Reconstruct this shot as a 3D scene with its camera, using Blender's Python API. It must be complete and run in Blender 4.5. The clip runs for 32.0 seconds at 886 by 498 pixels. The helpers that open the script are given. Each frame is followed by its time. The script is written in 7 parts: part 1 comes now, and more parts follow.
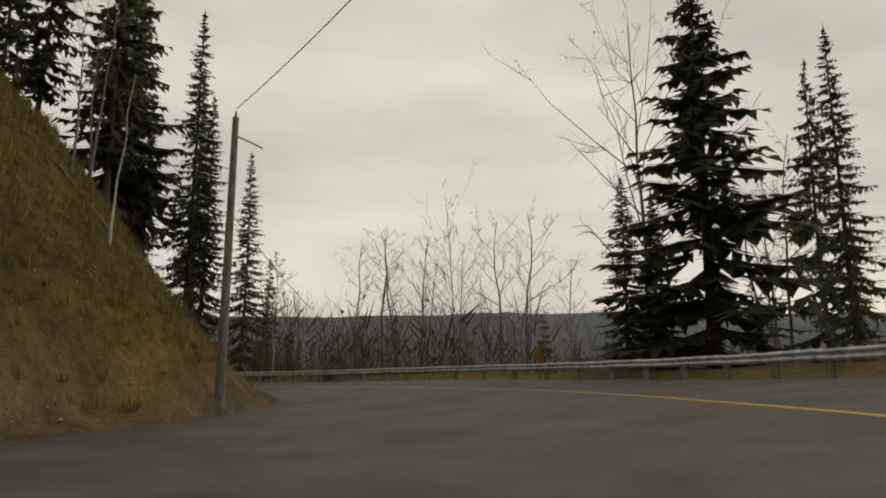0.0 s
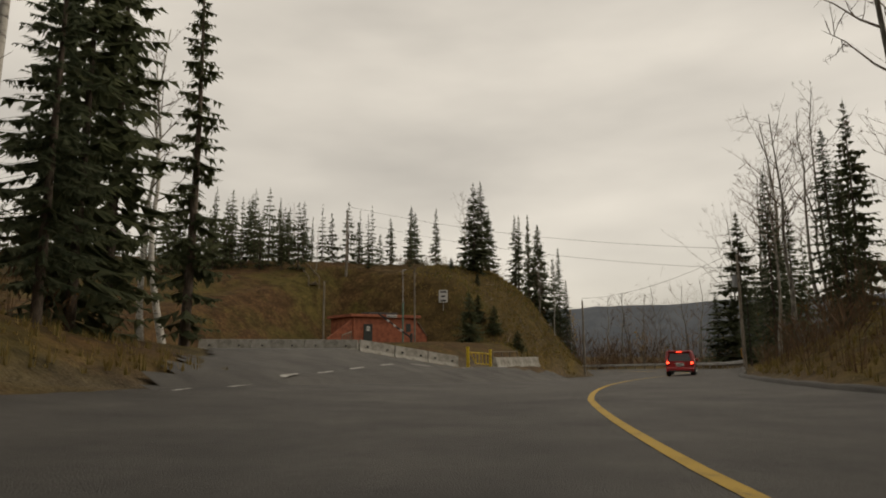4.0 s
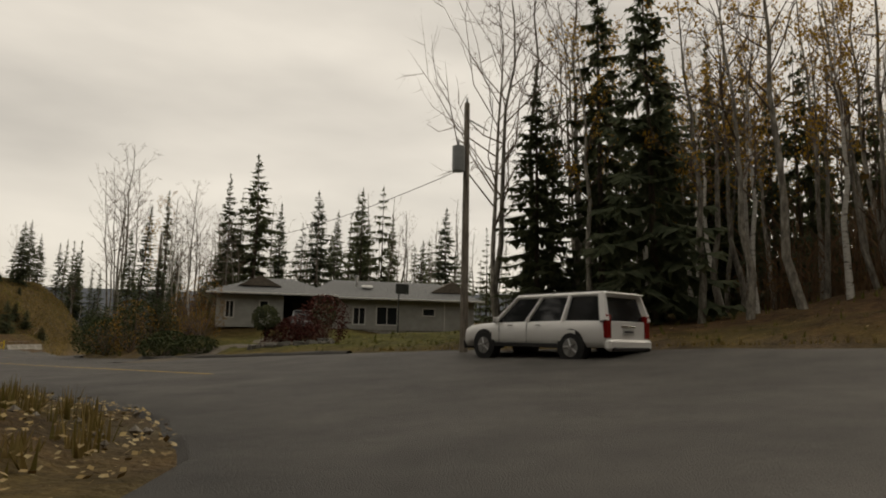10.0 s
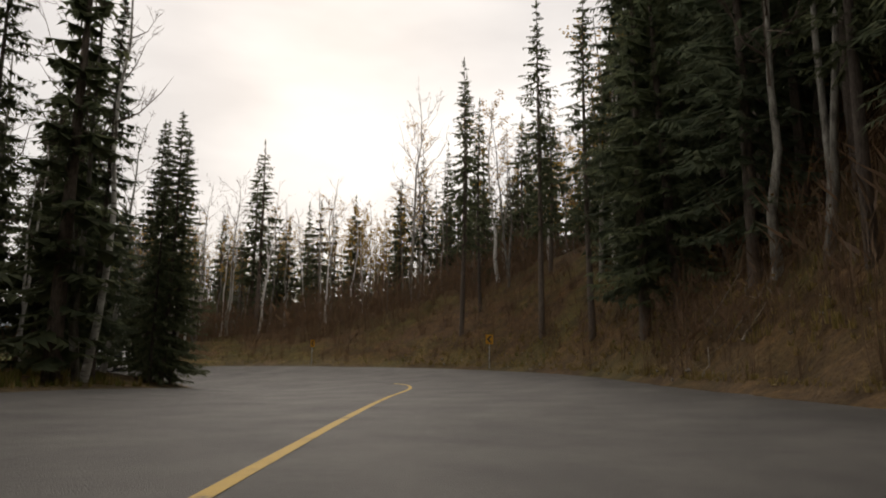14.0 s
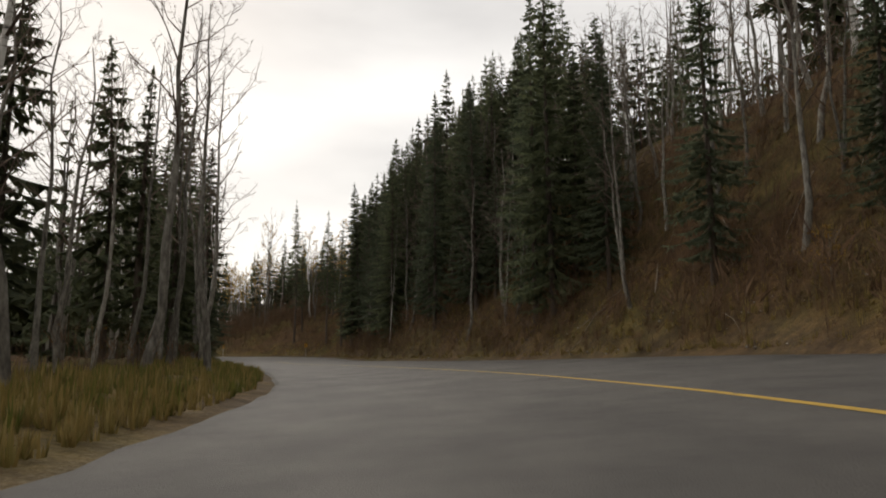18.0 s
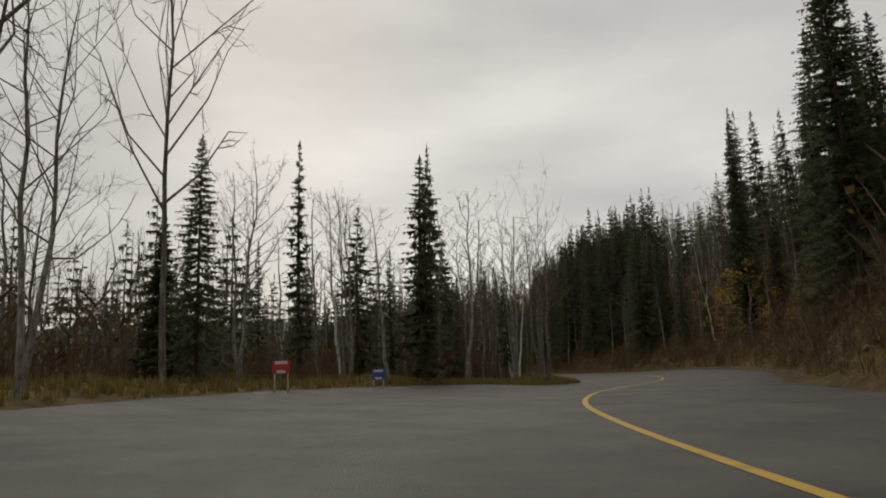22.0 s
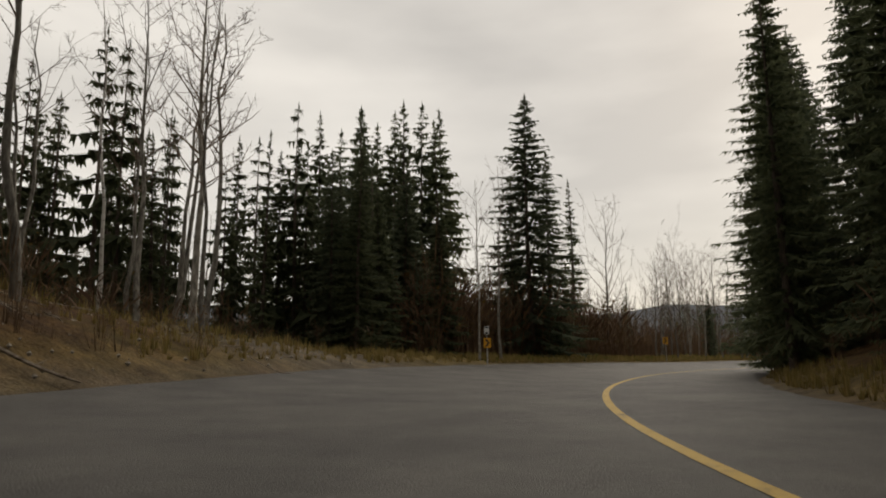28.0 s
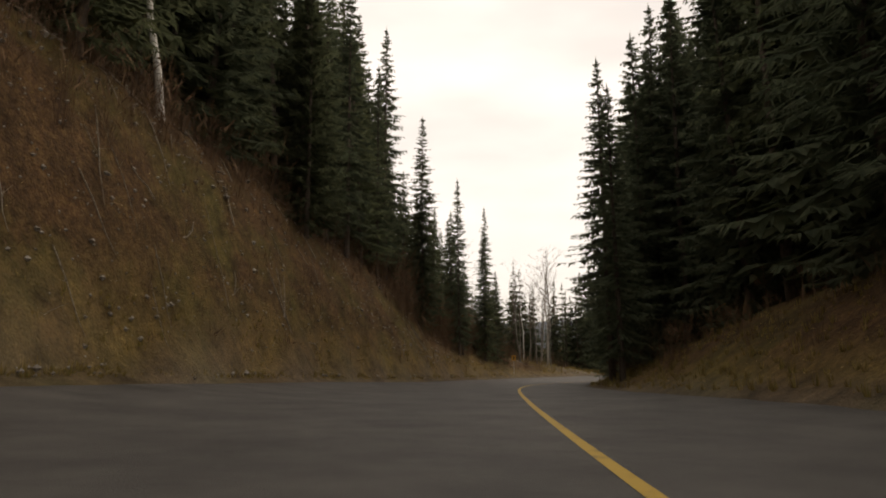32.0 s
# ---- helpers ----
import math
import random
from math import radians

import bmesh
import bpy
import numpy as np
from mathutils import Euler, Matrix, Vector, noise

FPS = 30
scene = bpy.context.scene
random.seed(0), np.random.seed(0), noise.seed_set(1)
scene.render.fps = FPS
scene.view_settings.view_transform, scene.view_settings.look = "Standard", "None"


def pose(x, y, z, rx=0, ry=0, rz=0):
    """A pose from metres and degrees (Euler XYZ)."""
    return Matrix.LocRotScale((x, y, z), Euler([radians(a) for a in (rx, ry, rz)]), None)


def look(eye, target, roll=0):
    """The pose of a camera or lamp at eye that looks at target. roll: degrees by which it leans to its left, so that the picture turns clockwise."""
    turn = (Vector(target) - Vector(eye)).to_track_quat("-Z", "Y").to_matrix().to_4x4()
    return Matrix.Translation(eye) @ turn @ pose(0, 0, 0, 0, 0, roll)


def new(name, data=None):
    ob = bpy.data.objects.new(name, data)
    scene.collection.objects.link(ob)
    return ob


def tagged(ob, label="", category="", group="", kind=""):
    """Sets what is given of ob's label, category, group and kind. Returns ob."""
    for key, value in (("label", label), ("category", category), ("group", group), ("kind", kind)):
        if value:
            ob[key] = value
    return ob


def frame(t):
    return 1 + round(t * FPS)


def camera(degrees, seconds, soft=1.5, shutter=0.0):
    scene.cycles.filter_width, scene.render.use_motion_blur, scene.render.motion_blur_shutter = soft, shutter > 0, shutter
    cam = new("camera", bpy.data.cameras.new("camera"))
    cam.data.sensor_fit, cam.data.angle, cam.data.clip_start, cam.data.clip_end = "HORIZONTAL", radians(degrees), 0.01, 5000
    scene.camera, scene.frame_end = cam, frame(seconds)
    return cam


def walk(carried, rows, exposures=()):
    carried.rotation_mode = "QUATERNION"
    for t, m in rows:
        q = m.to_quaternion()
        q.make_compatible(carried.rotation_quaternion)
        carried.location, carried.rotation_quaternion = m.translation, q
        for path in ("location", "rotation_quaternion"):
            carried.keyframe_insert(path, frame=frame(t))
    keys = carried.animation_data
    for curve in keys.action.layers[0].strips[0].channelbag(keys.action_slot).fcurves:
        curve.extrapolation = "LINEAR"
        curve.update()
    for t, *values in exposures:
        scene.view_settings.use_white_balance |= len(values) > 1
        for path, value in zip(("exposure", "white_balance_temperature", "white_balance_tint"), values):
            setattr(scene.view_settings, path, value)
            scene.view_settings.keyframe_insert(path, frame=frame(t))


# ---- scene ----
cam = camera(69.3, 32.0, soft=1.9)
# seconds, x, y, z, yaw, pitch, roll
PATH = [
    (0.0, 0.00, 0.00, 0.57, 0.0, 9.8, 0.0),
    (0.5, 0.17, -4.71, 0.79, -0.7, 9.5, -0.1),
    (1.0, 0.15, -12.19, 1.00, -2.1, 9.1, -0.5),
    (1.5, -0.07, -20.27, 1.22, -2.1, 8.8, -0.9),
    (2.0, -0.34, -27.52, 1.44, -1.0, 8.6, -1.6),
    (2.5, -0.18, -35.25, 1.68, 2.1, 8.3, -2.0),
    (3.0, 0.99, -44.20, 1.91, 8.5, 8.3, -1.5),
    (3.5, 2.77, -53.79, 2.11, 15.0, 8.6, -1.5),
    (4.0, 5.37, -62.53, 2.30, 20.6, 9.0, -0.4),
    (4.5, 8.51, -69.99, 2.58, 24.9, 9.5, 0.7),
    (5.0, 11.34, -75.92, 2.74, 26.4, 9.6, 0.6),
    (5.5, 14.08, -81.26, 2.87, 27.9, 9.7, 0.4),
    (6.0, 16.96, -86.53, 2.99, 29.5, 9.7, 0.2),
    (6.5, 19.85, -91.43, 3.12, 31.0, 9.8, 0.0),
    (7.0, 22.88, -96.20, 3.20, 31.1, 9.9, 1.0),
    (8.0, 26.21, -101.59, 3.36, 25.3, 9.3, 2.3),
    (8.5, 28.35, -105.83, 3.45, 18.9, 9.0, 2.3),
    (9.0, 29.55, -109.34, 3.55, 10.6, 8.9, 2.0),
    (9.5, 30.10, -112.86, 3.66, -0.3, 8.5, 1.2),
    (10.0, 29.86, -116.91, 3.78, -12.9, 7.9, 1.1),
    (10.5, 28.52, -121.67, 3.88, -25.1, 8.2, 1.0),
    (11.0, 25.92, -126.30, 4.01, -37.0, 8.4, 0.8),
    (11.5, 22.49, -130.08, 4.21, -47.4, 8.3, 0.8),
    (12.0, 18.77, -133.30, 4.42, -55.0, 8.4, 1.1),
    (12.5, 14.75, -136.40, 4.63, -59.8, 8.4, 1.4),
    (13.0, 9.40, -139.49, 4.81, -64.2, 9.0, 1.1),
    (13.5, 2.34, -142.49, 4.99, -68.2, 9.0, 0.5),
    (14.0, -5.89, -145.39, 5.18, -70.8, 9.2, 0.6),
    (14.5, -14.71, -148.26, 5.42, -71.2, 8.8, 1.3),
    (15.0, -23.51, -151.03, 5.63, -70.4, 9.9, 1.3),
    (15.5, -32.25, -153.92, 5.84, -69.7, 9.9, 1.1),
    (16.0, -40.89, -156.74, 6.03, -72.8, 9.5, 0.8),
    (16.5, -49.57, -159.18, 6.20, -75.8, 9.1, 0.5),
    (17.0, -58.37, -161.15, 6.38, -78.9, 8.7, 0.3),
    (17.5, -67.56, -162.69, 6.58, -82.0, 8.3, 0.0),
    (18.0, -77.59, -163.63, 6.78, -87.4, 8.2, -0.1),
    (18.5, -88.15, -163.47, 7.01, -92.4, 8.6, -1.3),
    (19.0, -98.32, -162.53, 7.28, -96.4, 9.3, -2.2),
    (19.5, -106.60, -161.57, 7.59, -98.0, 10.5, -1.6),
    (20.0, -114.49, -160.78, 7.86, -96.3, 10.6, -2.0),
    (20.5, -122.33, -160.37, 8.12, -92.0, 10.1, -2.0),
    (21.0, -130.47, -160.56, 8.39, -86.8, 9.6, -1.7),
    (21.5, -138.87, -161.45, 8.58, -81.6, 9.3, -2.3),
    (22.0, -147.08, -163.19, 8.76, -75.8, 9.7, -1.9),
    (22.5, -155.95, -165.73, 8.96, -72.7, 9.2, -2.0),
    (23.0, -163.91, -168.38, 9.16, -70.3, 8.6, -1.4),
    (23.5, -171.22, -171.19, 9.33, -68.7, 9.0, -1.2),
    (24.0, -178.58, -174.39, 9.51, -66.5, 9.0, -0.1),
    (24.5, -185.90, -177.93, 9.78, -63.3, 9.4, -0.4),
    (25.0, -193.10, -181.91, 9.97, -59.3, 9.3, -0.3),
    (25.5, -200.05, -186.39, 10.15, -55.2, 9.3, -0.2),
    (26.0, -206.67, -191.35, 10.34, -51.1, 9.2, -0.1),
    (26.5, -212.98, -196.80, 10.54, -47.0, 9.2, 0.0),
    (27.0, -218.99, -202.93, 10.76, -41.0, 8.5, -1.0),
    (27.5, -224.26, -209.86, 10.97, -33.6, 8.3, -1.4),
    (28.0, -228.28, -217.00, 11.16, -26.4, 8.4, -0.6),
    (28.5, -231.37, -224.03, 11.35, -19.5, 8.4, 1.2),
    (29.0, -234.20, -231.93, 11.55, -13.1, 8.5, 1.4),
    (29.5, -236.71, -240.87, 11.79, -9.9, 8.8, 0.6),
    (30.0, -238.33, -249.58, 12.09, -9.0, 8.9, 0.5),
    (30.5, -239.38, -259.27, 12.30, -4.8, 9.1, -0.1),
    (31.0, -240.02, -270.06, 12.50, -1.3, 9.4, -1.2),
    (31.5, -240.25, -279.57, 12.74, -0.3, 9.6, -0.1),
    (32.0, -240.19, -289.44, 12.97, 0.9, 9.7, -0.5),
]
# stops, kelvin, tint: the clip's camera opens up under the trees
STOPS = [(0, 0.12, 7700, 10), (4.5, 0.1, 7700, 10), (7, 0.35, 7700, 10), (9, 0.15, 7700, 10), (10.5, 0.25, 7700, 10), (12, 0.4, 7500, 11),
         (13, 0.6, 7100, 13), (15.5, 0.65, 7000, 13), (18, 0.62, 6900, 11), (19, 0.75, 6900, 10), (20, 0.68, 6900, 10), (22, 0.05, 6950, 10),
         (24, -0.3, 7100, 10), (26.5, 0.05, 7200, 10), (28.5, 0.38, 7300, 11), (30, 0.62, 7300, 13), (31, 0.56, 7400, 14), (32, 0.78, 7600, 15)]
EXPOSURES = [tuple(row) for row in STOPS]
walk(cam, [(t, pose(x, y, z, 90 + pitch, 0, yaw) @ pose(0, 0, 0, 0, 0, roll)) for t, x, y, z, yaw, pitch, roll in PATH], EXPOSURES)

# ---- sky and sun: a bright overcast afternoon ----
world = bpy.data.worlds.new("overcast")
scene.world = world
world.use_nodes = True
wt = world.node_tree
wt.nodes.clear()


def wnode(kind, **props):
    n = wt.nodes.new(kind)
    for key, value in props.items():
        setattr(n, key, value)
    return n


SUN_EL, SUN_AZ = radians(28), radians(60)
w_out = wnode("ShaderNodeOutputWorld")
w_bg = wnode("ShaderNodeBackground")
w_sky = wnode("ShaderNodeTexSky", sky_type="NISHITA", sun_disc=False)
w_sky.sun_elevation, w_sky.sun_rotation = SUN_EL, SUN_AZ
w_co = wnode("ShaderNodeTexCoord")
w_map = wnode("ShaderNodeMapping")
w_map.inputs["Scale"].default_value = (1.0, 1.0, 3.2)
w_noise = wnode("ShaderNodeTexNoise")
w_noise.inputs["Scale"].default_value = 2.1
w_noise.inputs["Detail"].default_value = 5
w_noise.inputs["Roughness"].default_value = 0.45
w_ramp = wnode("ShaderNodeValToRGB")
w_ramp.color_ramp.elements[0].position, w_ramp.color_ramp.elements[0].color = 0.30, (0.43, 0.43, 0.43, 1)
w_ramp.color_ramp.elements[1].position, w_ramp.color_ramp.elements[1].color = 0.68, (0.67, 0.668, 0.66, 1)
w_scale = wnode("ShaderNodeVectorMath", operation="SCALE")
w_scale.inputs["Scale"].default_value = 0.008
w_add = wnode("ShaderNodeVectorMath", operation="ADD")
wt.links.new(w_co.outputs["Generated"], w_map.inputs["Vector"])
wt.links.new(w_map.outputs["Vector"], w_noise.inputs["Vector"])
wt.links.new(w_noise.outputs["Fac"], w_ramp.inputs["Fac"])
wt.links.new(w_sky.outputs["Color"], w_scale.inputs[0])
wt.links.new(w_ramp.outputs["Color"], w_add.inputs[0])
wt.links.new(w_scale.outputs["Vector"], w_add.inputs[1])
wt.links.new(w_add.outputs["Vector"], w_bg.inputs["Color"])
w_bg.inputs["Strength"].default_value = 1.0
wt.links.new(w_bg.outputs["Background"], w_out.inputs["Surface"])

sun = new("sun", bpy.data.lights.new("sun", "SUN"))
sun.data.energy, sun.data.angle, sun.data.color = 1.0, radians(50), (1.0, 0.95, 0.88)
sun.matrix_world = look((100 * math.sin(SUN_AZ) * math.cos(SUN_EL), 100 * math.cos(SUN_AZ) * math.cos(SUN_EL), 100 * math.sin(SUN_EL)), (0, 0, 0))

# ---- materials ----
def mat(name, colors, scale=6.0, rough=0.85, bump=0.3, bump_scale=40.0, detail=6.0, metal=0.0, spread=(0.35, 0.65), vary=0.0, stretch=(1, 1, 1), spec=0.3):
    """A mottled surface: a ramp of colours over noise at two scales, fine relief, and a shift of value from piece to piece."""
    m = bpy.data.materials.new(name)
    m.use_nodes = True
    nt = m.node_tree
    bsdf = nt.nodes["Principled BSDF"]
    co = nt.nodes.new("ShaderNodeTexCoord")
    mp = nt.nodes.new("ShaderNodeMapping")
    mp.inputs["Scale"].default_value = stretch
    nt.links.new(co.outputs["Object"], mp.inputs["Vector"])
    n1 = nt.nodes.new("ShaderNodeTexNoise")
    n1.inputs["Scale"].default_value, n1.inputs["Detail"].default_value, n1.inputs["Roughness"].default_value = scale, detail, 0.65
    nt.links.new(mp.outputs["Vector"], n1.inputs["Vector"])
    ramp = nt.nodes.new("ShaderNodeValToRGB")
    els = ramp.color_ramp.elements
    for i in range(len(colors) - 2):
        els.new(0.5)
    for i, c in enumerate(colors):
        els[i].position = spread[0] + (spread[1] - spread[0]) * i / max(1, len(colors) - 1)
        els[i].color = (*c, 1)
    nt.links.new(n1.outputs["Fac"], ramp.inputs["Fac"])
    last = ramp.outputs["Color"]
    if vary:
        info = nt.nodes.new("ShaderNodeObjectInfo")
        rng = nt.nodes.new("ShaderNodeMapRange")
        rng.inputs["To Min"].default_value, rng.inputs["To Max"].default_value = 1 - vary, 1 + vary
        nt.links.new(info.outputs["Random"], rng.inputs["Value"])
        mul = nt.nodes.new("ShaderNodeVectorMath")
        mul.operation = "SCALE"
        nt.links.new(last, mul.inputs[0])
        nt.links.new(rng.outputs["Result"], mul.inputs["Scale"])
        last = mul.outputs["Vector"]
    nt.links.new(last, bsdf.inputs["Base Color"])
    bsdf.inputs["Roughness"].default_value, bsdf.inputs["Metallic"].default_value = rough, metal
    bsdf.inputs["Specular IOR Level"].default_value = spec
    if bump:
        n2 = nt.nodes.new("ShaderNodeTexNoise")
        n2.inputs["Scale"].default_value, n2.inputs["Detail"].default_value = bump_scale, 4
        nt.links.new(mp.outputs["Vector"], n2.inputs["Vector"])
        bp = nt.nodes.new("ShaderNodeBump")
        bp.inputs["Strength"].default_value, bp.inputs["Distance"].default_value = bump, 0.03
        nt.links.new(n2.outputs["Fac"], bp.inputs["Height"])
        nt.links.new(bp.outputs["Normal"], bsdf.inputs["Normal"])
    return m


def island_mat(name, colors, rough=0.8, spec=0.2):
    """Leaves and blades: each loose piece takes its own colour off a ramp."""
    m = bpy.data.materials.new(name)
    m.use_nodes = True
    nt = m.node_tree
    bsdf = nt.nodes["Principled BSDF"]
    geo = nt.nodes.new("ShaderNodeNewGeometry")
    ramp = nt.nodes.new("ShaderNodeValToRGB")
    els = ramp.color_ramp.elements
    for i in range(len(colors) - 2):
        els.new(0.5)
    for i, c in enumerate(colors):
        els[i].position, els[i].color = i / (len(colors) - 1), (*c, 1)
    nt.links.new(geo.outputs["Random Per Island"], ramp.inputs["Fac"])
    nt.links.new(ramp.outputs["Color"], bsdf.inputs["Base Color"])
    bsdf.inputs["Roughness"].default_value, bsdf.inputs["Specular IOR Level"].default_value = rough, spec
    return m


M_ASPHALT = mat("asphalt", [(0.046, 0.042, 0.038), (0.074, 0.068, 0.061), (0.104, 0.096, 0.085)], 0.5, 0.72, 0.8, 60, 13, spread=(0.32, 0.68), spec=0.35)
M_YELLOW = mat("yellow_road_paint", [(0.13, 0.10, 0.05), (0.38, 0.245, 0.045), (0.46, 0.295, 0.05)], 3.0, 0.7, 0.3, 60, spread=(0.28, 0.5))
M_WHITE_LINE = mat("white_road_paint", [(0.2, 0.19, 0.17), (0.55, 0.54, 0.5)], 4.0, 0.7, 0.3, 60)
M_GRAVEL = mat("gravel_shoulder", [(0.06, 0.05, 0.04), (0.13, 0.11, 0.085), (0.21, 0.18, 0.14)], 14, 0.95, 0.9, 30, 10)
M_BARK = mat("spruce_bark", [(0.055, 0.042, 0.033), (0.12, 0.094, 0.074)], 5, 0.95, 0.8, 18, stretch=(4, 4, 1), vary=0.25)
M_GREYBARK = mat("aspen_bark", [(0.07, 0.063, 0.053), (0.16, 0.145, 0.12), (0.26, 0.245, 0.21)], 2.2, 0.9, 0.4, 16, stretch=(3, 3, 1), vary=0.3)
M_BIRCH = mat("birch_bark", [(0.05, 0.045, 0.04), (0.30, 0.28, 0.25), (0.46, 0.44, 0.40)], 2.5, 0.85, 0.3, 16, stretch=(1.2, 1.2, 4), spread=(0.33, 0.5), vary=0.2)
M_TWIG = mat("bare_twigs", [(0.095, 0.07, 0.054), (0.17, 0.13, 0.10)], 3, 0.95, 0, vary=0.3)
M_NEEDLE = mat("spruce_needles", [(0.062, 0.074, 0.042), (0.092, 0.106, 0.058), (0.128, 0.136, 0.072)], 2.2, 0.85, 0, detail=3, vary=0.3, spec=0.15)
M_NEEDLE_BLUE = mat("fir_needles", [(0.064, 0.08, 0.05), (0.096, 0.114, 0.07), (0.134, 0.146, 0.088)], 2.0, 0.85, 0, detail=3, vary=0.25, spec=0.15)
M_YLEAF = island_mat("yellow_leaves", [(0.30, 0.16, 0.02), (0.45, 0.27, 0.03), (0.38, 0.24, 0.06), (0.24, 0.13, 0.03)])
M_OLEAF = island_mat("dull_leaves", [(0.10, 0.06, 0.02), (0.17, 0.11, 0.035), (0.13, 0.075, 0.025), (0.07, 0.06, 0.02)])
M_BRUSH = island_mat("brush_twigs", [(0.075, 0.046, 0.03), (0.12, 0.072, 0.042), (0.16, 0.095, 0.05), (0.09, 0.065, 0.038)])
M_GRASS = island_mat("dry_grass", [(0.26, 0.185, 0.065), (0.20, 0.145, 0.05), (0.15, 0.125, 0.035), (0.32, 0.235, 0.10)])
M_GREENGRASS = island_mat("green_grass", [(0.09, 0.10, 0.022), (0.13, 0.135, 0.03), (0.10, 0.085, 0.025)])
M_LITTER = island_mat("fallen_leaves", [(0.40, 0.30, 0.14), (0.28, 0.19, 0.08), (0.5, 0.40, 0.22), (0.18, 0.11, 0.045)])


def let_through(m, share):
    """Part of the light passes on through thin needles and leaves."""
    nt = m.node_tree
    bsdf = nt.nodes["Principled BSDF"]
    thin = nt.nodes.new("ShaderNodeBsdfTranslucent")
    nt.links.new(bsdf.inputs["Base Color"].links[0].from_socket, thin.inputs["Color"])
    both = nt.nodes.new("ShaderNodeMixShader")
    both.inputs["Fac"].default_value = share
    nt.links.new(bsdf.outputs["BSDF"], both.inputs[1])
    nt.links.new(thin.outputs["BSDF"], both.inputs[2])
    nt.links.new(both.outputs["Shader"], nt.nodes["Material Output"].inputs["Surface"])


for m, share in ((M_NEEDLE, 0.5), (M_NEEDLE_BLUE, 0.5), (M_YLEAF, 0.45), (M_OLEAF, 0.3), (M_GRASS, 0.3), (M_GREENGRASS, 0.3)):
    let_through(m, share)

# ---- the road's line and the lie of the land ----
# centre line, from beyond the first bend up to the last stretch
CENTRE_A = [
    (-62, 60), (-48, 57), (-36, 53), (-24, 48.5), (-14, 43), (-6, 36.5), (0.2, 29.5), (3.6, 21),
    (4.4, 11), (3.9, 0.0), (3.3, -13.2), (2.9, -28.0), (3.7, -44.0), (6.5, -58.8), (10.3, -69.3), (14.4, -77.0),
    (18.6, -83.8), (22.6, -89.9), (26.3, -95.5), (29.3, -100.4), (31.4, -104.7), (32.7, -108.8), (33.2, -113.0), (32.9, -117.8),
    (31.7, -123.3), (28.9, -128.5), (24.8, -132.3), (20.0, -134.7), (14.7, -136.6), (8.7, -138.6), (1.6, -141.1),
]
CENTRE_B = [
    (-6.5, -144.1), (-14.9, -147.7), (-23.3, -151.9), (-32.7, -156.2), (-43.7, -160.3), (-55.6, -163.7), (-68.4, -166.0), (-82.9, -167.1),
    (-96.7, -166.7), (-106.8, -165.4), (-114.8, -164.1), (-122.8, -163.1), (-132.8, -163.4), (-146.5, -166.1), (-161.8, -171.2), (-174.9, -176.7),
    (-184.9, -181.4), (-194.1, -186.6), (-203.0, -192.5), (-210.6, -198.5), (-217.0, -204.6), (-222.2, -211.1), (-226.2, -218.0), (-229.2, -224.9),
    (-232.0, -232.7), (-234.4, -241.7), (-236.2, -253.8), (-237.6, -270.6), (-238.8, -289.4), (-239.5, -310.4), (-240.3, -335.4),
]


def spline(points, step):
    """A Catmull-Rom line through the points, resampled at even steps."""
    p = np.array(points, float)
    p = np.vstack([2 * p[0] - p[1], p, 2 * p[-1] - p[-2]])
    u = np.linspace(0, 1, 12, endpoint=False)[:, None]
    out = []
    for i in range(1, len(p) - 2):
        a, b, c, d = p[i - 1:i + 3]
        out.append(0.5 * (2 * b + (c - a) * u + (2 * a - 5 * b + 4 * c - d) * u**2 + (3 * b - a - 3 * c + d) * u**3))
    q = np.vstack(out + [p[-2:-1]])
    s = np.concatenate([[0], np.cumsum(np.hypot(*np.diff(q, axis=0).T))])
    n = int(s[-1] / step) + 1
    g = np.linspace(0, s[-1], n)
    return np.column_stack([np.interp(g, s, q[:, k]) for k in range(q.shape[1])]), g


ROAD, ROAD_S = spline(CENTRE_A + CENTRE_B, 1.5)
S_ZERO = ROAD_S[np.argmin(np.hypot(ROAD[:, 0] - 3.9, ROAD[:, 1]))]
ROAD_S = ROAD_S - S_ZERO
DIRECTION = np.gradient(ROAD, axis=0)
DIRECTION /= np.hypot(*DIRECTION.T)[:, None]
RIGHT = np.column_stack([-DIRECTION[:, 1], DIRECTION[:, 0]])  # towards the outer lane, looking back down the road
GRADE = 0.0247
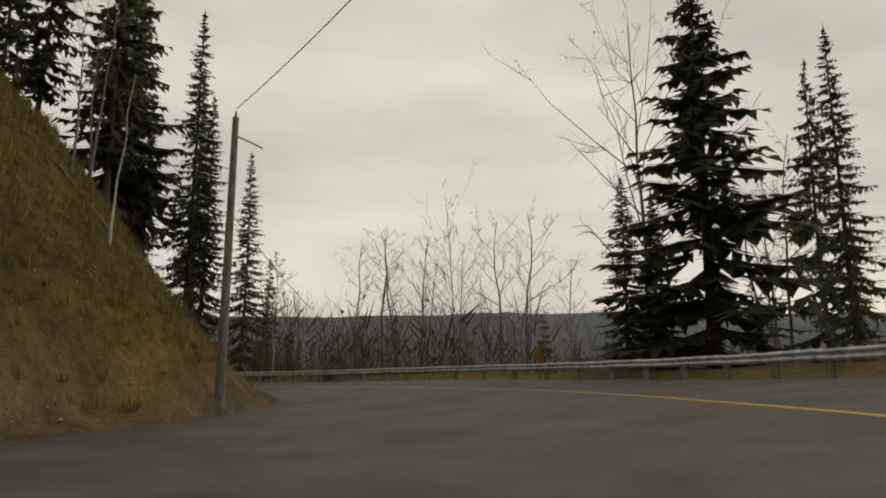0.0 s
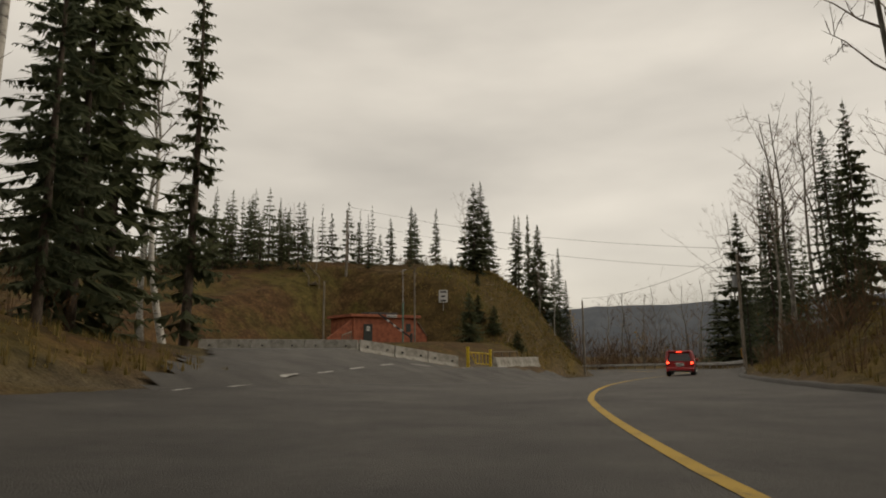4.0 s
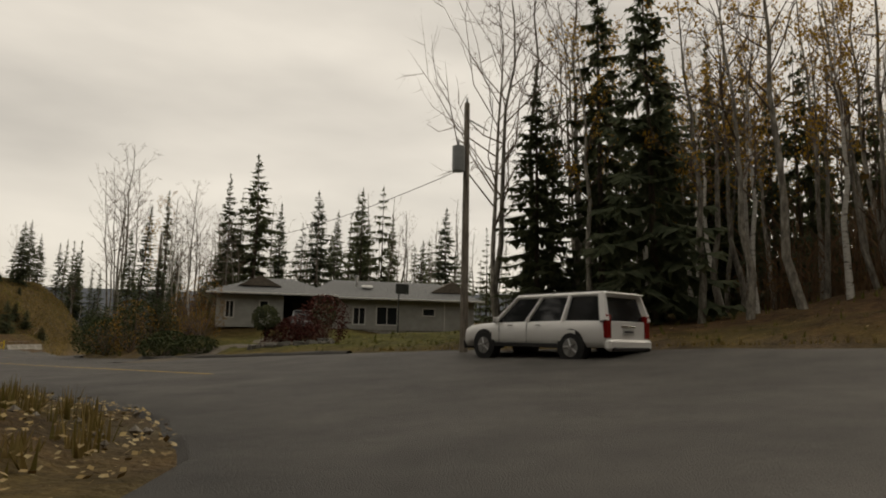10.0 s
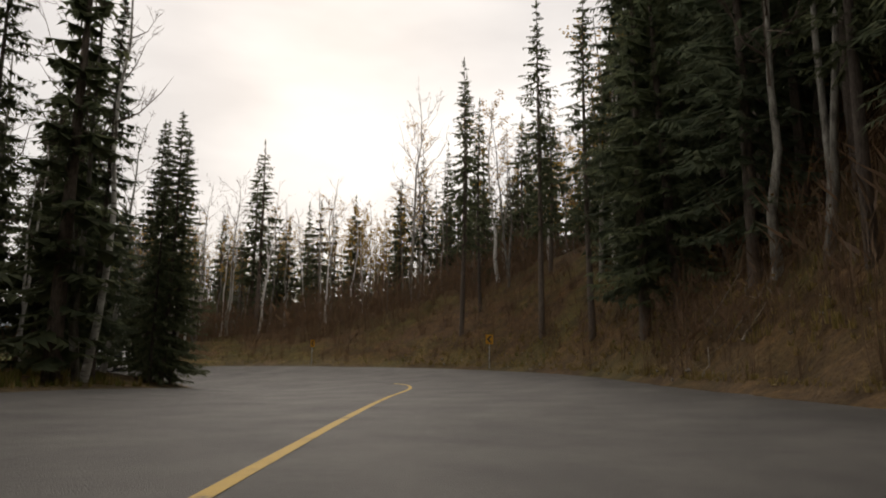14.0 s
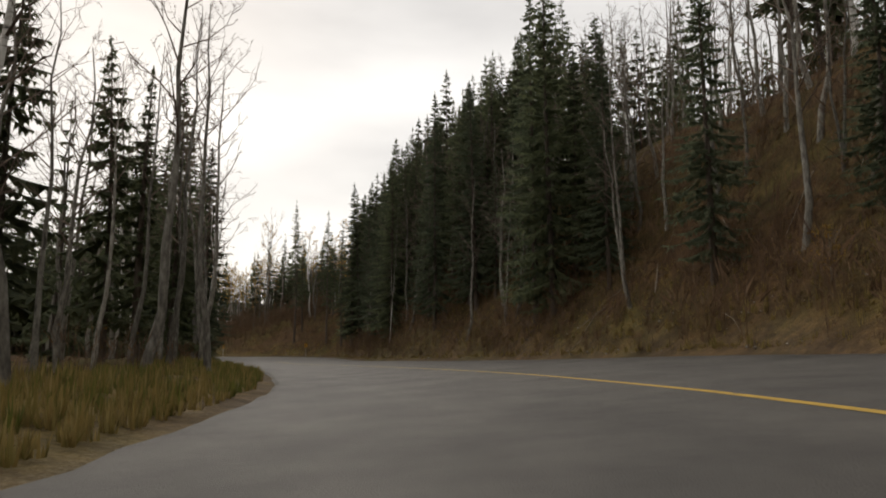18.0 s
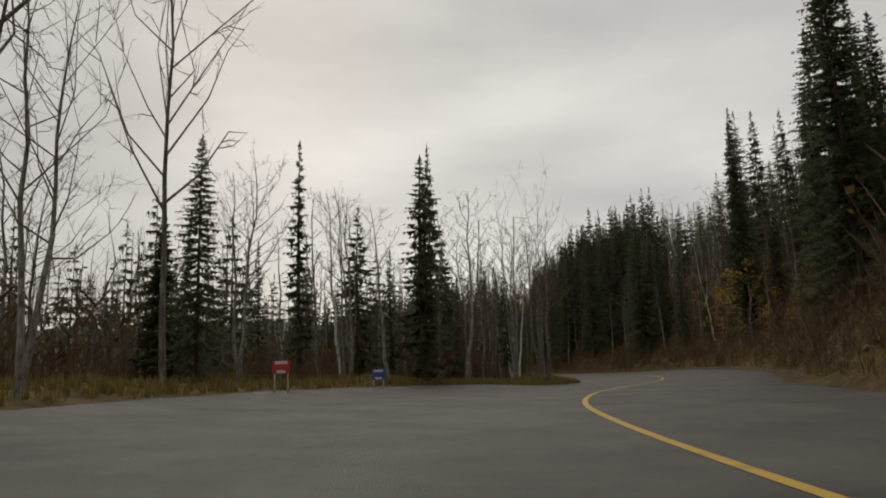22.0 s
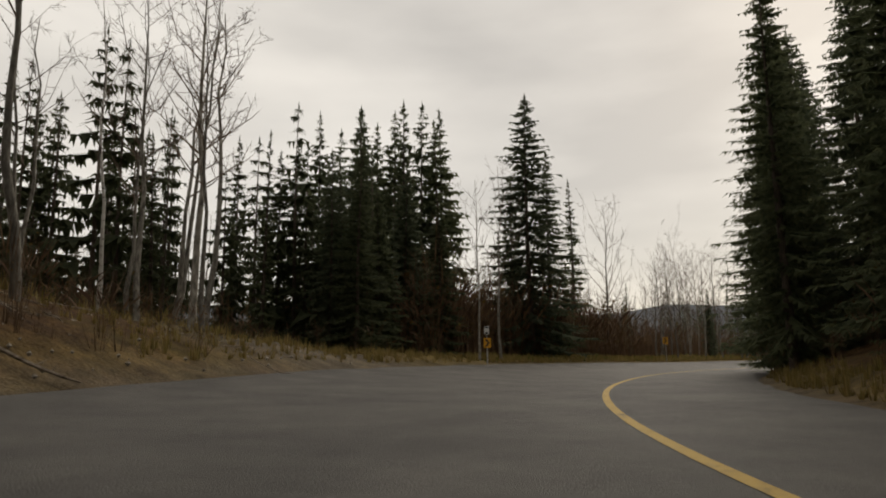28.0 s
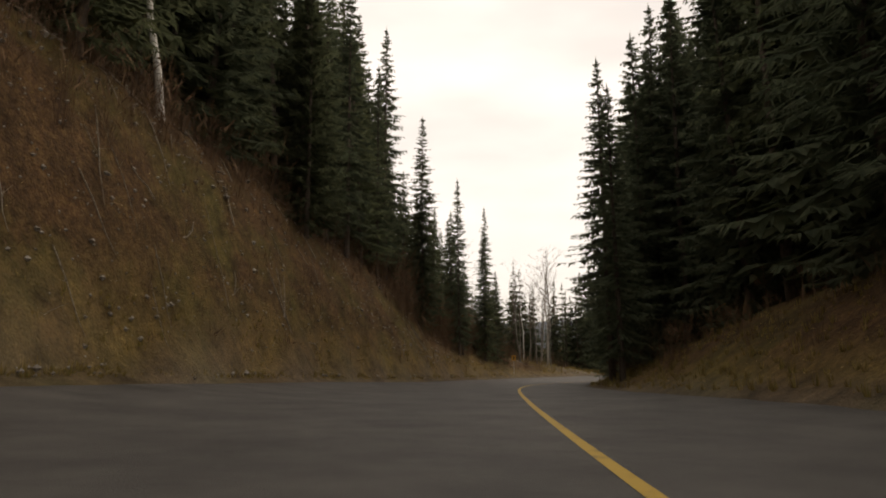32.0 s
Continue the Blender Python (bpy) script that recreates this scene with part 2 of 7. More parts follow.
# s, paved half-widths, bank height and breadth on the near-lane side and the far side, cross-fall
SIDES = [
    (-90, 5.0, 14, 14, 4.8, -6, 20, 0.02), (-48, 5.0, 14, 14, 4.8, -6, 20, 0.04), (-36, 6.2, 14, 13, 4.8, -5, 18, 0.06), (-22, 10, 14, 12, 4.8, -5, 18, 0.08), (-8, 12.6, 13, 13, 5.4, -3, 16, 0.10),
    (3, 12.4, 8, 18, 5.8, 0.5, 10, 0.10), (11, 7.0, 5, 22, 5.6, 1.8, 10, 0.08), (18, 5.4, 3, 24, 5.4, 3.0, 9, 0.055), (26, 6.4, 2.5, 24, 5.0, 3.4, 9, 0.04), (34, 8.8, 1.5, 20, 5.1, 4.0, 9, 0.03), (44, 10.5, 1.5, 18, 5.3, 4.0, 9, 0.02),
    (51, 10.9, 1.6, 16, 5.7, 4.0, 10, 0.013), (56.5, 11, 5.5, 8, 5.8, 4.0, 10, 0.01), (63, 10, 6, 7, 6.1, 3.2, 10, 0.01), (75, 8.0, 3, 14, 6.4, 2.0, 10, 0.01), (86, 7.6, 2, 14, 6.6, 0.5, 12, 0.02), (96, 7.4, 1.5, 14, 8.6, -0.5, 12, 0.035), (104, 4.6, 1.2, 14, 9.3, 1.2, 20, 0.05), (112, 3.8, 1, 14, 9.4, 3.2, 26, 0.06),
    (118, 4.0, 0.8, 14, 9.6, 4.2, 26, 0.065), (124, 5.4, 0.8, 14, 9.4, 6.0, 22, 0.065), (132, 8.0, 0.5, 14, 9.0, 10, 17, 0.06), (142, 9, 0.5, 14, 8.7, 13, 14, 0.045), (155, 9.6, 0.3, 14, 8.6, 15, 13, 0.02),
    (175, 9.2, 0.2, 14, 8.5, 16, 13, 0.0), (198, 8, 0.1, 14, 7.6, 16, 13, 0.015), (215, 7, 0, 14, 7.2, 15, 13, 0.035), (232, 6.4, -0.3, 14, 7.2, 14, 13, 0.065), (247, 6.4, -0.5, 14, 6.6, 13, 13, 0.08),
    (262, 8.6, -2, 18, 6.4, 13, 13, 0.07), (275, 12, -2.5, 20, 6.6, 13, 13, 0.05), (300, 12.0, -2.5, 20, 6.2, 14, 13, 0.015), (320, 11.4, -1.5, 20, 5.6, 13, 12, 0.0),
    (345, 10.2, -1.0, 22, 4.9, 12.5, 11, 0), (362, 10.6, -1.5, 20, 4.6, 11, 12, 0), (380, 11, -0.5, 16, 3.8, 4, 13, 0), (398, 11, 0.5, 14, 3.7, 1.5, 12, 0), (408, 10.0, 4.0, 10, 3.6, 1.0, 12, 0), (422, 9.2, 7.5, 8, 3.4, 1.5, 12, 0),
    (440, 9.0, 11.5, 6.5, 3.4, 2.5, 11, 0), (455, 11.2, 13, 6, 4.2, 3.8, 9, 0), (475, 12.4, 13.5, 6, 6.2, 5.4, 8, 0), (560, 12.4, 13.5, 6, 6.4, 5.5, 8, 0),
]
TABLE = np.array(SIDES, float)


def side(s, column):
    return np.interp(s, TABLE[:, 0], TABLE[:, column])


ROAD_Z = GRADE * ROAD_S
ROAD_EL, ROAD_HL, ROAD_WL = side(ROAD_S, 1), side(ROAD_S, 2), side(ROAD_S, 3)
ROAD_ER, ROAD_HR, ROAD_WR = side(ROAD_S, 4), side(ROAD_S, 5), side(ROAD_S, 6)
ROAD_BANK = side(ROAD_S, 7)


def wobble(x, y):
    """Low uneven swells of the ground, from a few sines."""
    return (0.35 * np.sin(0.31 * x + 1.3 * np.sin(0.11 * y)) * np.sin(0.27 * y + 0.9 * np.sin(0.13 * x + 2)) + 0.16 * np.sin(0.9 * x + 0.5 * y) * np.sin(0.8 * y - 0.4 * x + 1)
            + 0.07 * np.sin(2.1 * x - 1.1 * y + 2) * np.sin(1.7 * y + 0.6 * x))


def lie(x, y):
    """Height of the ground, and the distance out from the road's edge (negative on the road), for arrays of places."""
    x, y = np.atleast_1d(np.asarray(x, float)), np.atleast_1d(np.asarray(y, float))
    z, out = np.zeros_like(x), np.zeros_like(x)
    for k in range(0, len(x), 4000):
        dx, dy = x[k:k + 4000, None] - ROAD[None, :, 0], y[k:k + 4000, None] - ROAD[None, :, 1]
        dist = np.hypot(dx, dy)
        lat = dx * RIGHT[None, :, 0] + dy * RIGHT[None, :, 1]
        sgn = np.where(lat >= 0, 1.0, -1.0)
        edge = np.where(lat >= 0, ROAD_ER[None], ROAD_EL[None])
        rise = np.where(lat >= 0, ROAD_HR[None], ROAD_HL[None])
        wide = np.where(lat >= 0, ROAD_WR[None], ROAD_WL[None])
        beyond = np.maximum(0.0, dist - edge - np.where(rise < 0, 5.0, 1.2))
        u = np.clip(beyond / wide, 0, 1)
        lip = np.clip((dist - edge - 0.8) / 3.0, 0, 1)
        prof = 0.45 * lip * lip * (3 - 2 * lip) + rise * u * u * (3 - 2 * u) * 0.55 + rise * u * 0.45 + np.where(rise > 5, 0.10, 0.02) * np.clip(beyond - wide, 0, 90)
        held = np.clip(np.abs(lat), 0, edge)
        on = held * sgn * ROAD_BANK[None] + 0.05 * np.maximum(0, held - 4.5) + 0.012 * np.maximum(0, held - 8)**2
        w = 1.0 / (dist + 0.6)**7
        z[k:k + 4000] = ((ROAD_Z[None] + on + prof) * w).sum(1) / w.sum(1)
        near = dist.argmin(1)
        rows = np.arange(len(near))
        out[k:k + 4000] = dist[rows, near] - edge[rows, near]
        # no bank may swell over the asphalt or its shoulder
        o = out[k:k + 4000]
        flat = ROAD_Z[near] + on[rows, near]
        z[k:k + 4000] = np.minimum(z[k:k + 4000], flat + 0.5 * np.clip(o, 0, 1.2) + 3.0 * np.maximum(0, o - 1.2))
    grow = np.clip((out - 1.0) / 6.0, 0, 1)
    # the yard of the pump house: a sloping terrace cut into the bank
    yard = 1.2 + 0.26 * np.clip(-x - 7.6, 0, 4.6) + 0.6 * np.clip((y + 22) / 8, 0, 1) * np.clip((-x - 9) / 4, 0, 1)
    inside = np.clip(1 - np.maximum(np.maximum(-30 - x, x + 3.2) / 5.0, np.maximum(-38 - y, y - 1) / 6.0), 0, 1) * np.clip(out / 3.4, 0, 1)
    inside = inside * inside * (3 - 2 * inside)
    return (z + wobble(x, y) * grow) * (1 - inside) + yard * inside, out


def height(x, y):
    return float(lie(x, y)[0][0])


def along(s, lateral):
    """The place at s metres up the road and lateral metres to the far-lane side of its centre."""
    x, y = np.interp(s, ROAD_S, ROAD[:, 0]), np.interp(s, ROAD_S, ROAD[:, 1])
    nx, ny = np.interp(s, ROAD_S, RIGHT[:, 0]), np.interp(s, ROAD_S, RIGHT[:, 1])
    return x + nx * lateral, y + ny * lateral


def mesh_object(name, verts, faces, material, parent=None, smooth=False):
    me = bpy.data.meshes.new(name)
    me.from_pydata([tuple(v) for v in verts], [], [tuple(f) for f in faces])
    me.materials.append(material)
    if smooth:
        me.polygons.foreach_set("use_smooth", [True] * len(me.polygons))
    ob = new(name, me)
    if parent:
        ob.parent = parent
    return ob


# one sheet of ground, fine near the road and coarse out to the horizon
def axis_points(lo, hi, step, far):
    mid = list(np.arange(lo, hi, step))
    out, d = [], step
    while d < far:
        d *= 1.5
        out.append(d)
    return np.array(sorted([lo - v for v in out]) + mid + [mid[-1] + v for v in out])


GX, GY = axis_points(-290, 100, 1.5, 3000), axis_points(-340, 100, 1.5, 3000)
gx, gy = np.meshgrid(GX, GY)
gz, gout = lie(gx.ravel(), gy.ravel())
far_off = np.maximum(0, gout - 95)
gz = gz - np.clip(far_off, 0, 400) * 0.06
gz = gz + np.where(gout < 1.0, -0.14, np.where(gout < 2.0, -0.05, 0.02))
nx_, ny_ = len(GX), len(GY)
idx = np.arange(nx_ * ny_).reshape(ny_, nx_)
quads = np.stack([idx[:-1, :-1], idx[:-1, 1:], idx[1:, 1:], idx[1:, :-1]], -1).reshape(-1, 4)


def ground_material():
    """Dead grass, leaf litter, moss and bare soil in patches; gravel where the attribute says the shoulder is worn bare."""
    m = bpy.data.materials.new("forest_ground")
    m.use_nodes = True
    nt = m.node_tree
    bsdf = nt.nodes["Principled BSDF"]
    co = nt.nodes.new("ShaderNodeTexCoord")

    def noise_ramp(scale, detail, stops):
        n = nt.nodes.new("ShaderNodeTexNoise")
        n.inputs["Scale"].default_value, n.inputs["Detail"].default_value, n.inputs["Roughness"].default_value = scale, detail, 0.7
        nt.links.new(co.outputs["Object"], n.inputs["Vector"])
        r = nt.nodes.new("ShaderNodeValToRGB")
        while len(r.color_ramp.elements) < len(stops):
            r.color_ramp.elements.new(0.5)
        for e, (p, c) in zip(r.color_ramp.elements, stops):
            e.position, e.color = p, (*c, 1)
        nt.links.new(n.outputs["Fac"], r.inputs["Fac"])
        return r.outputs["Color"]

    fine = noise_ramp(3.5, 12, [(0.3, (0.030, 0.018, 0.011)), (0.45, (0.064, 0.037, 0.019)), (0.58, (0.10, 0.061, 0.028)), (0.72, (0.17, 0.11, 0.052))])
    green = noise_ramp(4.0, 12, [(0.3, (0.035, 0.04, 0.012)), (0.5, (0.085, 0.085, 0.022)), (0.7, (0.15, 0.12, 0.04))])
    straw = noise_ramp(5.0, 12, [(0.3, (0.07, 0.05, 0.018)), (0.5, (0.15, 0.108, 0.038)), (0.7, (0.25, 0.185, 0.075))])
    grit = noise_ramp(16, 12, [(0.3, (0.055, 0.045, 0.035)), (0.5, (0.13, 0.11, 0.085)), (0.7, (0.24, 0.21, 0.165))])
    patch = noise_ramp(0.16, 6, [(0.45, (0, 0, 0)), (0.62, (1, 1, 1))])

    def mix(fac, a, b):
        x = nt.nodes.new("ShaderNodeMix")
        x.data_type = "RGBA"
        nt.links.new(fac, x.inputs["Factor"])
        nt.links.new(a, x.inputs["A"])
        nt.links.new(b, x.inputs["B"])
        return x.outputs["Result"]

    def attribute(name):
        a = nt.nodes.new("ShaderNodeAttribute")
        a.attribute_name = name
        return a.outputs["Fac"]

    half = nt.nodes.new("ShaderNodeMath")
    half.operation = "MULTIPLY"
    nt.links.new(patch, half.inputs[0])
    half.inputs[1].default_value = 0.55
    lawn = nt.nodes.new("ShaderNodeMath")
    lawn.operation = "MAXIMUM"
    nt.links.new(half.outputs[0], lawn.inputs[0])
    nt.links.new(attribute("lawn"), lawn.inputs[1])
    c = mix(lawn.outputs[0], fine, green)
    c = mix(attribute("straw"), c, straw)
    c = mix(attribute("gravel"), c, grit)
    blotch = noise_ramp(0.75, 8, [(0.34, (0.52, 0.50, 0.48)), (0.5, (0.95, 0.93, 0.9)), (0.66, (1.38, 1.3, 1.2))])
    times = nt.nodes.new("ShaderNodeVectorMath")
    times.operation = "MULTIPLY"
    nt.links.new(c, times.inputs[0])
    nt.links.new(blotch, times.inputs[1])
    c = times.outputs["Vector"]
    nt.links.new(c, bsdf.inputs["Base Color"])
    bsdf.inputs["Roughness"].default_value, bsdf.inputs["Specular IOR Level"].default_value = 0.95, 0.1
    n = nt.nodes.new("ShaderNodeTexNoise")
    n.inputs["Scale"].default_value, n.inputs["Detail"].default_value = 9, 8
    nt.links.new(co.outputs["Object"], n.inputs["Vector"])
    bp = nt.nodes.new("ShaderNodeBump")
    bp.inputs["Strength"].default_value, bp.inputs["Distance"].default_value = 1.0, 0.12
    nt.links.new(n.outputs["Fac"], bp.inputs["Height"])
    nt.links.new(bp.outputs["Normal"], bsdf.inputs["Normal"])
    return m


M_GROUND = ground_material()
ground = mesh_object("ground", np.column_stack([gx.ravel(), gy.ravel(), gz]), quads, M_GROUND, smooth=True)
tagged(ground, "brown autumn hillside of dead grass and leaf litter", "ground", kind="structure")
gravel = 0.6 * np.clip(1.2 - np.abs(gout - 0.2) / 1.0, 0, 1)
pull_out = 0.8 * np.clip(1.6 - np.hypot(gx.ravel() + 220, (gy.ravel() + 190) * 1.0) / 6.0, 0, 1)
yard_mouth = 0.85 * np.clip(1.6 - np.hypot((gx.ravel() + 8) / 7.0, (gy.ravel() + 31) / 11.0), 0, 1) * (gout < 7)
lawn = np.clip(2.2 - np.hypot((gx.ravel() - 34) / 16.0, (gy.ravel() + 80) / 12.0) * 1.6, 0, 1)
lawn = np.maximum(lawn, 0.3 * np.clip(1.6 - np.hypot((gx.ravel() + 16) / 14.0, (gy.ravel() - 22) / 22.0), 0, 1))
near_road = np.nonzero((gout > -1) & (gout < 9))[0]
offset = np.column_stack([gx.ravel()[near_road], gy.ravel()[near_road]])
nearest = np.concatenate([np.hypot(p[:, None, 0] - ROAD[None, :, 0], p[:, None, 1] - ROAD[None, :, 1]).argmin(1) for p in np.array_split(offset, 12)])
across = ((offset - ROAD[nearest]) * RIGHT[nearest]).sum(1)
meadow = np.zeros_like(gout)
meadow[near_road] = (across < 0) & (ROAD_S[nearest] > 236) & (ROAD_S[nearest] < 390)
wooded = np.zeros_like(gout)
wooded[near_road] = (across > 0) & (ROAD_S[nearest] > 128) & (ROAD_S[nearest] < 380)
gravel = np.maximum(np.maximum(gravel * (1 - 0.6 * wooded), pull_out), yard_mouth)
straw = (1 - 0.6 * wooded) * np.where(meadow > 0, 0.85 * np.clip(1.35 - np.abs(gout - 2.6) / 2.6, 0, 1), 0.7 * np.clip(1.1 - np.abs(gout - 1.3) / 1.0, 0, 1))
for key, values in (("gravel", gravel), ("straw", straw), ("lawn", lawn * np.clip(gout - 0.4, 0, 1))):
    a = ground.data.attributes.new(key, "FLOAT", "POINT")
    a.data.foreach_set("value", values.astype(np.float32))


# asphalt: a ribbon with its own cross-fall, edges a little ragged
def ribbon(name, s0, s1, left, right, lift, material, parent=None, step=1.5, lanes=8, ragged=0.0):
    n = max(2, int((s1 - s0) / step) + 1)
    verts, faces = [], []
    for i, s in enumerate(np.linspace(s0, s1, n)):
        a, b = (left(s), right(s)) if callable(left) else (left, right)
        a -= ragged * noise.noise((s * 0.5, 0, 3)) + 0.4 * ragged * noise.noise((s * 2.1, 5, 3))
        b += ragged * noise.noise((s * 0.5, 9, 7)) + 0.4 * ragged * noise.noise((s * 2.1, 4, 1))
        bank = np.interp(s, ROAD_S, ROAD_BANK)
        lats = [(a + (b - a) * k / lanes, 0.0) for k in range(lanes + 1)]
        if ragged:  # the broken edge of the asphalt falls away to the shoulder
            lats = [(a - 0.35, 0.3)] + lats + [(b + 0.35, 0.3)]
        cols = len(lats)
        for k, (lat, fall) in enumerate(lats):
            x, y = along(s, lat)
            verts.append((x, y, GRADE * s + bank * lat + 0.05 * max(0.0, abs(lat) - 4.5) + 0.012 * max(0.0, abs(lat) - 8)**2 + lift - fall))
            if i and k:
                v = i * cols + k
                faces.append((v - cols - 1, v - 1, v, v - cols))
    return mesh_object(name, verts, faces, material, parent, smooth=True)


road = ribbon("road", -88, 560, lambda s: -float(side(s, 1)), lambda s: float(side(s, 4)), 0.0, M_ASPHALT, ragged=0.25)
tagged(road, "worn grey asphalt road winding uphill", "road", kind="structure")
# the painted line wanders off the middle of the asphalt
PAINTED = [(-70, 0.2), (-30, 0.45), (-8, 0.9), (2, 0.85), (16, 0.2), (24, -0.32), (34, -0.73), (48, -0.91), (58, -0.7), (72, -0.17), (88, 0.2), (104, 0.65), (124, 0.95), (136, 0.75), (146, 0.3), (156, 0.0), (196, 0.0),
           (216, 0.55), (232, 1.05), (242, 1.1), (256, 0.55), (272, -0.24), (288, -0.66), (304, -0.66), (330, -0.52), (352, -0.49), (374, -0.84), (386, -0.88), (404, -0.56), (420, -0.35), (450, -0.49), (474, -0.42), (498, -0.14), (560, 0.0)]


def painted(offset):
    return lambda s: float(np.interp(s, *zip(*PAINTED))) + offset


line = ribbon("road_line", -70, 103, painted(-0.075), painted(0.075), 0.006, M_YELLOW, road, 1.0, 1)
tagged(line, "worn yellow centre line")
line_b = ribbon("road_line", 140, 545, painted(-0.075), painted(0.075), 0.006, M_YELLOW, road, 1.0, 1)
tagged(line_b, "worn yellow centre line")

# trees that stand out singly: kind, x, y, height, breadth
NAMED_TREES = []
NAMED_TREES += [
    ("spruce", -11.1, 27.6, 14.6, .8),
    ("spruce", -10.0, 26.4, 10.4, .8),
    ("narrow", -15.4, 32.3, 11.9, 1),
    ("spruce", -13.6, 26.7, 14.3, 1),
    ("spruce", -13.3, 24.6, 13.1, 1),
    ("spruce", -16.7, 25.0, 11.4, 1),
    ("aspen", -12.4, 20.6, 6.5, .8),
    ("aspen", -12.9, 22.6, 8.4, .8),
    ("birch", -10.3, 19.5, 6.0, .8),
    ("spruce", -19.7, 72.4, 17.8, 1),
    ("aspen", -9.9, 69.3, 19.0, 1.2),
    ("aspen", -6.0, 59.7, 16.1, 1.2),
    ("aspen", -3.6, 59.9, 16.3, 1.2),
    ("aspen", -2.7, 61.9, 17.4, 1.2),
    ("cottonwood", 1.2, 48.0, 14.0, .7),
    ("aspen", 5.5, 59.7, 19.3, 1),
    ("aspen", 7.6, 59.5, 20.3, 1),
    ("aspen", 13.0, 68.8, 16.8, 1),
]
NAMED_TREES += [
    ("spruce", 12.4, 29.5, 20.5, 1.5),
    ("fir", 9.3, 32.7, 10.1, .9),
    ("fir", 11.4, 34.2, 10.5, .9),
    ("spruce", 20.6, 34.3, 21.0, .8),
    ("narrow", 24.0, 36.9, 14.7, 1),
    ("cottonwood", 11.9, 38.2, 23.6, .8),
    ("aspen", 19.9, 37.0, 16.9, 1),
    ("aspen", 20.8, 39.9, 16.7, 1),
    ("narrow", -18.3, 34.4, 20.7, 1.1),
    ("narrow", -21.9, 55.2, 27.0, 1.1),
    ("spruce", -17.4, 55.8, 20.1, .8),
    ("spruce", -32.3, 34.7, 15.1, .8),
    ("young", -14.0, 4.7, 3.1, 1.4),
    ("young", -15.9, 1.6, 5.5, 1.2),
    ("young", -15.9, 4.9, 3.0, 1.2),
    ("spruce", 13.2, 20.6, 11.6, .8),
    ("spruce", 13.3, 10.1, 12.3, .8),
    ("spruce", 13.5, 3.5, 14.1, .9),
]
NAMED_TREES += [
    ("spruce", 14.5, 2.0, 14.6, .9),
    ("aspen", 12.8, 6.0, 18.8, 1),
    ("aspen", 12.9, -6.3, 15.7, 1),
    ("spruce", -41.3, 44.9, 26.8, 1),
    ("spruce", -59.7, 47.5, 25.4, 1),
    ("spruce", -54.2, 48.5, 25.4, 1),
    ("spruce", -48.9, 47.4, 22.7, 1),
    ("spruce", -58.0, 30.2, 13.1, 1),
    ("spruce", -61.9, 31.0, 12.4, 1),
    ("spruce", -59.7, 22.3, 13.7, 1),
    ("spruce", -58.5, 36.2, 13.1, 1),
    ("young", -21.4, 11.5, 1.5, 1.3),
    ("young", -17.7, 10.7, 1.5, 1.5),
    ("young", -11.4, 4.2, 2.2, 1.6),
    ("aspen", 16.6, 13.7, 27.0, 1.3),
    ("aspen", 12.3, 9.6, 19.2, 1),
    ("spruce", 19.9, 2.1, 23.9, .9),
    ("aspen", 17.7, 0.8, 23.5, 1),
]
NAMED_TREES += [
    ("spruce", 11.7, 14.3, 10.8, 1),
    ("narrow", -16.5, 32.9, 20.1, 1.2),
    ("spruce", -37.8, 38.7, 17.8, 1),
    ("spruce", -14.5, -44.9, 18.3, 1),
    ("spruce", -12.8, -47.7, 16.7, 1),
    ("spruce", -11.5, -49.8, 14.5, 1),
    ("birch", -18.2, -38.1, 16.7, 1.2),
    ("birch", -16.1, -41.6, 15.2, 1),
    ("spruce", 11.7, -8.1, 14.6, .9),
    ("aspen", 11.3, -12.9, 13.9, 1),
    ("aspen", 12.5, -15.1, 16.0, 1),
    ("aspen", 13.4, -17.2, 14.7, 1),
    ("spruce", 13.5, -23.4, 9.1, .9),
    ("spruce", -2.5, -67.0, 16.4, .7),
    ("narrow", -14.7, -40.6, 18.7, 1.1),
    ("spruce", 0.7, -76.0, 15.1, .9),
    ("spruce", 3.8, -81.6, 15.4, .9),
    ("spruce", 5.9, -85.6, 15.6, .9),
]
NAMED_TREES += [
    ("spruce", 7.0, -87.7, 13.3, .9),
    ("birch", 8.6, -88.9, 9.7, .8),
    ("birch", 5.8, -84.0, 12.4, .8),
    ("birch", -1.4, -68.6, 15.1, .8),
    ("birch", -6.5, -54.9, 10.2, .8),
    ("aspen", 11.7, -43.1, 18.6, .9),
    ("aspen", 12.3, -46.7, 21.0, .9),
    ("aspen", 11.7, -43.1, 19.6, .8),
    ("aspen", 13.9, -45.0, 17.6, .8),
    ("golden", 16.1, -46.7, 14.0, .6),
    ("aspen", 17.8, -41.4, 15.8, .8),
    ("fir", 19.2, -62.4, 6.6, 1.3),
    ("spruce", 22.7, -48.1, 15.1, .9),
    ("spruce", 25.3, -47.8, 17.3, 1.2),
    ("spruce", 27.9, -43.7, 13.0, .8),
    ("spruce", 31.8, -47.7, 13.7, 1),
    ("spruce", 34.3, -43.8, 12.7, .8),
    ("spruce", 36.4, -50.0, 14.0, 1),
]
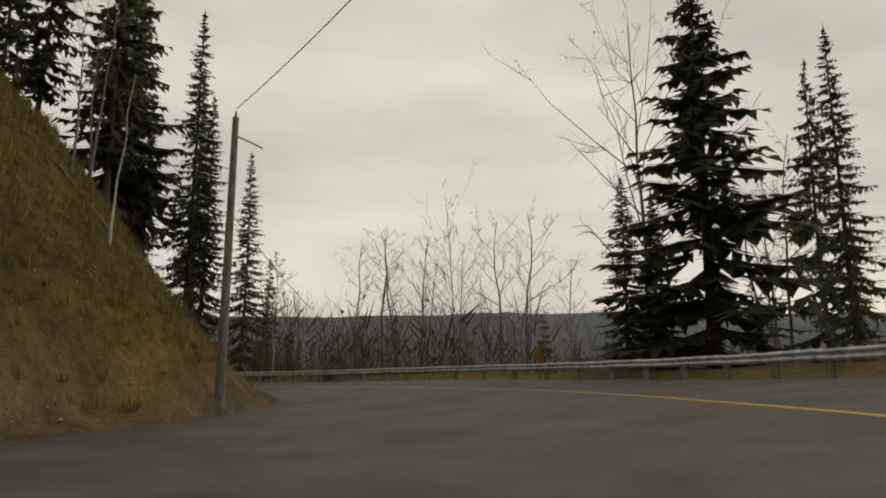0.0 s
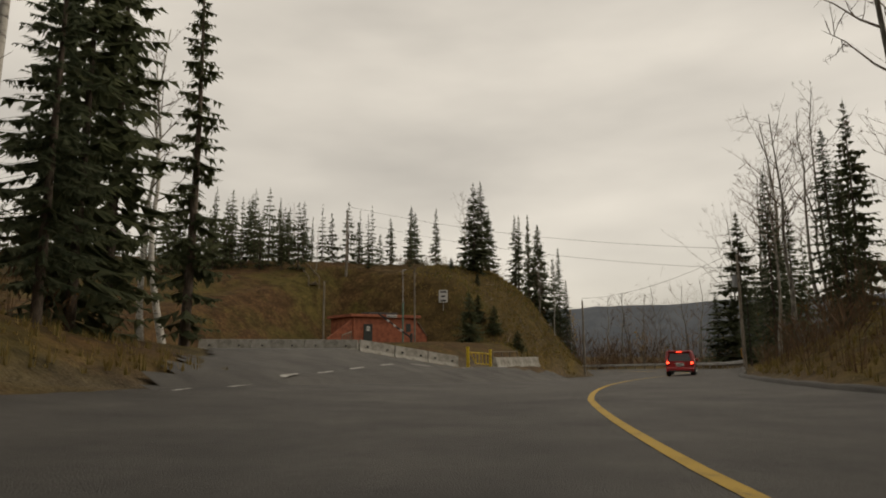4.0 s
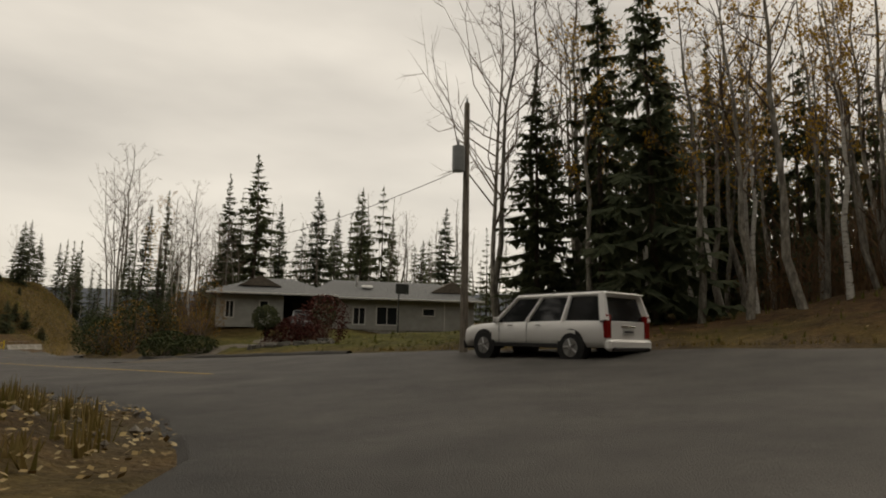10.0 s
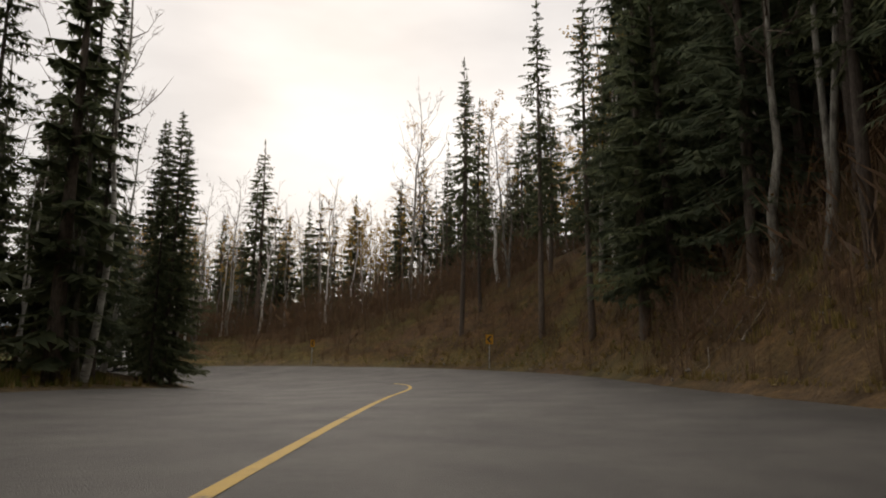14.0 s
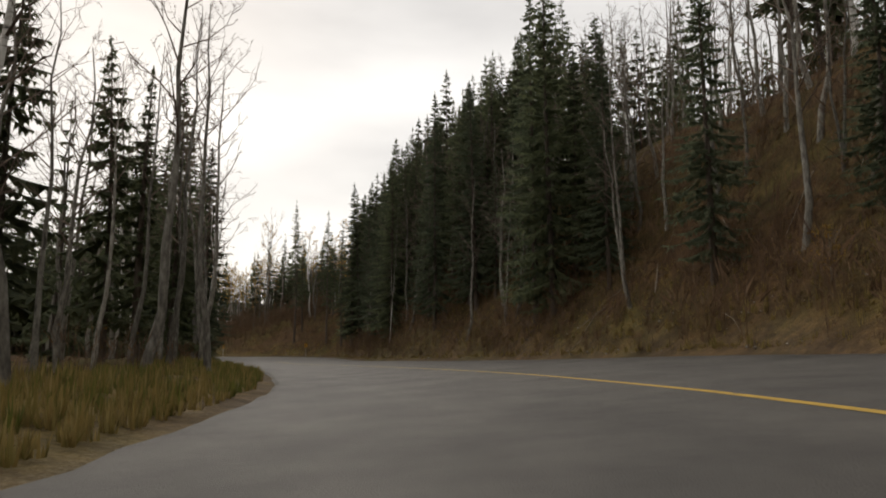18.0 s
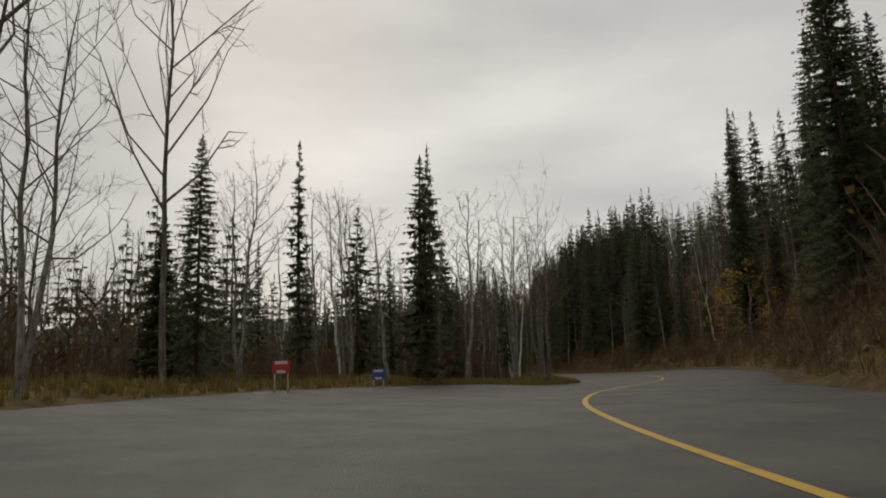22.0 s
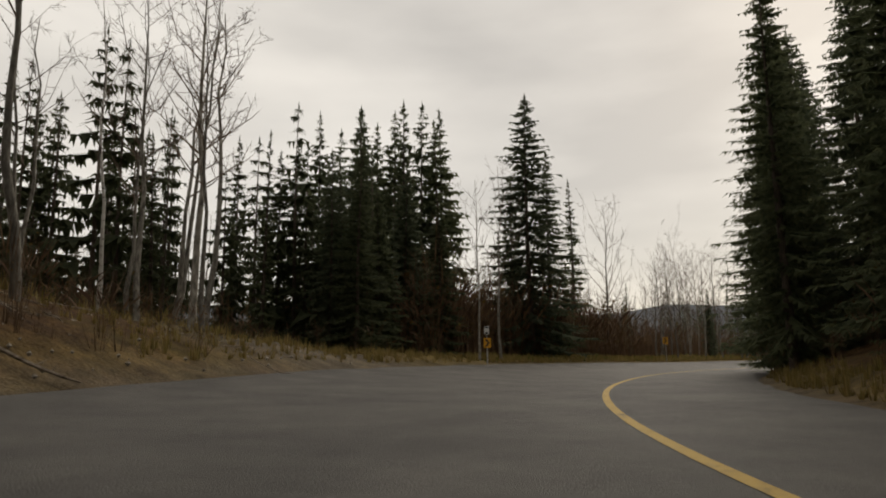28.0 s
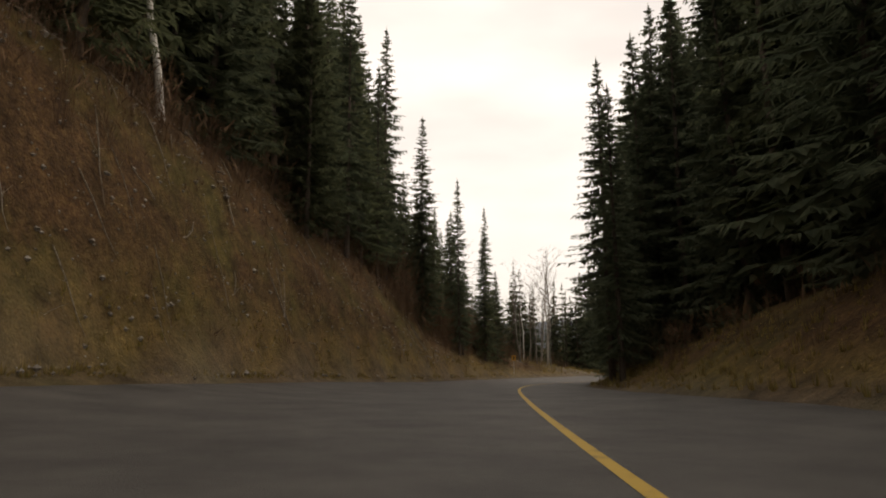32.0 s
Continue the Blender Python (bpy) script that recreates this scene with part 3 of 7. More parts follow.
NAMED_TREES += [
    ("spruce", 40.4, -44.4, 12.1, .7),
    ("narrow", 43.2, -49.0, 8.9, 1.1),
    ("spruce", 45.2, -51.5, 12.5, 1),
    ("aspen", 42.5, -44.8, 12.4, 1),
    ("aspen", 14.4, -55.7, 14.6, .9),
    ("aspen", 14.4, -53.7, 14.0, .9),
    ("golden", 17.5, -57.0, 10.1, .5),
    ("aspen", 18.8, -52.7, 11.8, .9),
    ("spruce", 15.8, -57.4, 9.7, .9),
    ("cottonwood", 39.1, -88.2, 16.6, .8),
    ("aspen", 41.3, -85.9, 19.4, 1),
    ("aspen", 43.6, -86.9, 19.6, 1),
    ("spruce", 42.6, -86.4, 12.3, .8),
    ("spruce", 45.5, -85.6, 13.1, .7),
    ("pine", 59.0, -99.4, 24.1, 1.1),
    ("golden", 55.1, -90.4, 19.8, .7),
    ("aspen", 55.5, -93.8, 18.7, .9),
    ("aspen", 56.1, -97.6, 18.9, .9),
]
NAMED_TREES += [
    ("birch", 56.6, -101.5, 18.3, .9),
    ("birch", 58.0, -109.3, 17.8, .9),
    ("golden", 49.5, -78.6, 20.9, .8),
    ("spruce", 52.9, -80.0, 17.6, .7),
    ("spruce", 55.3, -81.9, 17.9, .7),
    ("golden", 55.6, -117.8, 10.7, .5),
    ("aspen", 59.6, -119.1, 24.2, .9),
    ("golden", 65.9, -117.3, 23.7, .8),
    ("pine", 64.7, -123.5, 26.9, .8),
    ("pine", 46.3, -130.6, 19.0, .8),
    ("spruce", 18.8, -124.5, 12.2, .9),
    ("spruce", 17.8, -125.1, 12.7, .9),
    ("pine", 6.7, -129.0, 14.0, .9),
    ("spruce", 12.5, -126.8, 15.1, .8),
    ("spruce", 16.6, -125.4, 11.7, .6),
    ("birch", 12.3, -127.5, 16.5, .8),
    ("pine", 43.0, -130.0, 23.4, .8),
    ("pine", 36.5, -137.6, 24.2, .8),
]
NAMED_TREES += [
    ("pine", 30.7, -141.5, 21.7, .9),
    ("narrow", 10.6, -128.2, 19.3, 1.3),
    ("aspen", 11.9, -127.7, 17.8, .9),
    ("spruce", 0.3, -131.2, 17.0, .7),
    ("spruce", -3.2, -132.3, 17.2, .8),
    ("spruce", 24.4, -144.5, 26.7, .9),
    ("birch", -3.6, -154.1, 11.4, .6),
    ("narrow", -52.9, -150.5, 12.3, 1.4),
    ("aspen", -53.6, -153.7, 14.5, .9),
    ("aspen", -50.5, -150.7, 15.6, .8),
    ("aspen", -56.5, -152.2, 11.8, .8),
    ("aspen", -55.3, -150.3, 12.0, .8),
    ("aspen", -59.5, -151.1, 12.5, .8),
    ("spruce", -35.4, -167.8, 22.9, .9),
    ("spruce", -42.4, -171.1, 14.7, .9),
    ("spruce", -2.5, -154.1, 21.7, .9),
    ("spruce", -16.4, -160.1, 23.7, .8),
    ("spruce", -51.9, -173.2, 14.9, .9),
]
NAMED_TREES += [
    ("cottonwood", -77.3, -156.2, 15.7, 1),
    ("aspen", -85.8, -156.3, 11.7, .8),
    ("spruce", -37.4, -168.7, 25.1, .9),
    ("golden_sapling", -69.7, -175.8, 6.3, 1.7),
    ("golden_sapling", -80.3, -176.3, 7.0, 1.5),
    ("golden_sapling", -77.6, -176.5, 5.5, .9),
    ("golden_sapling", -58.7, -174.0, 1.5, 1.1),
    ("narrow", -107.2, -152.9, 15.1, 1.8),
    ("narrow", -107.0, -149.4, 8.6, 1.5),
    ("aspen", -95.5, -151.8, 16.3, 1.2),
    ("aspen", -86.9, -154.3, 15.8, 1.2),
    ("aspen", -84.6, -157.2, 15.3, 1.2),
    ("aspen", -108.3, -147.1, 13.1, .9),
    ("aspen", -114.1, -149.1, 10.6, .8),
    ("spruce", -63.1, -179.6, 24.5, .7),
    ("spruce", -63.9, -182.2, 20.4, .7),
    ("spruce", -72.7, -183.0, 17.0, .8),
    ("spruce", -77.6, -184.3, 16.2, .9),
]
NAMED_TREES += [
    ("fir", -124.2, -147.0, 10.6, .8),
    ("fir", -123.4, -144.7, 7.6, .9),
    ("narrow", -116.8, -147.8, 12.9, 1.2),
    ("cottonwood", -135.1, -151.0, 12.6, .9),
    ("aspen", -112.7, -147.1, 11.0, 1),
    ("aspen", -108.3, -147.0, 12.2, 1),
    ("aspen", -118.1, -145.4, 10.9, .9),
    ("cottonwood", -136.7, -151.4, 19.8, .75),
    ("aspen", -169.4, -160.5, 10.5, .9),
    ("aspen", -162.8, -156.3, 12.4, .9),
    ("aspen", -160.0, -156.2, 13.1, .9),
    ("spruce", -157.7, -155.6, 7.3, .6),
    ("aspen", -155.5, -155.2, 11.0, 1),
    ("aspen", -149.4, -153.3, 10.9, .9),
    ("aspen", -140.9, -151.6, 10.9, .9),
    ("spruce", -209.9, -164.0, 22.7, 1),
    ("spruce", -213.0, -163.4, 18.0, .9),
    ("spruce", -206.3, -162.9, 23.6, 1.15),
]
NAMED_TREES += [
    ("spruce", -203.8, -163.8, 24.6, .9),
    ("spruce", -201.5, -162.6, 24.2, 1.05),
    ("fir", -195.2, -168.3, 24.9, 1.25),
    ("narrow", -184.4, -160.2, 19.9, 1.2),
    ("aspen", -207.2, -179.8, 12.4, .7),
    ("aspen", -204.5, -179.0, 13.9, .7),
    ("cottonwood", -178.3, -158.8, 18.0, .8),
    ("aspen", -167.4, -155.6, 12.1, 1.2),
    ("aspen", -148.5, -153.4, 12.9, 1.2),
    ("fir", -189.5, -190.3, 18.9, .9),
    ("spruce", -194.9, -193.2, 17.3, .9),
    ("spruce", -198.2, -195.8, 15.1, .9),
    ("spruce", -190.5, -190.7, 21.2, .7),
    ("aspen", -227.9, -193.0, 12.7, .9),
    ("aspen", -225.6, -191.1, 12.9, .9),
    ("aspen", -230.9, -197.2, 9.7, .9),
    ("birch", -221.5, -221.3, 10.9, .9),
    ("spruce", -223.6, -224.2, 17.7, 1),
]
NAMED_TREES += [
    ("spruce", -236.3, -211.4, 18.9, .8),
    ("aspen", -230.8, -197.3, 14.8, .9),
    ("aspen", -225.9, -190.0, 16.2, .9),
    ("fir", -243.3, -226.0, 14.1, .8),
    ("spruce", -249.1, -230.9, 24.7, .8),
    ("spruce", -246.3, -228.5, 13.7, .7),
    ("fir", -224.8, -242.2, 21.4, .8),
    ("spruce", -230.1, -245.9, 22.8, .9),
    ("spruce", -230.5, -250.1, 18.8, .9),
    ("spruce", -243.2, -225.4, 21.7, .8),
    ("spruce", -239.6, -219.6, 19.6, .8),
    ("spruce", -236.5, -211.9, 15.4, .8),
    ("fir", -224.8, -242.4, 23.6, .8),
    ("fir", -223.9, -238.3, 21.0, .6),
    ("spruce", -234.8, -208.4, 11.6, .9),
    ("spruce", -239.2, -218.2, 10.2, .8),
    ("spruce", 13.2, -92.6, 12.9, .9),
    ("spruce", 8.3, -85.3, 14.1, .8),
]
NAMED_TREES += [
    ("birch", 19.3, -98.4, 8.9, .7),
    ("birch", 13.1, -91.7, 12.7, .7),
    ("birch", 9.4, -86.2, 12.2, .9),
    ("spruce", -5.2, -60.6, 12.4, .5),
    ("spruce", 5.7, -81.2, 13.9, .8),
    ("spruce", -4.3, -62.8, 16.8, .7),
    ("spruce", -222.4, -223.4, 26.4, 1.15),
    ("pine", -225.6, -230.6, 27.0, 1.4),
    ("spruce", -223.3, -236.8, 26.5, 1),
    ("fir", -221.0, -218.5, 24.4, .8),
    ("golden_sapling", -65.7, -177.7, 5.1, 1.3),
    ("golden_sapling", -67.7, -177.3, 4.6, 1.3),
    ("golden_sapling", -64.5, -177.5, 2.6, 1.1),
    ("golden", -78.2, -178.9, 5.5, .8),
    ("golden", -76.9, -178.9, 4.4, .7),
    ("golden_sapling", -74.7, -177.5, 2.3, 1.2),
    ("golden_sapling", -75.9, -177.6, 2.7, 1.2),
    ("cottonwood", -155.9, -149.1, 18.4, .8),
]
NAMED_TREES += [
    ("cottonwood", -153.2, -148.9, 15.9, .7),
    ("cottonwood", -163.2, -153.5, 14.6, .8),
    ("cottonwood", -165.3, -154.4, 13.9, .8),
    ("aspen", -145.4, -145.4, 16.9, 1),
    ("aspen", -142.7, -145.5, 16.8, 1),
    ("fir", -150.5, -148.8, 10.0, .6),
    ("cottonwood", -127.1, -147.7, 20.7, .6),
    ("narrow", -102.3, -150.4, 15.4, 1.2),
    ("spruce", -195.8, -193.6, 19.1, 1.3),
    ("spruce", -199.1, -195.9, 20.2, .9),
    ("spruce", -202.5, -198.1, 19.9, 1),
    ("fir", -193.0, -192.1, 15.7, 1.2),
    ("spruce", -214.4, -158.6, 20.6, .8),
    ("spruce", -213.0, -161.0, 23.0, .9),
    ("spruce", -210.5, -159.7, 22.2, .8),
    ("spruce", -209.3, -162.2, 23.7, .8),
    ("spruce", -206.5, -165.4, 23.3, 1),
    ("spruce", -203.2, -164.7, 22.5, .9),
]
NAMED_TREES += [
    ("spruce", -220.8, -165.5, 17.7, .8),
    ("aspen", -224.1, -177.2, 21.7, 1),
    ("aspen", -226.3, -183.1, 19.3, 1),
    ("birch", -229.3, -187.0, 13.5, .8),
    ("aspen", -228.2, -187.0, 12.8, .9),
    ("pine", -72.0, -178.4, 22.8, .8),
    ("pine", -75.7, -181.5, 15.8, .8),
    ("pine", -81.0, -182.7, 13.6, .8),
    ("spruce", -87.4, -181.4, 11.8, .7),
    ("spruce", -81.4, -152.9, 12.8, .6),
    ("spruce", -82.9, -148.2, 9.8, .6),
    ("cottonwood", -85.2, -154.2, 17.2, .6),
    ("cottonwood", -78.8, -156.4, 19.4, .6),
    ("aspen", -84.1, -150.9, 14.7, .9),
    ("aspen", 48.7, -77.1, 20.8, .9),
    ("golden", 51.9, -84.8, 15.2, .6),
    ("spruce", 56.7, -81.8, 16.5, .7),
    ("golden", 59.1, -87.9, 18.1, .7),
]
NAMED_TREES += [
    ("birch", 58.0, -95.7, 16.0, .8),
    ("pine", 62.5, -95.9, 23.1, 1),
    ("spruce", 75.0, -96.3, 18.3, .8),
    ("spruce", 75.5, -103.7, 18.5, .9),
    ("aspen", 67.8, -103.1, 17.3, .8),
    ("birch", 59.5, -107.9, 12.9, .6),
    ("golden", 62.7, -113.9, 9.9, .5),
    ("pine", 70.3, -116.0, 21.1, .8),
    ("pine", 68.3, -120.2, 20.4, .8),
    ("spruce", 75.3, -110.7, 18.5, .8),
    ("aspen", 39.2, -88.4, 17.7, 1),
    ("aspen", 43.0, -85.6, 17.0, .9),
    ("aspen", 45.7, -84.6, 19.8, .9),
    ("spruce", 49.2, -81.9, 15.6, .8),
    ("spruce", 52.2, -81.4, 18.0, .9),
    ("golden", 50.9, -90.2, 15.9, .8),
    ("golden", 50.7, -95.3, 13.2, .8),
    ("spruce", 54.6, -88.0, 12.6, .8),
]
NAMED_TREES += [
    ("spruce", -138.6, -175.2, 15.7, .7),
    ("spruce", -77.9, -176.6, 22.4, .7),
    ("spruce", -78.0, -176.6, 22.1, .7),
    ("spruce", -87.3, -146.7, 23.9, .7),
    ("aspen", -68.7, -147.0, 20.6, 1.2),
    ("aspen", -67.9, -151.4, 18.8, 1.2),
    ("aspen", -65.5, -154.6, 18.2, 1.2),
    ("spruce", -112.1, -174.2, 14.9, .9),
    ("spruce", -118.0, -173.2, 15.0, 1),
    ("spruce", -118.6, -173.0, 16.8, 1),
    ("spruce", -106.8, -175.2, 12.7, .8),
    ("spruce", -124.8, -176.5, 11.1, .8),
    ("spruce", -130.9, -176.4, 10.7, .9),
    ("spruce", -246.6, -229.3, 26.1, .9),
    ("spruce", -250.0, -234.8, 25.7, .9),
    ("spruce", -248.8, -238.5, 24.0, .9),
    ("spruce", -251.5, -242.3, 20.2, .9),
    ("spruce", -247.1, -231.7, 20.6, .9),
]
NAMED_TREES += [
    ("spruce", -247.7, -226.0, 21.2, .8),
    ("fir", -184.0, -188.2, 21.8, 1.1),
    ("fir", -186.8, -189.0, 23.4, 1.1),
    ("spruce", -191.3, -191.3, 20.0, 1.1),
    ("spruce", -193.1, -192.3, 19.9, 1.2),
    ("spruce", -196.6, -194.4, 17.9, 1.1),
    ("aspen", -48.2, -176.3, 9.0, 1),
    ("aspen", -55.1, -176.7, 8.4, 1),
    ("birch", -218.4, -215.5, 13.6, 1.1),
    ("birch", -217.7, -214.5, 11.8, 1),
    ("spruce", -192.1, -166.8, 20.0, 1.1),
    ("spruce", -194.4, -164.0, 18.1, 1.0),
    ("spruce", -207.2, -160.5, 23.2, 1.1),
    ("fir", -223.5, -236.7, 23.4, .9),
]

# from s, to s, from and to metres beside the road's centre, count, kinds, heights
STANDS = [
    (-70, -14, -50, -30, 22, {"spruce": 5, "narrow": 2, "aspen": 1}, (5, 9)),
    (-40, -14, -26, -20, 5, {"spruce": 3, "birch": 1}, (10, 14)),
    (-60, 0, 13, 50, 22, {"aspen": 5, "spruce": 1, "sapling": 3}, (7, 11)),
    (12, 58, 10, 28, 46, {"spruce": 3, "aspen": 4, "birch": 2, "narrow": 1}, (9, 14)),
    (55, 92, 13, 32, 22, {"spruce": 1, "aspen": 3, "young": 2, "golden_sapling": 0.6, "sapling": 3}, (7, 11)),
    (50, 112, -20, -9.5, 34, {"spruce": 2.5, "pine": 2.5, "birch": 3}, (16, 22)),
    (68, 104, -14, -10.4, 14, {"birch": 1}, (14, 18), 1.2, 0.11),
    (112, 150, -22, -11, 16, {"spruce": 3, "birch": 1}, (12, 17)),
    (97, 113, 14.5, 46, 66, {"golden": 5, "aspen": 2, "spruce": 2.4, "pine": 1.5, "birch": 1, "sapling": 2}, (13, 18)),
    (138, 160, 15, 32, 84, {"spruce": 3.5, "aspen": 2.5, "golden": 1.6, "pine": 4, "birch": 1.2, "narrow": 0.6}, (17, 24)),
    (112, 138, 27, 54, 100, {"golden": 6, "aspen": 2, "spruce": 2, "pine": 1.5, "birch": 1, "sapling": 2}, (14, 19)),
    (155, 200, 11, 24, 84, {"spruce": 2.5, "pine": 5, "aspen": 2, "narrow": 1}, (15, 21)),
    (142, 176, 11.5, 22, 34, {"spruce": 4, "fir": 1.5, "pine": 1.5}, (18, 24)),
    (200, 242, 9.2, 24, 78, {"spruce": 1, "pine": 1, "aspen": 5, "birch": 1}, (11, 16)),
    (165, 205, -18, -10, 46, {"spruce": 4, "pine": 2, "birch": 1, "aspen": 1.5}, (14, 20)),
    (205, 240, -18, -10, 18, {"spruce": 1, "birch": 1, "aspen": 5}, (13, 18)),
    (235, 300, 9, 25, 62, {"spruce": 2, "aspen": 5, "pine": 1.5, "birch": 1, "golden_sapling": 0.8}, (8, 13)),
    (232, 290, -34, -12, 32, {"aspen": 5, "spruce": 0.4, "birch": 1, "narrow": 0.4}, (12, 17)),
    (290, 375, -45, -15, 50, {"aspen": 6, "narrow": 1, "cottonwood": 1, "young": 2, "sapling": 3}, (10, 15)),
    (255, 302, 8.5, 20, 34, {"aspen": 3, "golden_sapling": 2.5, "spruce": 1.6, "young": 2.5}, (8, 13)),
    (300, 372, 9, 26, 52, {"spruce": 1.2, "aspen": 4, "sapling": 5}, (8, 12)),
    (372, 394, -30, -16, 16, {"fir": 2, "spruce": 4, "narrow": 1, "birch": 0.6}, (11, 15)),
    (378, 420, 8, 17, 30, {"spruce": 4, "fir": 2, "narrow": 1}, (16, 22)),
    (400, 426, -38, -21, 14, {"aspen": 4, "birch": 1, "pine": 1}, (10, 15)),
    (413, 430, -27, -14, 18, {"spruce": 5, "fir": 1, "birch": 1}, (12, 17)),
    (428, 452, -29, -18.5, 34, {"spruce": 4, "narrow": 1, "pine": 3}, (20, 27)),
    (448, 500, -28, -17.5, 60, {"spruce": 5, "fir": 2, "birch": 1}, (20, 26)),
    (418, 444, 8, 15, 34, {"spruce": 4, "fir": 3, "pine": 1, "birch": 0.5}, (24, 31)),
    (440, 486, 11.5, 19, 44, {"spruce": 4, "fir": 2, "pine": 2, "birch": 0.7}, (22, 29)),
    (141, 164, 15, 34, 44, {"pine": 3, "spruce": 3}, (17, 24)),
    (434, 450, -22, -14.5, 14, {"spruce": 4, "pine": 1}, (19, 26)),
]
# the same for the joined wood behind, with the share of conifers
BACK_WOODS = [
    (-75, -5, -90, -48, 80, 0.95, (6, 10)), (-70, 30, 40, 120, 60, 0.25, (6, 10)),
    (5, 60, 26, 60, 70, 0.5, (10, 15)), (50, 118, -40, -18, 80, 0.85, (16, 22)), (62, 100, 30, 75, 40, 0.3, (6, 10)),
    (118, 205, -40, -18, 70, 0.75, (12, 18)), (205, 240, -40, -18, 24, 0.4, (11, 16)), (134, 165, 28, 75, 150, 0.75, (16, 22)), (97, 112, 32, 85, 130, 0.55, (11, 16)), (108, 124, 50, 95, 140, 0.6, (12, 17)), (120, 132, 40, 80, 170, 0.6, (12, 17)),
    (155, 200, 20, 50, 80, 0.6, (14, 19)), (200, 240, 20, 55, 90, 0.5, (10, 14)), (235, 305, 20, 50, 125, 0.5, (8, 12)),
    (235, 300, -80, -30, 130, 0.45, (11, 16)), (295, 380, -110, -30, 300, 0.3, (10, 15)), (298, 380, 18, 50, 120, 0.75, (9, 14)),
    (372, 410, -60, -22, 90, 0.95, (12, 17)), (375, 425, 18, 60, 90, 0.9, (15, 21)), (400, 430, -70, -28, 50, 0.5, (9, 14)),
    (425, 495, -40, -18, 90, 0.9, (13, 19)), (412, 495, 13, 34, 110, 0.95, (15, 22)),
]
# from s, to s, out from the edge (minus: near-lane side), count, scale
BRUSH = [
    (-60, -10, -2.5, -26, 170, 0.4, 0.8), (-60, 8, 3, 40, 260, 0.7, 1.4), (8, 62, 1.2, 16, 520, 0.5, 1.3), (60, 95, 2.5, 16, 170, 0.7, 1.3),
    (45, 118, -3, -16, 260, 0.5, 1.1), (116, 165, 1.2, 30, 900, 0.5, 1.4), (150, 240, 0.6, 9, 1900, 0.4, 1.2), (150, 240, 8, 20, 360, 0.7, 1.6), (150, 235, -3, -10, 130, 0.4, 0.9),
    (235, 305, 0.4, 9, 1000, 0.4, 1.3), (235, 305, 8, 22, 800, 0.8, 1.8), (240, 295, -8, -30, 700, 0.9, 2.4), (295, 378, -6, -30, 1500, 1.3, 2.8), (298, 385, 0.7, 15, 1150, 0.8, 2.2), (345, 380, -5, -20, 600, 1.8, 3.4), (372, 400, -4, -14, 110, 0.5, 1.0),
    (385, 430, 2.5, 14, 170, 0.6, 1.2), (400, 430, -1.5, -16, 420, 0.3, 1.0), (410, 437, -2.5, -13, 620, 1.0, 2.1), (425, 498, -1.2, -12, 950, 0.2, 0.65), (430, 500, -3.8, -9, 700, 0.5, 1.4), (425, 490, 1.8, 12, 330, 0.4, 1.1), (438, 500, -5, -14, 420, 0.8, 1.8),
]
GRASS = [
    (-70, 0, -0.6, -18, 5200, 0.7, 1.4, M_GRASS, "dry tan grass on the cut bank"), (-70, 0, -2, -14, 1300, 0.6, 1.1, M_GREENGRASS, "dull green grass on the cut bank"),
    (8, 75, 0.8, 14, 2200, 0.7, 1.4, M_GRASS, "dry tan grass on the bank"), (45, 130, -0.7, -5, 1600, 0.6, 1.2, M_GRASS, "dry grass along the verge"),
    (75, 150, 0.8, 12, 1500, 0.4, 0.9, M_GREENGRASS, "green grass of the roadside lawn"), (100, 250, 0.05, 0.8, 3200, 0.3, 0.65, M_GRASS, "short straw-coloured grass along the edge of the asphalt"), (130, 245, 0.4, 4, 2800, 0.6, 1.2, M_GRASS, "dry tan grass along the verge"),
    (150, 240, -0.6, -5, 2200, 0.6, 1.2, M_GREENGRASS, "dull green grass along the verge"), (150, 250, -0.5, -5, 2200, 0.6, 1.2, M_GRASS, "dry grass along the verge"),
    (235, 380, -0.5, -6, 6500, 0.7, 1.4, M_GRASS, "straw-coloured grass along the verge"), (235, 380, -1.2, -6, 2600, 0.7, 1.2, M_GREENGRASS, "green grass along the verge"),
    (245, 400, 0.4, 2.6, 1800, 0.6, 1.2, M_GRASS, "dry grass at the foot of the hill"), (375, 405, -1, -8, 900, 0.8, 1.6, M_GRASS, "tall tan grass beside the pull-out"),
    (425, 500, -0.15, -1.1, 2200, 0.3, 0.6, M_GRASS, "short straw-coloured grass along the edge of the asphalt"), (395, 500, 0.5, 6, 2200, 0.6, 1.2, M_GRASS, "dry grass along the verge"), (415, 500, -0.4, -2, 1100, 0.5, 1.0, M_GRASS, "dry grass on the steep bank"),
]
LITTER = [
    (70, 128, -0.1, -6, 7500), (150, 235, 0.3, 8, 700), (-40, 0, -0.4, -8, 400), (235, 300, 0.4, 4, 300), (425, 500, -0.4, -14, 7000),
    (430, 500, 0.4, 6, 500), (85, 135, 0.5, 12, 700), (12, 60, 0.5, 8, 300),
]
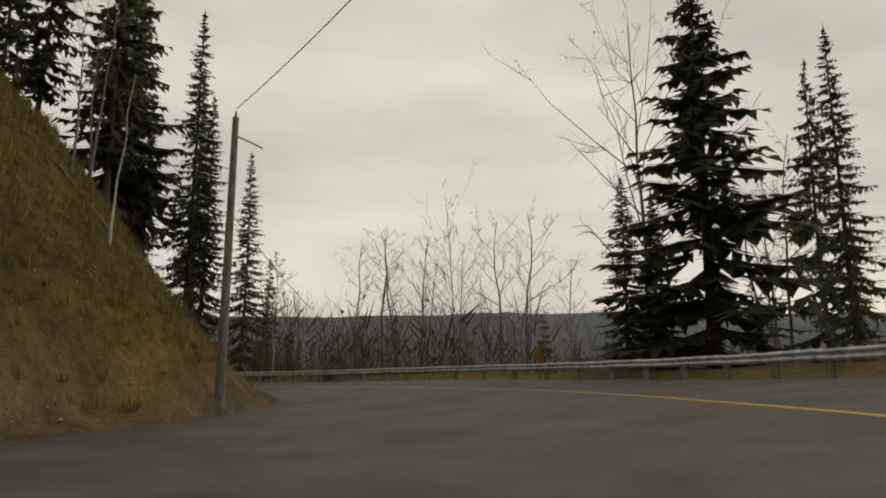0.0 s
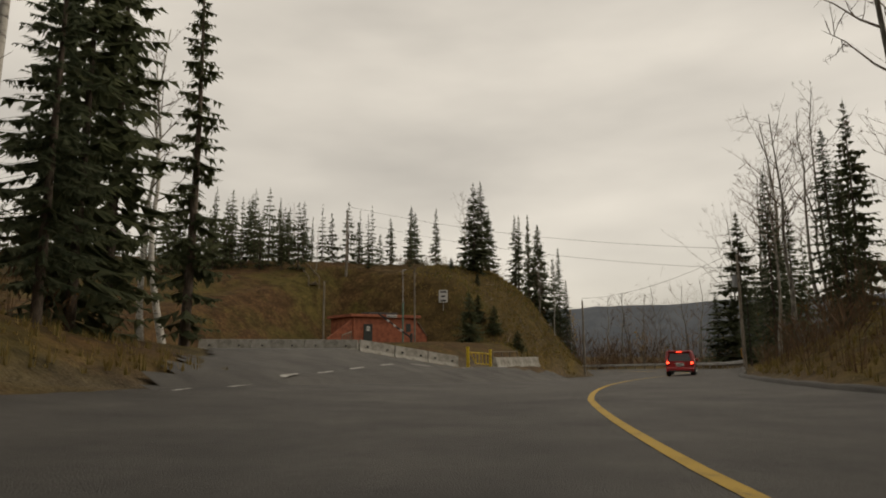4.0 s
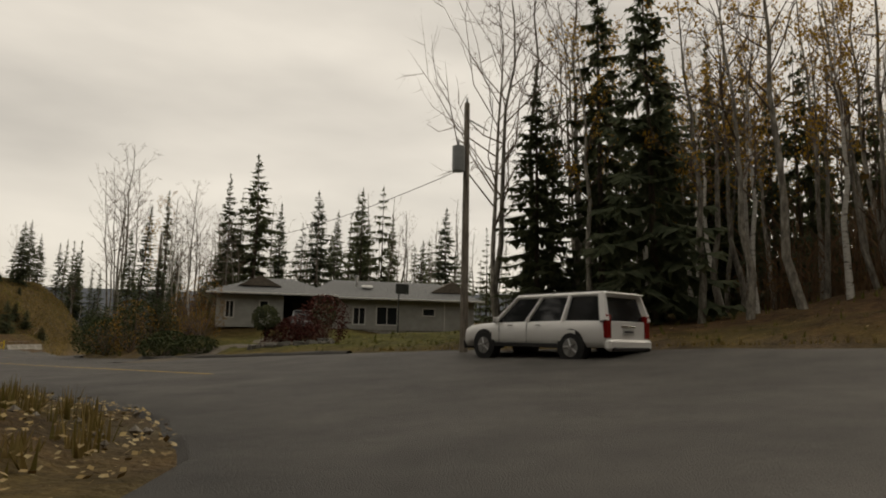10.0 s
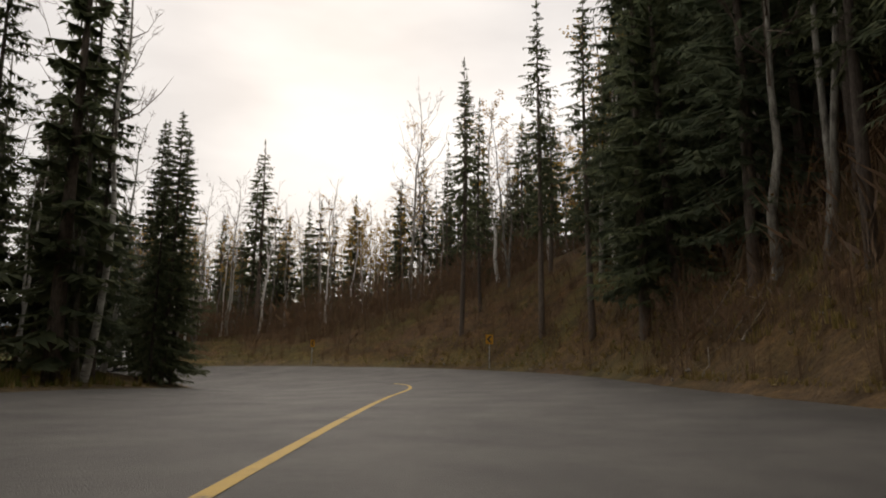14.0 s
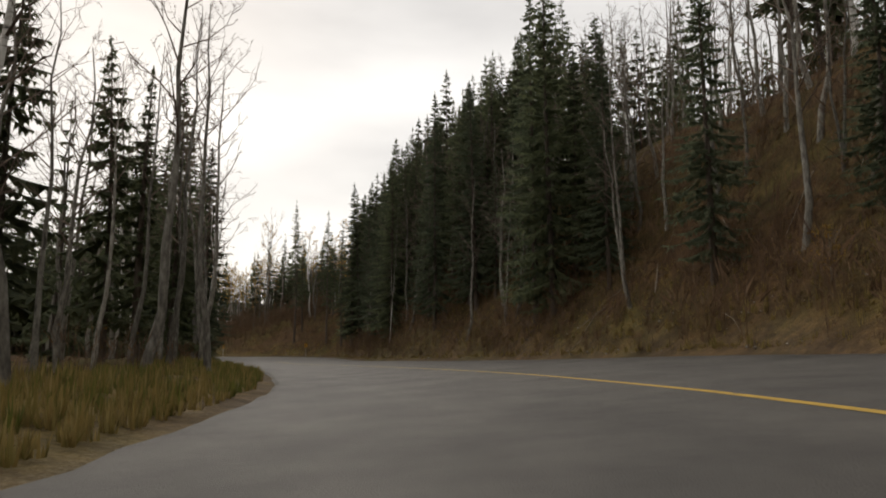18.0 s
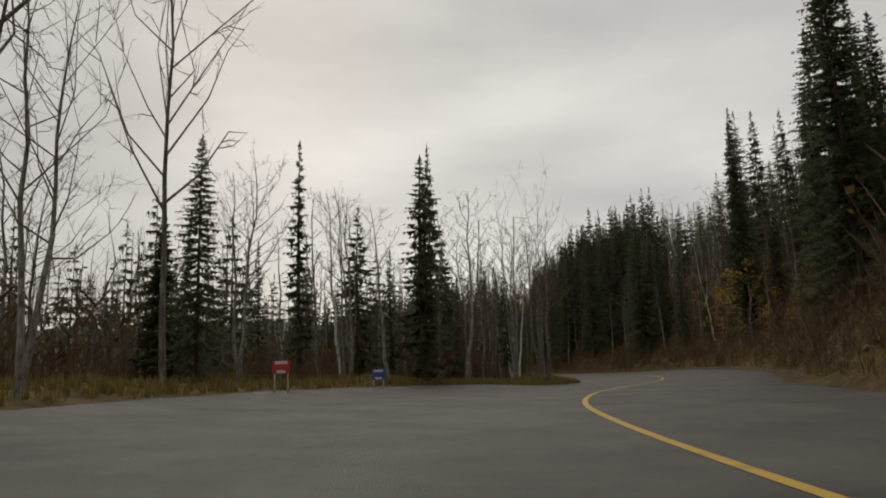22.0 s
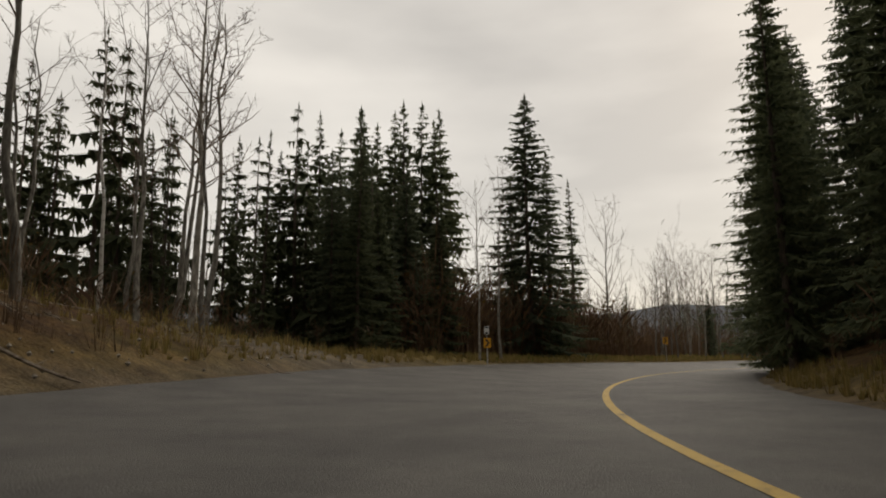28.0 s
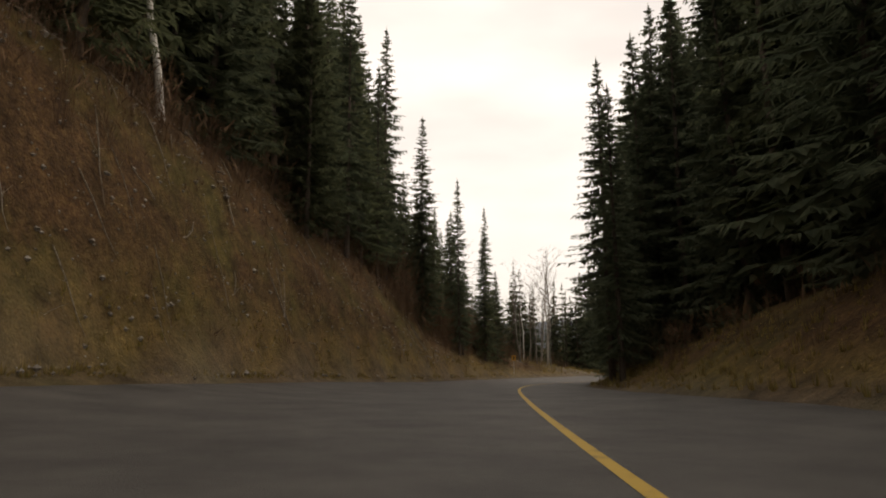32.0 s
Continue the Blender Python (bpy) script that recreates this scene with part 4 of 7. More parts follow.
# the same in rectangles of the plan: from and to x, from and to y, count, kinds, heights
GROVES = [
    (60, 92, -128, -84, 70, {"golden": 4, "aspen": 2, "spruce": 4, "birch": 1, "sapling": 2, "narrow": 1}, (12, 17)),
    (44, 66, -150, -128, 24, {"pine": 3, "spruce": 2, "aspen": 3, "golden": 1}, (14, 18)),
    (-30, 22, 46, 115, 110, {"aspen": 4, "sapling": 3, "spruce": 0.8, "golden": 0.4, "golden_sapling": 0.6}, (8, 12)),
    (58, 80, -96, -72, 24, {"golden": 1, "aspen": 3, "spruce": 4}, (10, 15)),
]
# undergrowth in rectangles of the plan
THICKETS = [(-28, 20, 44, 80, 700, 1.4, 3.0), (26, 58, -165, -128, 420, 0.5, 1.4), (50, 88, -134, -86, 1200, 0.9, 2.3), (50, 78, -94, -66, 160, 0.7, 1.6)]

# ---- trees: a few forms of each kind, whose meshes the copies share ----
rng = np.random.default_rng(7)


class Soup:
    """Loose triangles and tubes gathered into one mesh."""

    def __init__(self):
        self.v, self.f = [], []

    def tri(self, a, b, c):
        n = len(self.v)
        self.v += [a, b, c]
        self.f.append((n, n + 1, n + 2))

    def quad(self, a, b, c, d):
        n = len(self.v)
        self.v += [a, b, c, d]
        self.f.append((n, n + 1, n + 2, n + 3))

    def tube(self, pts, radii, sides=4):
        n = len(self.v)
        for i, (p, r) in enumerate(zip(pts, radii)):
            d = pts[min(i + 1, len(pts) - 1)] - pts[max(i - 1, 0)]
            d = d / (np.linalg.norm(d) + 1e-9)
            u = np.cross(d, (0.31, 0.9, 0.2))
            u /= np.linalg.norm(u) + 1e-9
            w = np.cross(d, u)
            for k in range(sides):
                a = 2 * math.pi * k / sides
                self.v.append(p + r * (math.cos(a) * u + math.sin(a) * w))
                if i:
                    b, e = n + (i - 1) * sides, n + i * sides
                    self.f.append((b + k, b + (k + 1) % sides, e + (k + 1) % sides, e + k))

    def mesh(self, name, material, smooth=False):
        me = bpy.data.meshes.new(name)
        me.from_pydata([tuple(map(float, p)) for p in self.v], [], self.f)
        me.materials.append(material)
        if smooth:
            me.polygons.foreach_set("use_smooth", [True] * len(me.polygons))
        return me


def V(*a):
    return np.array(a, float)


def spruce_meshes(tall, spread, low, gaps, material, step=0.55, per=6, rich=1.0, sides=6, mass=0.6):
    """A spruce or fir: whorls of drooping boughs, each a spine with hanging sprays of needles."""
    trunk, crown = Soup(), Soup()
    bend = rng.normal(0, 0.12, 2)
    zs = np.linspace(0, tall, 9)
    centre = lambda z: V(bend[0] * math.sin(z / tall * 3), bend[1] * math.sin(z / tall * 2.4), z)
    trunk.tube([centre(z) for z in zs], [0.011 * tall * (1 - z / tall) + 0.012 for z in zs], sides)
    z = low
    while z < tall - 0.12:
        f = (z - low) / (tall - low)
        reach = spread * (1 - f)**0.78 * (0.55 + 0.45 * min(1, f * 7 + 0.35)) + 0.1
        n = per if f < 0.8 else max(3, per - 2)
        for k in range(n):
            if rng.random() < gaps:
                continue
            a = 2 * math.pi * (k + rng.random() * 0.9) / n
            r = reach * rng.uniform(0.62, 1.14)
            out, sidew = V(math.cos(a), math.sin(a), 0), V(-math.sin(a), math.cos(a), 0)
            drop = r * rng.uniform(0.18, 0.42) * (1.1 - f * 1.3)
            base = centre(z + rng.uniform(-0.2, 0.2))
            at = lambda u: base + out * (r * u) + V(0, 0, -drop * (1.5 * u - 0.62 * u * u * u))
            w = (0.16 * r + 0.14) / rich**0.6
            m = 2 + int(r * 1.6 * rich + 0.4)
            slim = 0.3 if rich < 0.5 else 0.2 if rich < 1.2 else 0.13
            crown.quad(at(0.02) + sidew * 0.03, at(0.02) - sidew * 0.03, at(0.97) - sidew * 0.02, at(0.97) + sidew * 0.02)
            # the dense inner part of the bough: short hanging sprays close to the stem
            inner = 2 if rich < 1.2 else 8
            for g in range(inner):
                if rng.random() > mass:
                    continue
                u0 = 0.62 * g / inner + rng.uniform(0, 0.08)
                u1 = min(0.9, u0 + (0.42 if rich < 1.2 else 0.17))
                broad = sidew * (0.17 if rich < 1.2 else 0.065) * (r + 0.4) * rng.uniform(0.7, 1.3)
                sag = V(0, 0, -(0.07 if rich < 1.2 else 0.03) * r - (0.1 if rich < 1.2 else 0.06))
                crown.tri(at(u0), at(u0 * 0.4 + u1 * 0.6) + broad + sag * rng.uniform(0.4, 1.6), at(u1))
                crown.tri(at(u0), at(u1), at(u0 * 0.4 + u1 * 0.6) - broad + sag * rng.uniform(0.4, 1.6))
                crown.tri(at(u0), at(u1), at(u0 * 0.5 + u1 * 0.5) + sag * rng.uniform(1.5, 3.0) + broad * rng.normal(0, 0.3))
            for j in range(m):
                u = 0.16 + 0.84 * (j + rng.random() * 0.6) / m
                p, q = at(u), at(min(1.0, u + slim))
                ww = w * (1.25 - 0.75 * u) * rng.uniform(0.7, 1.3)
                hang = V(0, 0, -ww * rng.uniform(0.25, 0.95))
                if rich > 1.2:
                    for side_ in (1, -1):
                        for g in range(2):
                            b0 = p + (q - p) * (g / 2)
                            tip = b0 + sidew * (side_ * ww * rng.uniform(0.6, 1.15)) + hang * rng.uniform(0.4, 1.3) + out * (0.12 * r * rng.uniform(0.3, 1.2))
                            crown.tri(b0, b0 + out * 0.075, tip)
                    if rng.random() < 0.7:
                        crown.tri(p, q, (p + q) / 2 + hang * 0.45)
                    continue
                crown.tri(p, q, p * 0.3 + q * 0.7 + sidew * ww + hang + out * 0.1 * r)
                crown.tri(p, q, p * 0.3 + q * 0.7 - sidew * ww + hang * 0.9 + out * 0.1 * r)
                if rich < 0.5 or rng.random() < 0.5:
                    crown.tri(p, q, (p + q) / 2 + hang * 1.5 + sidew * rng.normal(0, 0.1))
        z += step * rng.uniform(0.7, 1.2) * (1.0 - 0.58 * f)
    top = centre(tall)
    for k in range(5):
        a = rng.random() * 6.3
        crown.tri(top + V(0, 0, 0.25), top + V(0.05 * math.cos(a), 0.05 * math.sin(a), -0.3), top + V(0.12 * math.cos(a + 1), 0.12 * math.sin(a + 1), -0.55))
    return trunk.mesh("trunk", M_BARK, True), crown.mesh("crown", material)


def bare_meshes(tall, spread, bark, first=0.35, boughs=17, forks=1, leaves=0, leaf_material=None, lean=0.0, twigs=5, subs=4):
    """A leafless aspen, birch or cottonwood: trunk, limbs, branches and fine twigs."""
    trunk, crown = Soup(), Soup()
    for stem in range(forks):
        a0 = rng.random() * 6.3
        tilt = (0.10 if forks > 1 else 0.0) * V(math.cos(a0), math.sin(a0), 0)
        zs = np.linspace(0, 1, 9)
        walk_xy = np.cumsum(rng.normal(0, 0.011 * tall, (9, 2)), 0) * 0.8
        th = tall * (1 if stem == 0 else rng.uniform(0.75, 0.95))
        pts = [V(walk_xy[i, 0], walk_xy[i, 1], 0) * (z > 0) + V(0, 0, th * z) + tilt * th * z + V(lean * th * z * z, 0, 0) for i, z in enumerate(zs)]
        r0 = 0.0095 * tall / (1 + 0.35 * (forks - 1)) + 0.02
        trunk.tube(pts, [r0 * (1 - 0.93 * z**0.8) + 0.008 for z in zs], 6)
        on = lambda z: V(*[np.interp(z, zs, [p[k] for p in pts]) for k in range(3)])
        for b in range(boughs):
            f = first + (0.97 - first) * (b + rng.random()) / boughs
            a = b * 2.4 + rng.random() * 1.2
            L = spread * (0.35 + 0.95 * math.sin(math.pi * min(1, (f - first) / (1 - first) * 0.72 + 0.24))) * rng.uniform(0.6, 1.25)
            up = rng.uniform(0.55, 1.25)
            d = V(math.cos(a), math.sin(a), up)
            d /= np.linalg.norm(d)
            p0 = on(f)
            p1 = p0 + d * L * 0.4 + rng.normal(0, 0.06 * L, 3)
            p2 = p1 + (d + V(0, 0, 0.35)) * L * 0.35 + rng.normal(0, 0.07 * L, 3)
            p3 = p2 + (d + V(0, 0, 0.2)) * L * 0.28 + rng.normal(0, 0.08 * L, 3)
            rb = (r0 * (1 - f) * 0.42 + 0.010)
            crown.tube([p0, p1, p2, p3], [rb, rb * 0.7, rb * 0.42, 0.004], 3)
            for c in range(subs):
                u = rng.uniform(0.25, 1.0)
                q0 = p0 + (p1 - p0) * u / 0.4 if u < 0.4 else (p1 + (p2 - p1) * (u - 0.4) / 0.35 if u < 0.75 else p2 + (p3 - p2) * (u - 0.75) / 0.25)
                e = d * 0.6 + rng.normal(0, 0.55, 3) + V(0, 0, 0.25)
                e /= np.linalg.norm(e)
                l2 = L * rng.uniform(0.2, 0.42)
                q1 = q0 + e * l2 * 0.5 + rng.normal(0, 0.05 * l2, 3)
                q2 = q0 + e * l2 + V(0, 0, 0.1 * l2) + rng.normal(0, 0.08 * l2, 3)
                crown.tube([q0, q1, q2], [rb * 0.36 + 0.003, rb * 0.25 + 0.003, 0.003], 3)
                for t in range(twigs):
                    s0 = q0 + (q2 - q0) * rng.uniform(0.2, 1)
                    e2 = e * 0.7 + rng.normal(0, 0.6, 3)
                    e2 /= np.linalg.norm(e2)
                    tip = s0 + e2 * l2 * rng.uniform(0.25, 0.6)
                    wd = np.cross(e2, rng.normal(0, 1, 3))
                    wd = wd / (np.linalg.norm(wd) + 1e-9) * 0.011
                    crown.tri(s0 + wd, s0 - wd, tip)
    out = [trunk.mesh("trunk", bark, True), crown.mesh("crown", M_TWIG)]
    if leaves:
        foliage = Soup()
        spots = [np.array(v) for v in crown.v]
        for i in range(leaves):
            p = spots[rng.integers(len(spots))] + rng.normal(0, 0.12, 3)
            u, w = rng.normal(0, 1, 3), rng.normal(0, 1, 3)
            u, w = u / np.linalg.norm(u) * 0.07, w / np.linalg.norm(w) * 0.06
            foliage.quad(p - u, p - w, p + u, p + w)
        out.append(foliage.mesh("foliage", leaf_material))
    return tuple(out)


FORMS = {
    "spruce": [spruce_meshes(17, 3.0, 0.8, 0.06, M_NEEDLE, 0.7, rich=0.85), spruce_meshes(17, 2.6, 1.5, 0.12, M_NEEDLE, 0.7, rich=0.85), spruce_meshes(17, 3.4, 0.6, 0.05, M_NEEDLE_BLUE, 0.7, rich=0.85),
               spruce_meshes(17, 2.7, 2.6, 0.16, M_NEEDLE, 0.7, rich=0.85)],
    "fir": [spruce_meshes(16, 3.5, 0.4, 0.04, M_NEEDLE_BLUE, 0.62, 7, 0.85, mass=0.9), spruce_meshes(16, 3.2, 0.4, 0.05, M_NEEDLE, 0.62, 7, 0.85, mass=0.9)],
    "narrow": [spruce_meshes(17, 1.5, 1.0, 0.12, M_NEEDLE, 0.65), spruce_meshes(17, 1.3, 2.0, 0.18, M_NEEDLE, 0.65)],
    "pine": [spruce_meshes(18, 2.4, 5.0, 0.25, M_NEEDLE, 0.6, 5, mass=0.25), spruce_meshes(18, 2.1, 6.5, 0.28, M_NEEDLE, 0.6, 5, mass=0.25)],
    "young": [spruce_meshes(5, 1.5, 0.15, 0.05, M_NEEDLE, 0.3, 6), spruce_meshes(5, 1.25, 0.15, 0.08, M_NEEDLE_BLUE, 0.3, 6)],
    "aspen": [bare_meshes(15, 2.3, M_GREYBARK, 0.42, 16), bare_meshes(15, 1.9, M_GREYBARK, 0.5, 14), bare_meshes(15, 2.6, M_GREYBARK, 0.35, 18), bare_meshes(15, 2.1, M_GREYBARK, 0.4, 11, 2)],
    "birch": [bare_meshes(15, 2.1, M_BIRCH, 0.35, 15, lean=0.05), bare_meshes(15, 1.7, M_BIRCH, 0.45, 12, lean=-0.07), bare_meshes(15, 1.9, M_BIRCH, 0.4, 10, 2)],
    "cottonwood": [bare_meshes(15, 4.2, M_GREYBARK, 0.28, 22), bare_meshes(15, 3.6, M_GREYBARK, 0.3, 16, 2)],
    "golden": [bare_meshes(13, 2.0, M_BIRCH, 0.35, 15, 1, 1100, M_YLEAF), bare_meshes(13, 1.7, M_GREYBARK, 0.35, 13, 1, 700, M_YLEAF)],
    "sapling": [bare_meshes(5, 1.3, M_GREYBARK, 0.15, 12, 2), bare_meshes(5, 1.1, M_GREYBARK, 0.2, 10, 1)],
    "golden_sapling": [bare_meshes(4.5, 1.3, M_GREYBARK, 0.12, 12, 2, 420, M_YLEAF), bare_meshes(4.5, 1.1, M_GREYBARK, 0.12, 10, 1, 260, M_YLEAF)],
}
# finer forms for the trees beside the road
FINE = {
    "spruce": [spruce_meshes(17, 3.0, 0.9, 0.08, M_NEEDLE, 0.52, 7, 1.4), spruce_meshes(17, 2.6, 1.6, 0.14, M_NEEDLE_BLUE, 0.52, 7, 1.4)],
    "fir": [spruce_meshes(16, 3.4, 0.4, 0.05, M_NEEDLE_BLUE, 0.52, 7, 1.4)],
    "pine": [spruce_meshes(18, 2.3, 5.5, 0.25, M_NEEDLE, 0.5, 6, 1.6, mass=0.3)],
}
NATIVE = {"spruce": 17, "fir": 16, "narrow": 17, "pine": 18, "young": 5, "aspen": 15, "birch": 15, "cottonwood": 15, "golden": 13, "sapling": 5, "golden_sapling": 4.5}
TREE_TAGS = {
    "spruce": ("spruce_tree", "dark green spruce with drooping boughs on the forest floor", "tree"),
    "fir": ("fir_tree", "full dense conifer with boughs down to the ground", "tree"),
    "narrow": ("black_spruce", "thin narrow dark spruce spire", "tree"),
    "pine": ("pine_tree", "tall conifer with a bare lower trunk", "tree"),
    "young": ("spruce_sapling", "small young green spruce on the slope", "sapling"),
    "aspen": ("aspen_tree", "leafless aspen with a pale grey trunk", "tree"),
    "birch": ("birch_tree", "leafless white-barked birch with thin branches", "tree"),
    "cottonwood": ("cottonwood_tree", "large leafless cottonwood with spreading grey limbs", "tree"),
    "golden": ("aspen_tree", "aspen with thin golden autumn leaves", "tree"),
    "sapling": ("aspen_sapling", "small leafless sapling in the brush", "sapling"),
    "golden_sapling": ("aspen_sapling", "small sapling with yellow autumn leaves", "sapling"),
}
TREE_GROUP = {"spruce": "roadside spruces", "fir": "roadside firs", "narrow": "narrow black spruces", "pine": "roadside pines", "young": "young spruces", "aspen": "roadside aspens",
              "birch": "roadside birches", "cottonwood": "roadside cottonwoods", "golden": "golden aspens", "sapling": "bare saplings", "golden_sapling": "golden saplings"}
planted, set_back = [], []


def plant(kind, x, y, tall, form=None, width=1.0, lean=0.0, lean_to=0.0, sink=0.12):
    """One tree: an empty at its foot with a trunk, branches or crown, and leaves."""
    z, out = lie(x, y)
    forms = FINE[kind] if kind in FINE and out[0] < (10.0 if x < -215 else 6.0) else FORMS[kind]
    k = int(rng.integers(len(forms))) if form is None else form % len(forms)
    name, label, category = TREE_TAGS[kind]
    root = new(name)
    root.empty_display_size = 0.3
    sc = tall / NATIVE[kind]
    wide = sc**0.92 * width * rng.uniform(0.92, 1.08)
    root.matrix_basis = Matrix.Translation((x, y, z[0] - sink)) @ Matrix.Rotation(lean, 4, (math.sin(lean_to), math.cos(lean_to), 0)) @ Matrix.Rotation(rng.random() * 6.283, 4, "Z") @ Matrix.Diagonal((wide, wide, sc, 1))
    tagged(root, label, category, TREE_GROUP[kind])
    for me in forms[k]:
        ob = new(me.name.split(".")[0], me)
        ob.parent = root
    planted.append((x, y))
    return root


def forest(s0, s1, lat0, lat1, count, mix, tall, clear=1.6, lean=0.03):
    """A random stand between two stations of the road and two distances from its centre."""
    kinds, weights = zip(*mix.items())
    weights = np.array(weights, float) / sum(weights)
    made = 0
    for attempt in range(count * 6):
        if made >= count:
            break
        s, lat = rng.uniform(s0, s1), rng.uniform(lat0, lat1)
        x, y = along(s, lat)
        if lie(x, y)[1][0] < 1.6 or any((x - a)**2 + (y - b)**2 < clear**2 for a, b in planted) or blocked(x, y):
            continue
        kind = str(rng.choice(kinds, p=weights))
        h = rng.uniform(*tall) * (0.3 if kind in ("sapling", "golden_sapling") else 0.25 if kind == "young" else 0.9 if kind in ("aspen", "birch", "golden") else 1.0)
        made += 1
        if kind in ("spruce", "aspen") and lie(x, y)[1][0] > 7.5:
            set_back.append((kind, float(x), float(y), h))
            planted.append((float(x), float(y)))
            continue
        plant(kind, float(x), float(y), h, lean=abs(rng.normal(0, lean)), lean_to=rng.random() * 6.28)


def track(x, y):
    """The dirt track that leaves the outside of the hairpin."""
    u = (y + 121) / 19.0
    return 0 < u < 1 and abs(x - 39.5 - 9 * u) < 3.0


def clearing(x, y):
    return (14 < x < 54 and -90 < y < -56) or (-32 < x < -2 and -34 < y < 2) or (-226 < x < -214 and -198 < y < -187)


def driveway(x, y):
    return (19 < x < 30 and -90 < y < -66) or (-12 < x < 2 and -34 < y < -24)


def blocked(x, y):
    """Ground kept clear: the house and its lawn, the pump house yard, the side tracks."""
    return (16 < x < 52 and -88 < y < -56) or (-34 < x < -4 and -26 < y < 8) or track(x, y) or (-236 < x < -214 and -200 < y < -184)


def grove(x0, x1, y0, y1, count, mix, tall, clear=1.5):
    """A random stand in a rectangle of the plan."""
    kinds, weights = zip(*mix.items())
    weights = np.array(weights, float) / sum(weights)
    for attempt in range(count):
        x, y = rng.uniform(x0, x1), rng.uniform(y0, y1)
        if lie(x, y)[1][0] < 2.0 or any((x - a)**2 + (y - b)**2 < clear**2 for a, b in planted) or blocked(x, y):
            continue
        kind = str(rng.choice(kinds, p=weights))
        h = rng.uniform(*tall) * (0.3 if "sapling" in kind else 1.0)
        if kind in ("spruce", "aspen") and lie(x, y)[1][0] > 12:
            set_back.append((kind, float(x), float(y), h))
            planted.append((float(x), float(y)))
            continue
        plant(kind, float(x), float(y), h, lean=abs(rng.normal(0, 0.03)), lean_to=rng.random() * 6.28)


# trees that stand out singly
for kind, x, y, h, w in NAMED_TREES + [("spruce", -22.0, 30.0, 14.0, 0.9)]:
    out = float(lie(x, y)[1][0])
    if out < 1.6:  # keep clear of the asphalt
        i = int(np.hypot(ROAD[:, 0] - x, ROAD[:, 1] - y).argmin())
        away = RIGHT[i] * (1 if (x - ROAD[i, 0]) * RIGHT[i, 0] + (y - ROAD[i, 1]) * RIGHT[i, 1] > 0 else -1)
        x, y = x + float(away[0]) * (1.6 - out), y + float(away[1]) * (1.6 - out)
    plant(kind, x, y, h, width=w)
for args in STANDS:
    forest(*args)
for args in GROVES:
    grove(*args)
plant("birch", -218.2, -213.2, 13.0, width=1.2, lean=0.22, lean_to=3.67)


# ---- the wood behind: simpler trees, joined stand by stand ----
def arrays(me):
    v = np.empty(len(me.vertices) * 3)
    me.vertices.foreach_get("co", v)
    return v.reshape(-1, 3), [tuple(p.vertices) for p in me.polygons]


def thin_spruce(spread, low, gaps):
    return [arrays(m) for m in spruce_meshes(17, spread, low, gaps, M_NEEDLE, 1.6, 4, 0.26, 3)]


def thin_aspen(spread, first):
    return [arrays(m) for m in bare_meshes(15, spread, M_GREYBARK, first, 8, twigs=3, subs=2)]


BACK = {"spruce": [thin_spruce(3.0, 1.2, 0.06), thin_spruce(2.6, 2.0, 0.1), thin_spruce(2.0, 1.2, 0.08)], "aspen": [thin_aspen(2.2, 0.4), thin_aspen(1.8, 0.5)]}


def joined(name, pieces, material, parent=None):
    """One mesh from many (vertices, faces) pieces."""
    vs, fs, n = [], [], 0
    for v, f in pieces:
        vs.append(v)
        fs += [tuple(i + n for i in q) for q in f]
        n += len(v)
    return mesh_object(name, np.vstack(vs), fs, material, parent)


def back_wood(name, label, s0, s1, lat0, lat1, count, share, tall):
    """A joined stand of trees that only shows between and above the nearer ones."""
    s, lat = rng.uniform(s0, s1, count), rng.uniform(lat0, lat1, count)
    xy = np.array([along(a, b) for a, b in zip(s, lat)])
    z, out = lie(xy[:, 0], xy[:, 1])
    wood = {"bark": [], "needle": [], "grey": [], "twig": []}
    for (x, y), zz, o in zip(xy, z, out):
        if o < 5 or blocked(x, y):
            continue
        kind = "spruce" if rng.random() < share else "aspen"
        form = BACK[kind][int(rng.integers(len(BACK[kind])))]
        sc = rng.uniform(*tall) / (17 if kind == "spruce" else 15)
        a = rng.random() * 6.283
        turn = np.array([[math.cos(a), -math.sin(a), 0], [math.sin(a), math.cos(a), 0], [0, 0, 1]]) * np.array([sc**0.95, sc**0.95, sc])[None]
        for (v, f), key in zip(form, ("bark", "needle") if kind == "spruce" else ("grey", "twig")):
            wood[key].append((v @ turn.T + (x, y, zz - 0.15), f))
    root = tagged(new(name), label, "woodland", kind="stuff")
    for key, mt, nm in (("bark", M_BARK, "trunk"), ("needle", M_NEEDLE, "crown"), ("grey", M_GREYBARK, "trunk"), ("twig", M_TWIG, "crown")):
        if wood[key]:
            tagged(joined(nm, wood[key], mt, root), kind="stuff")


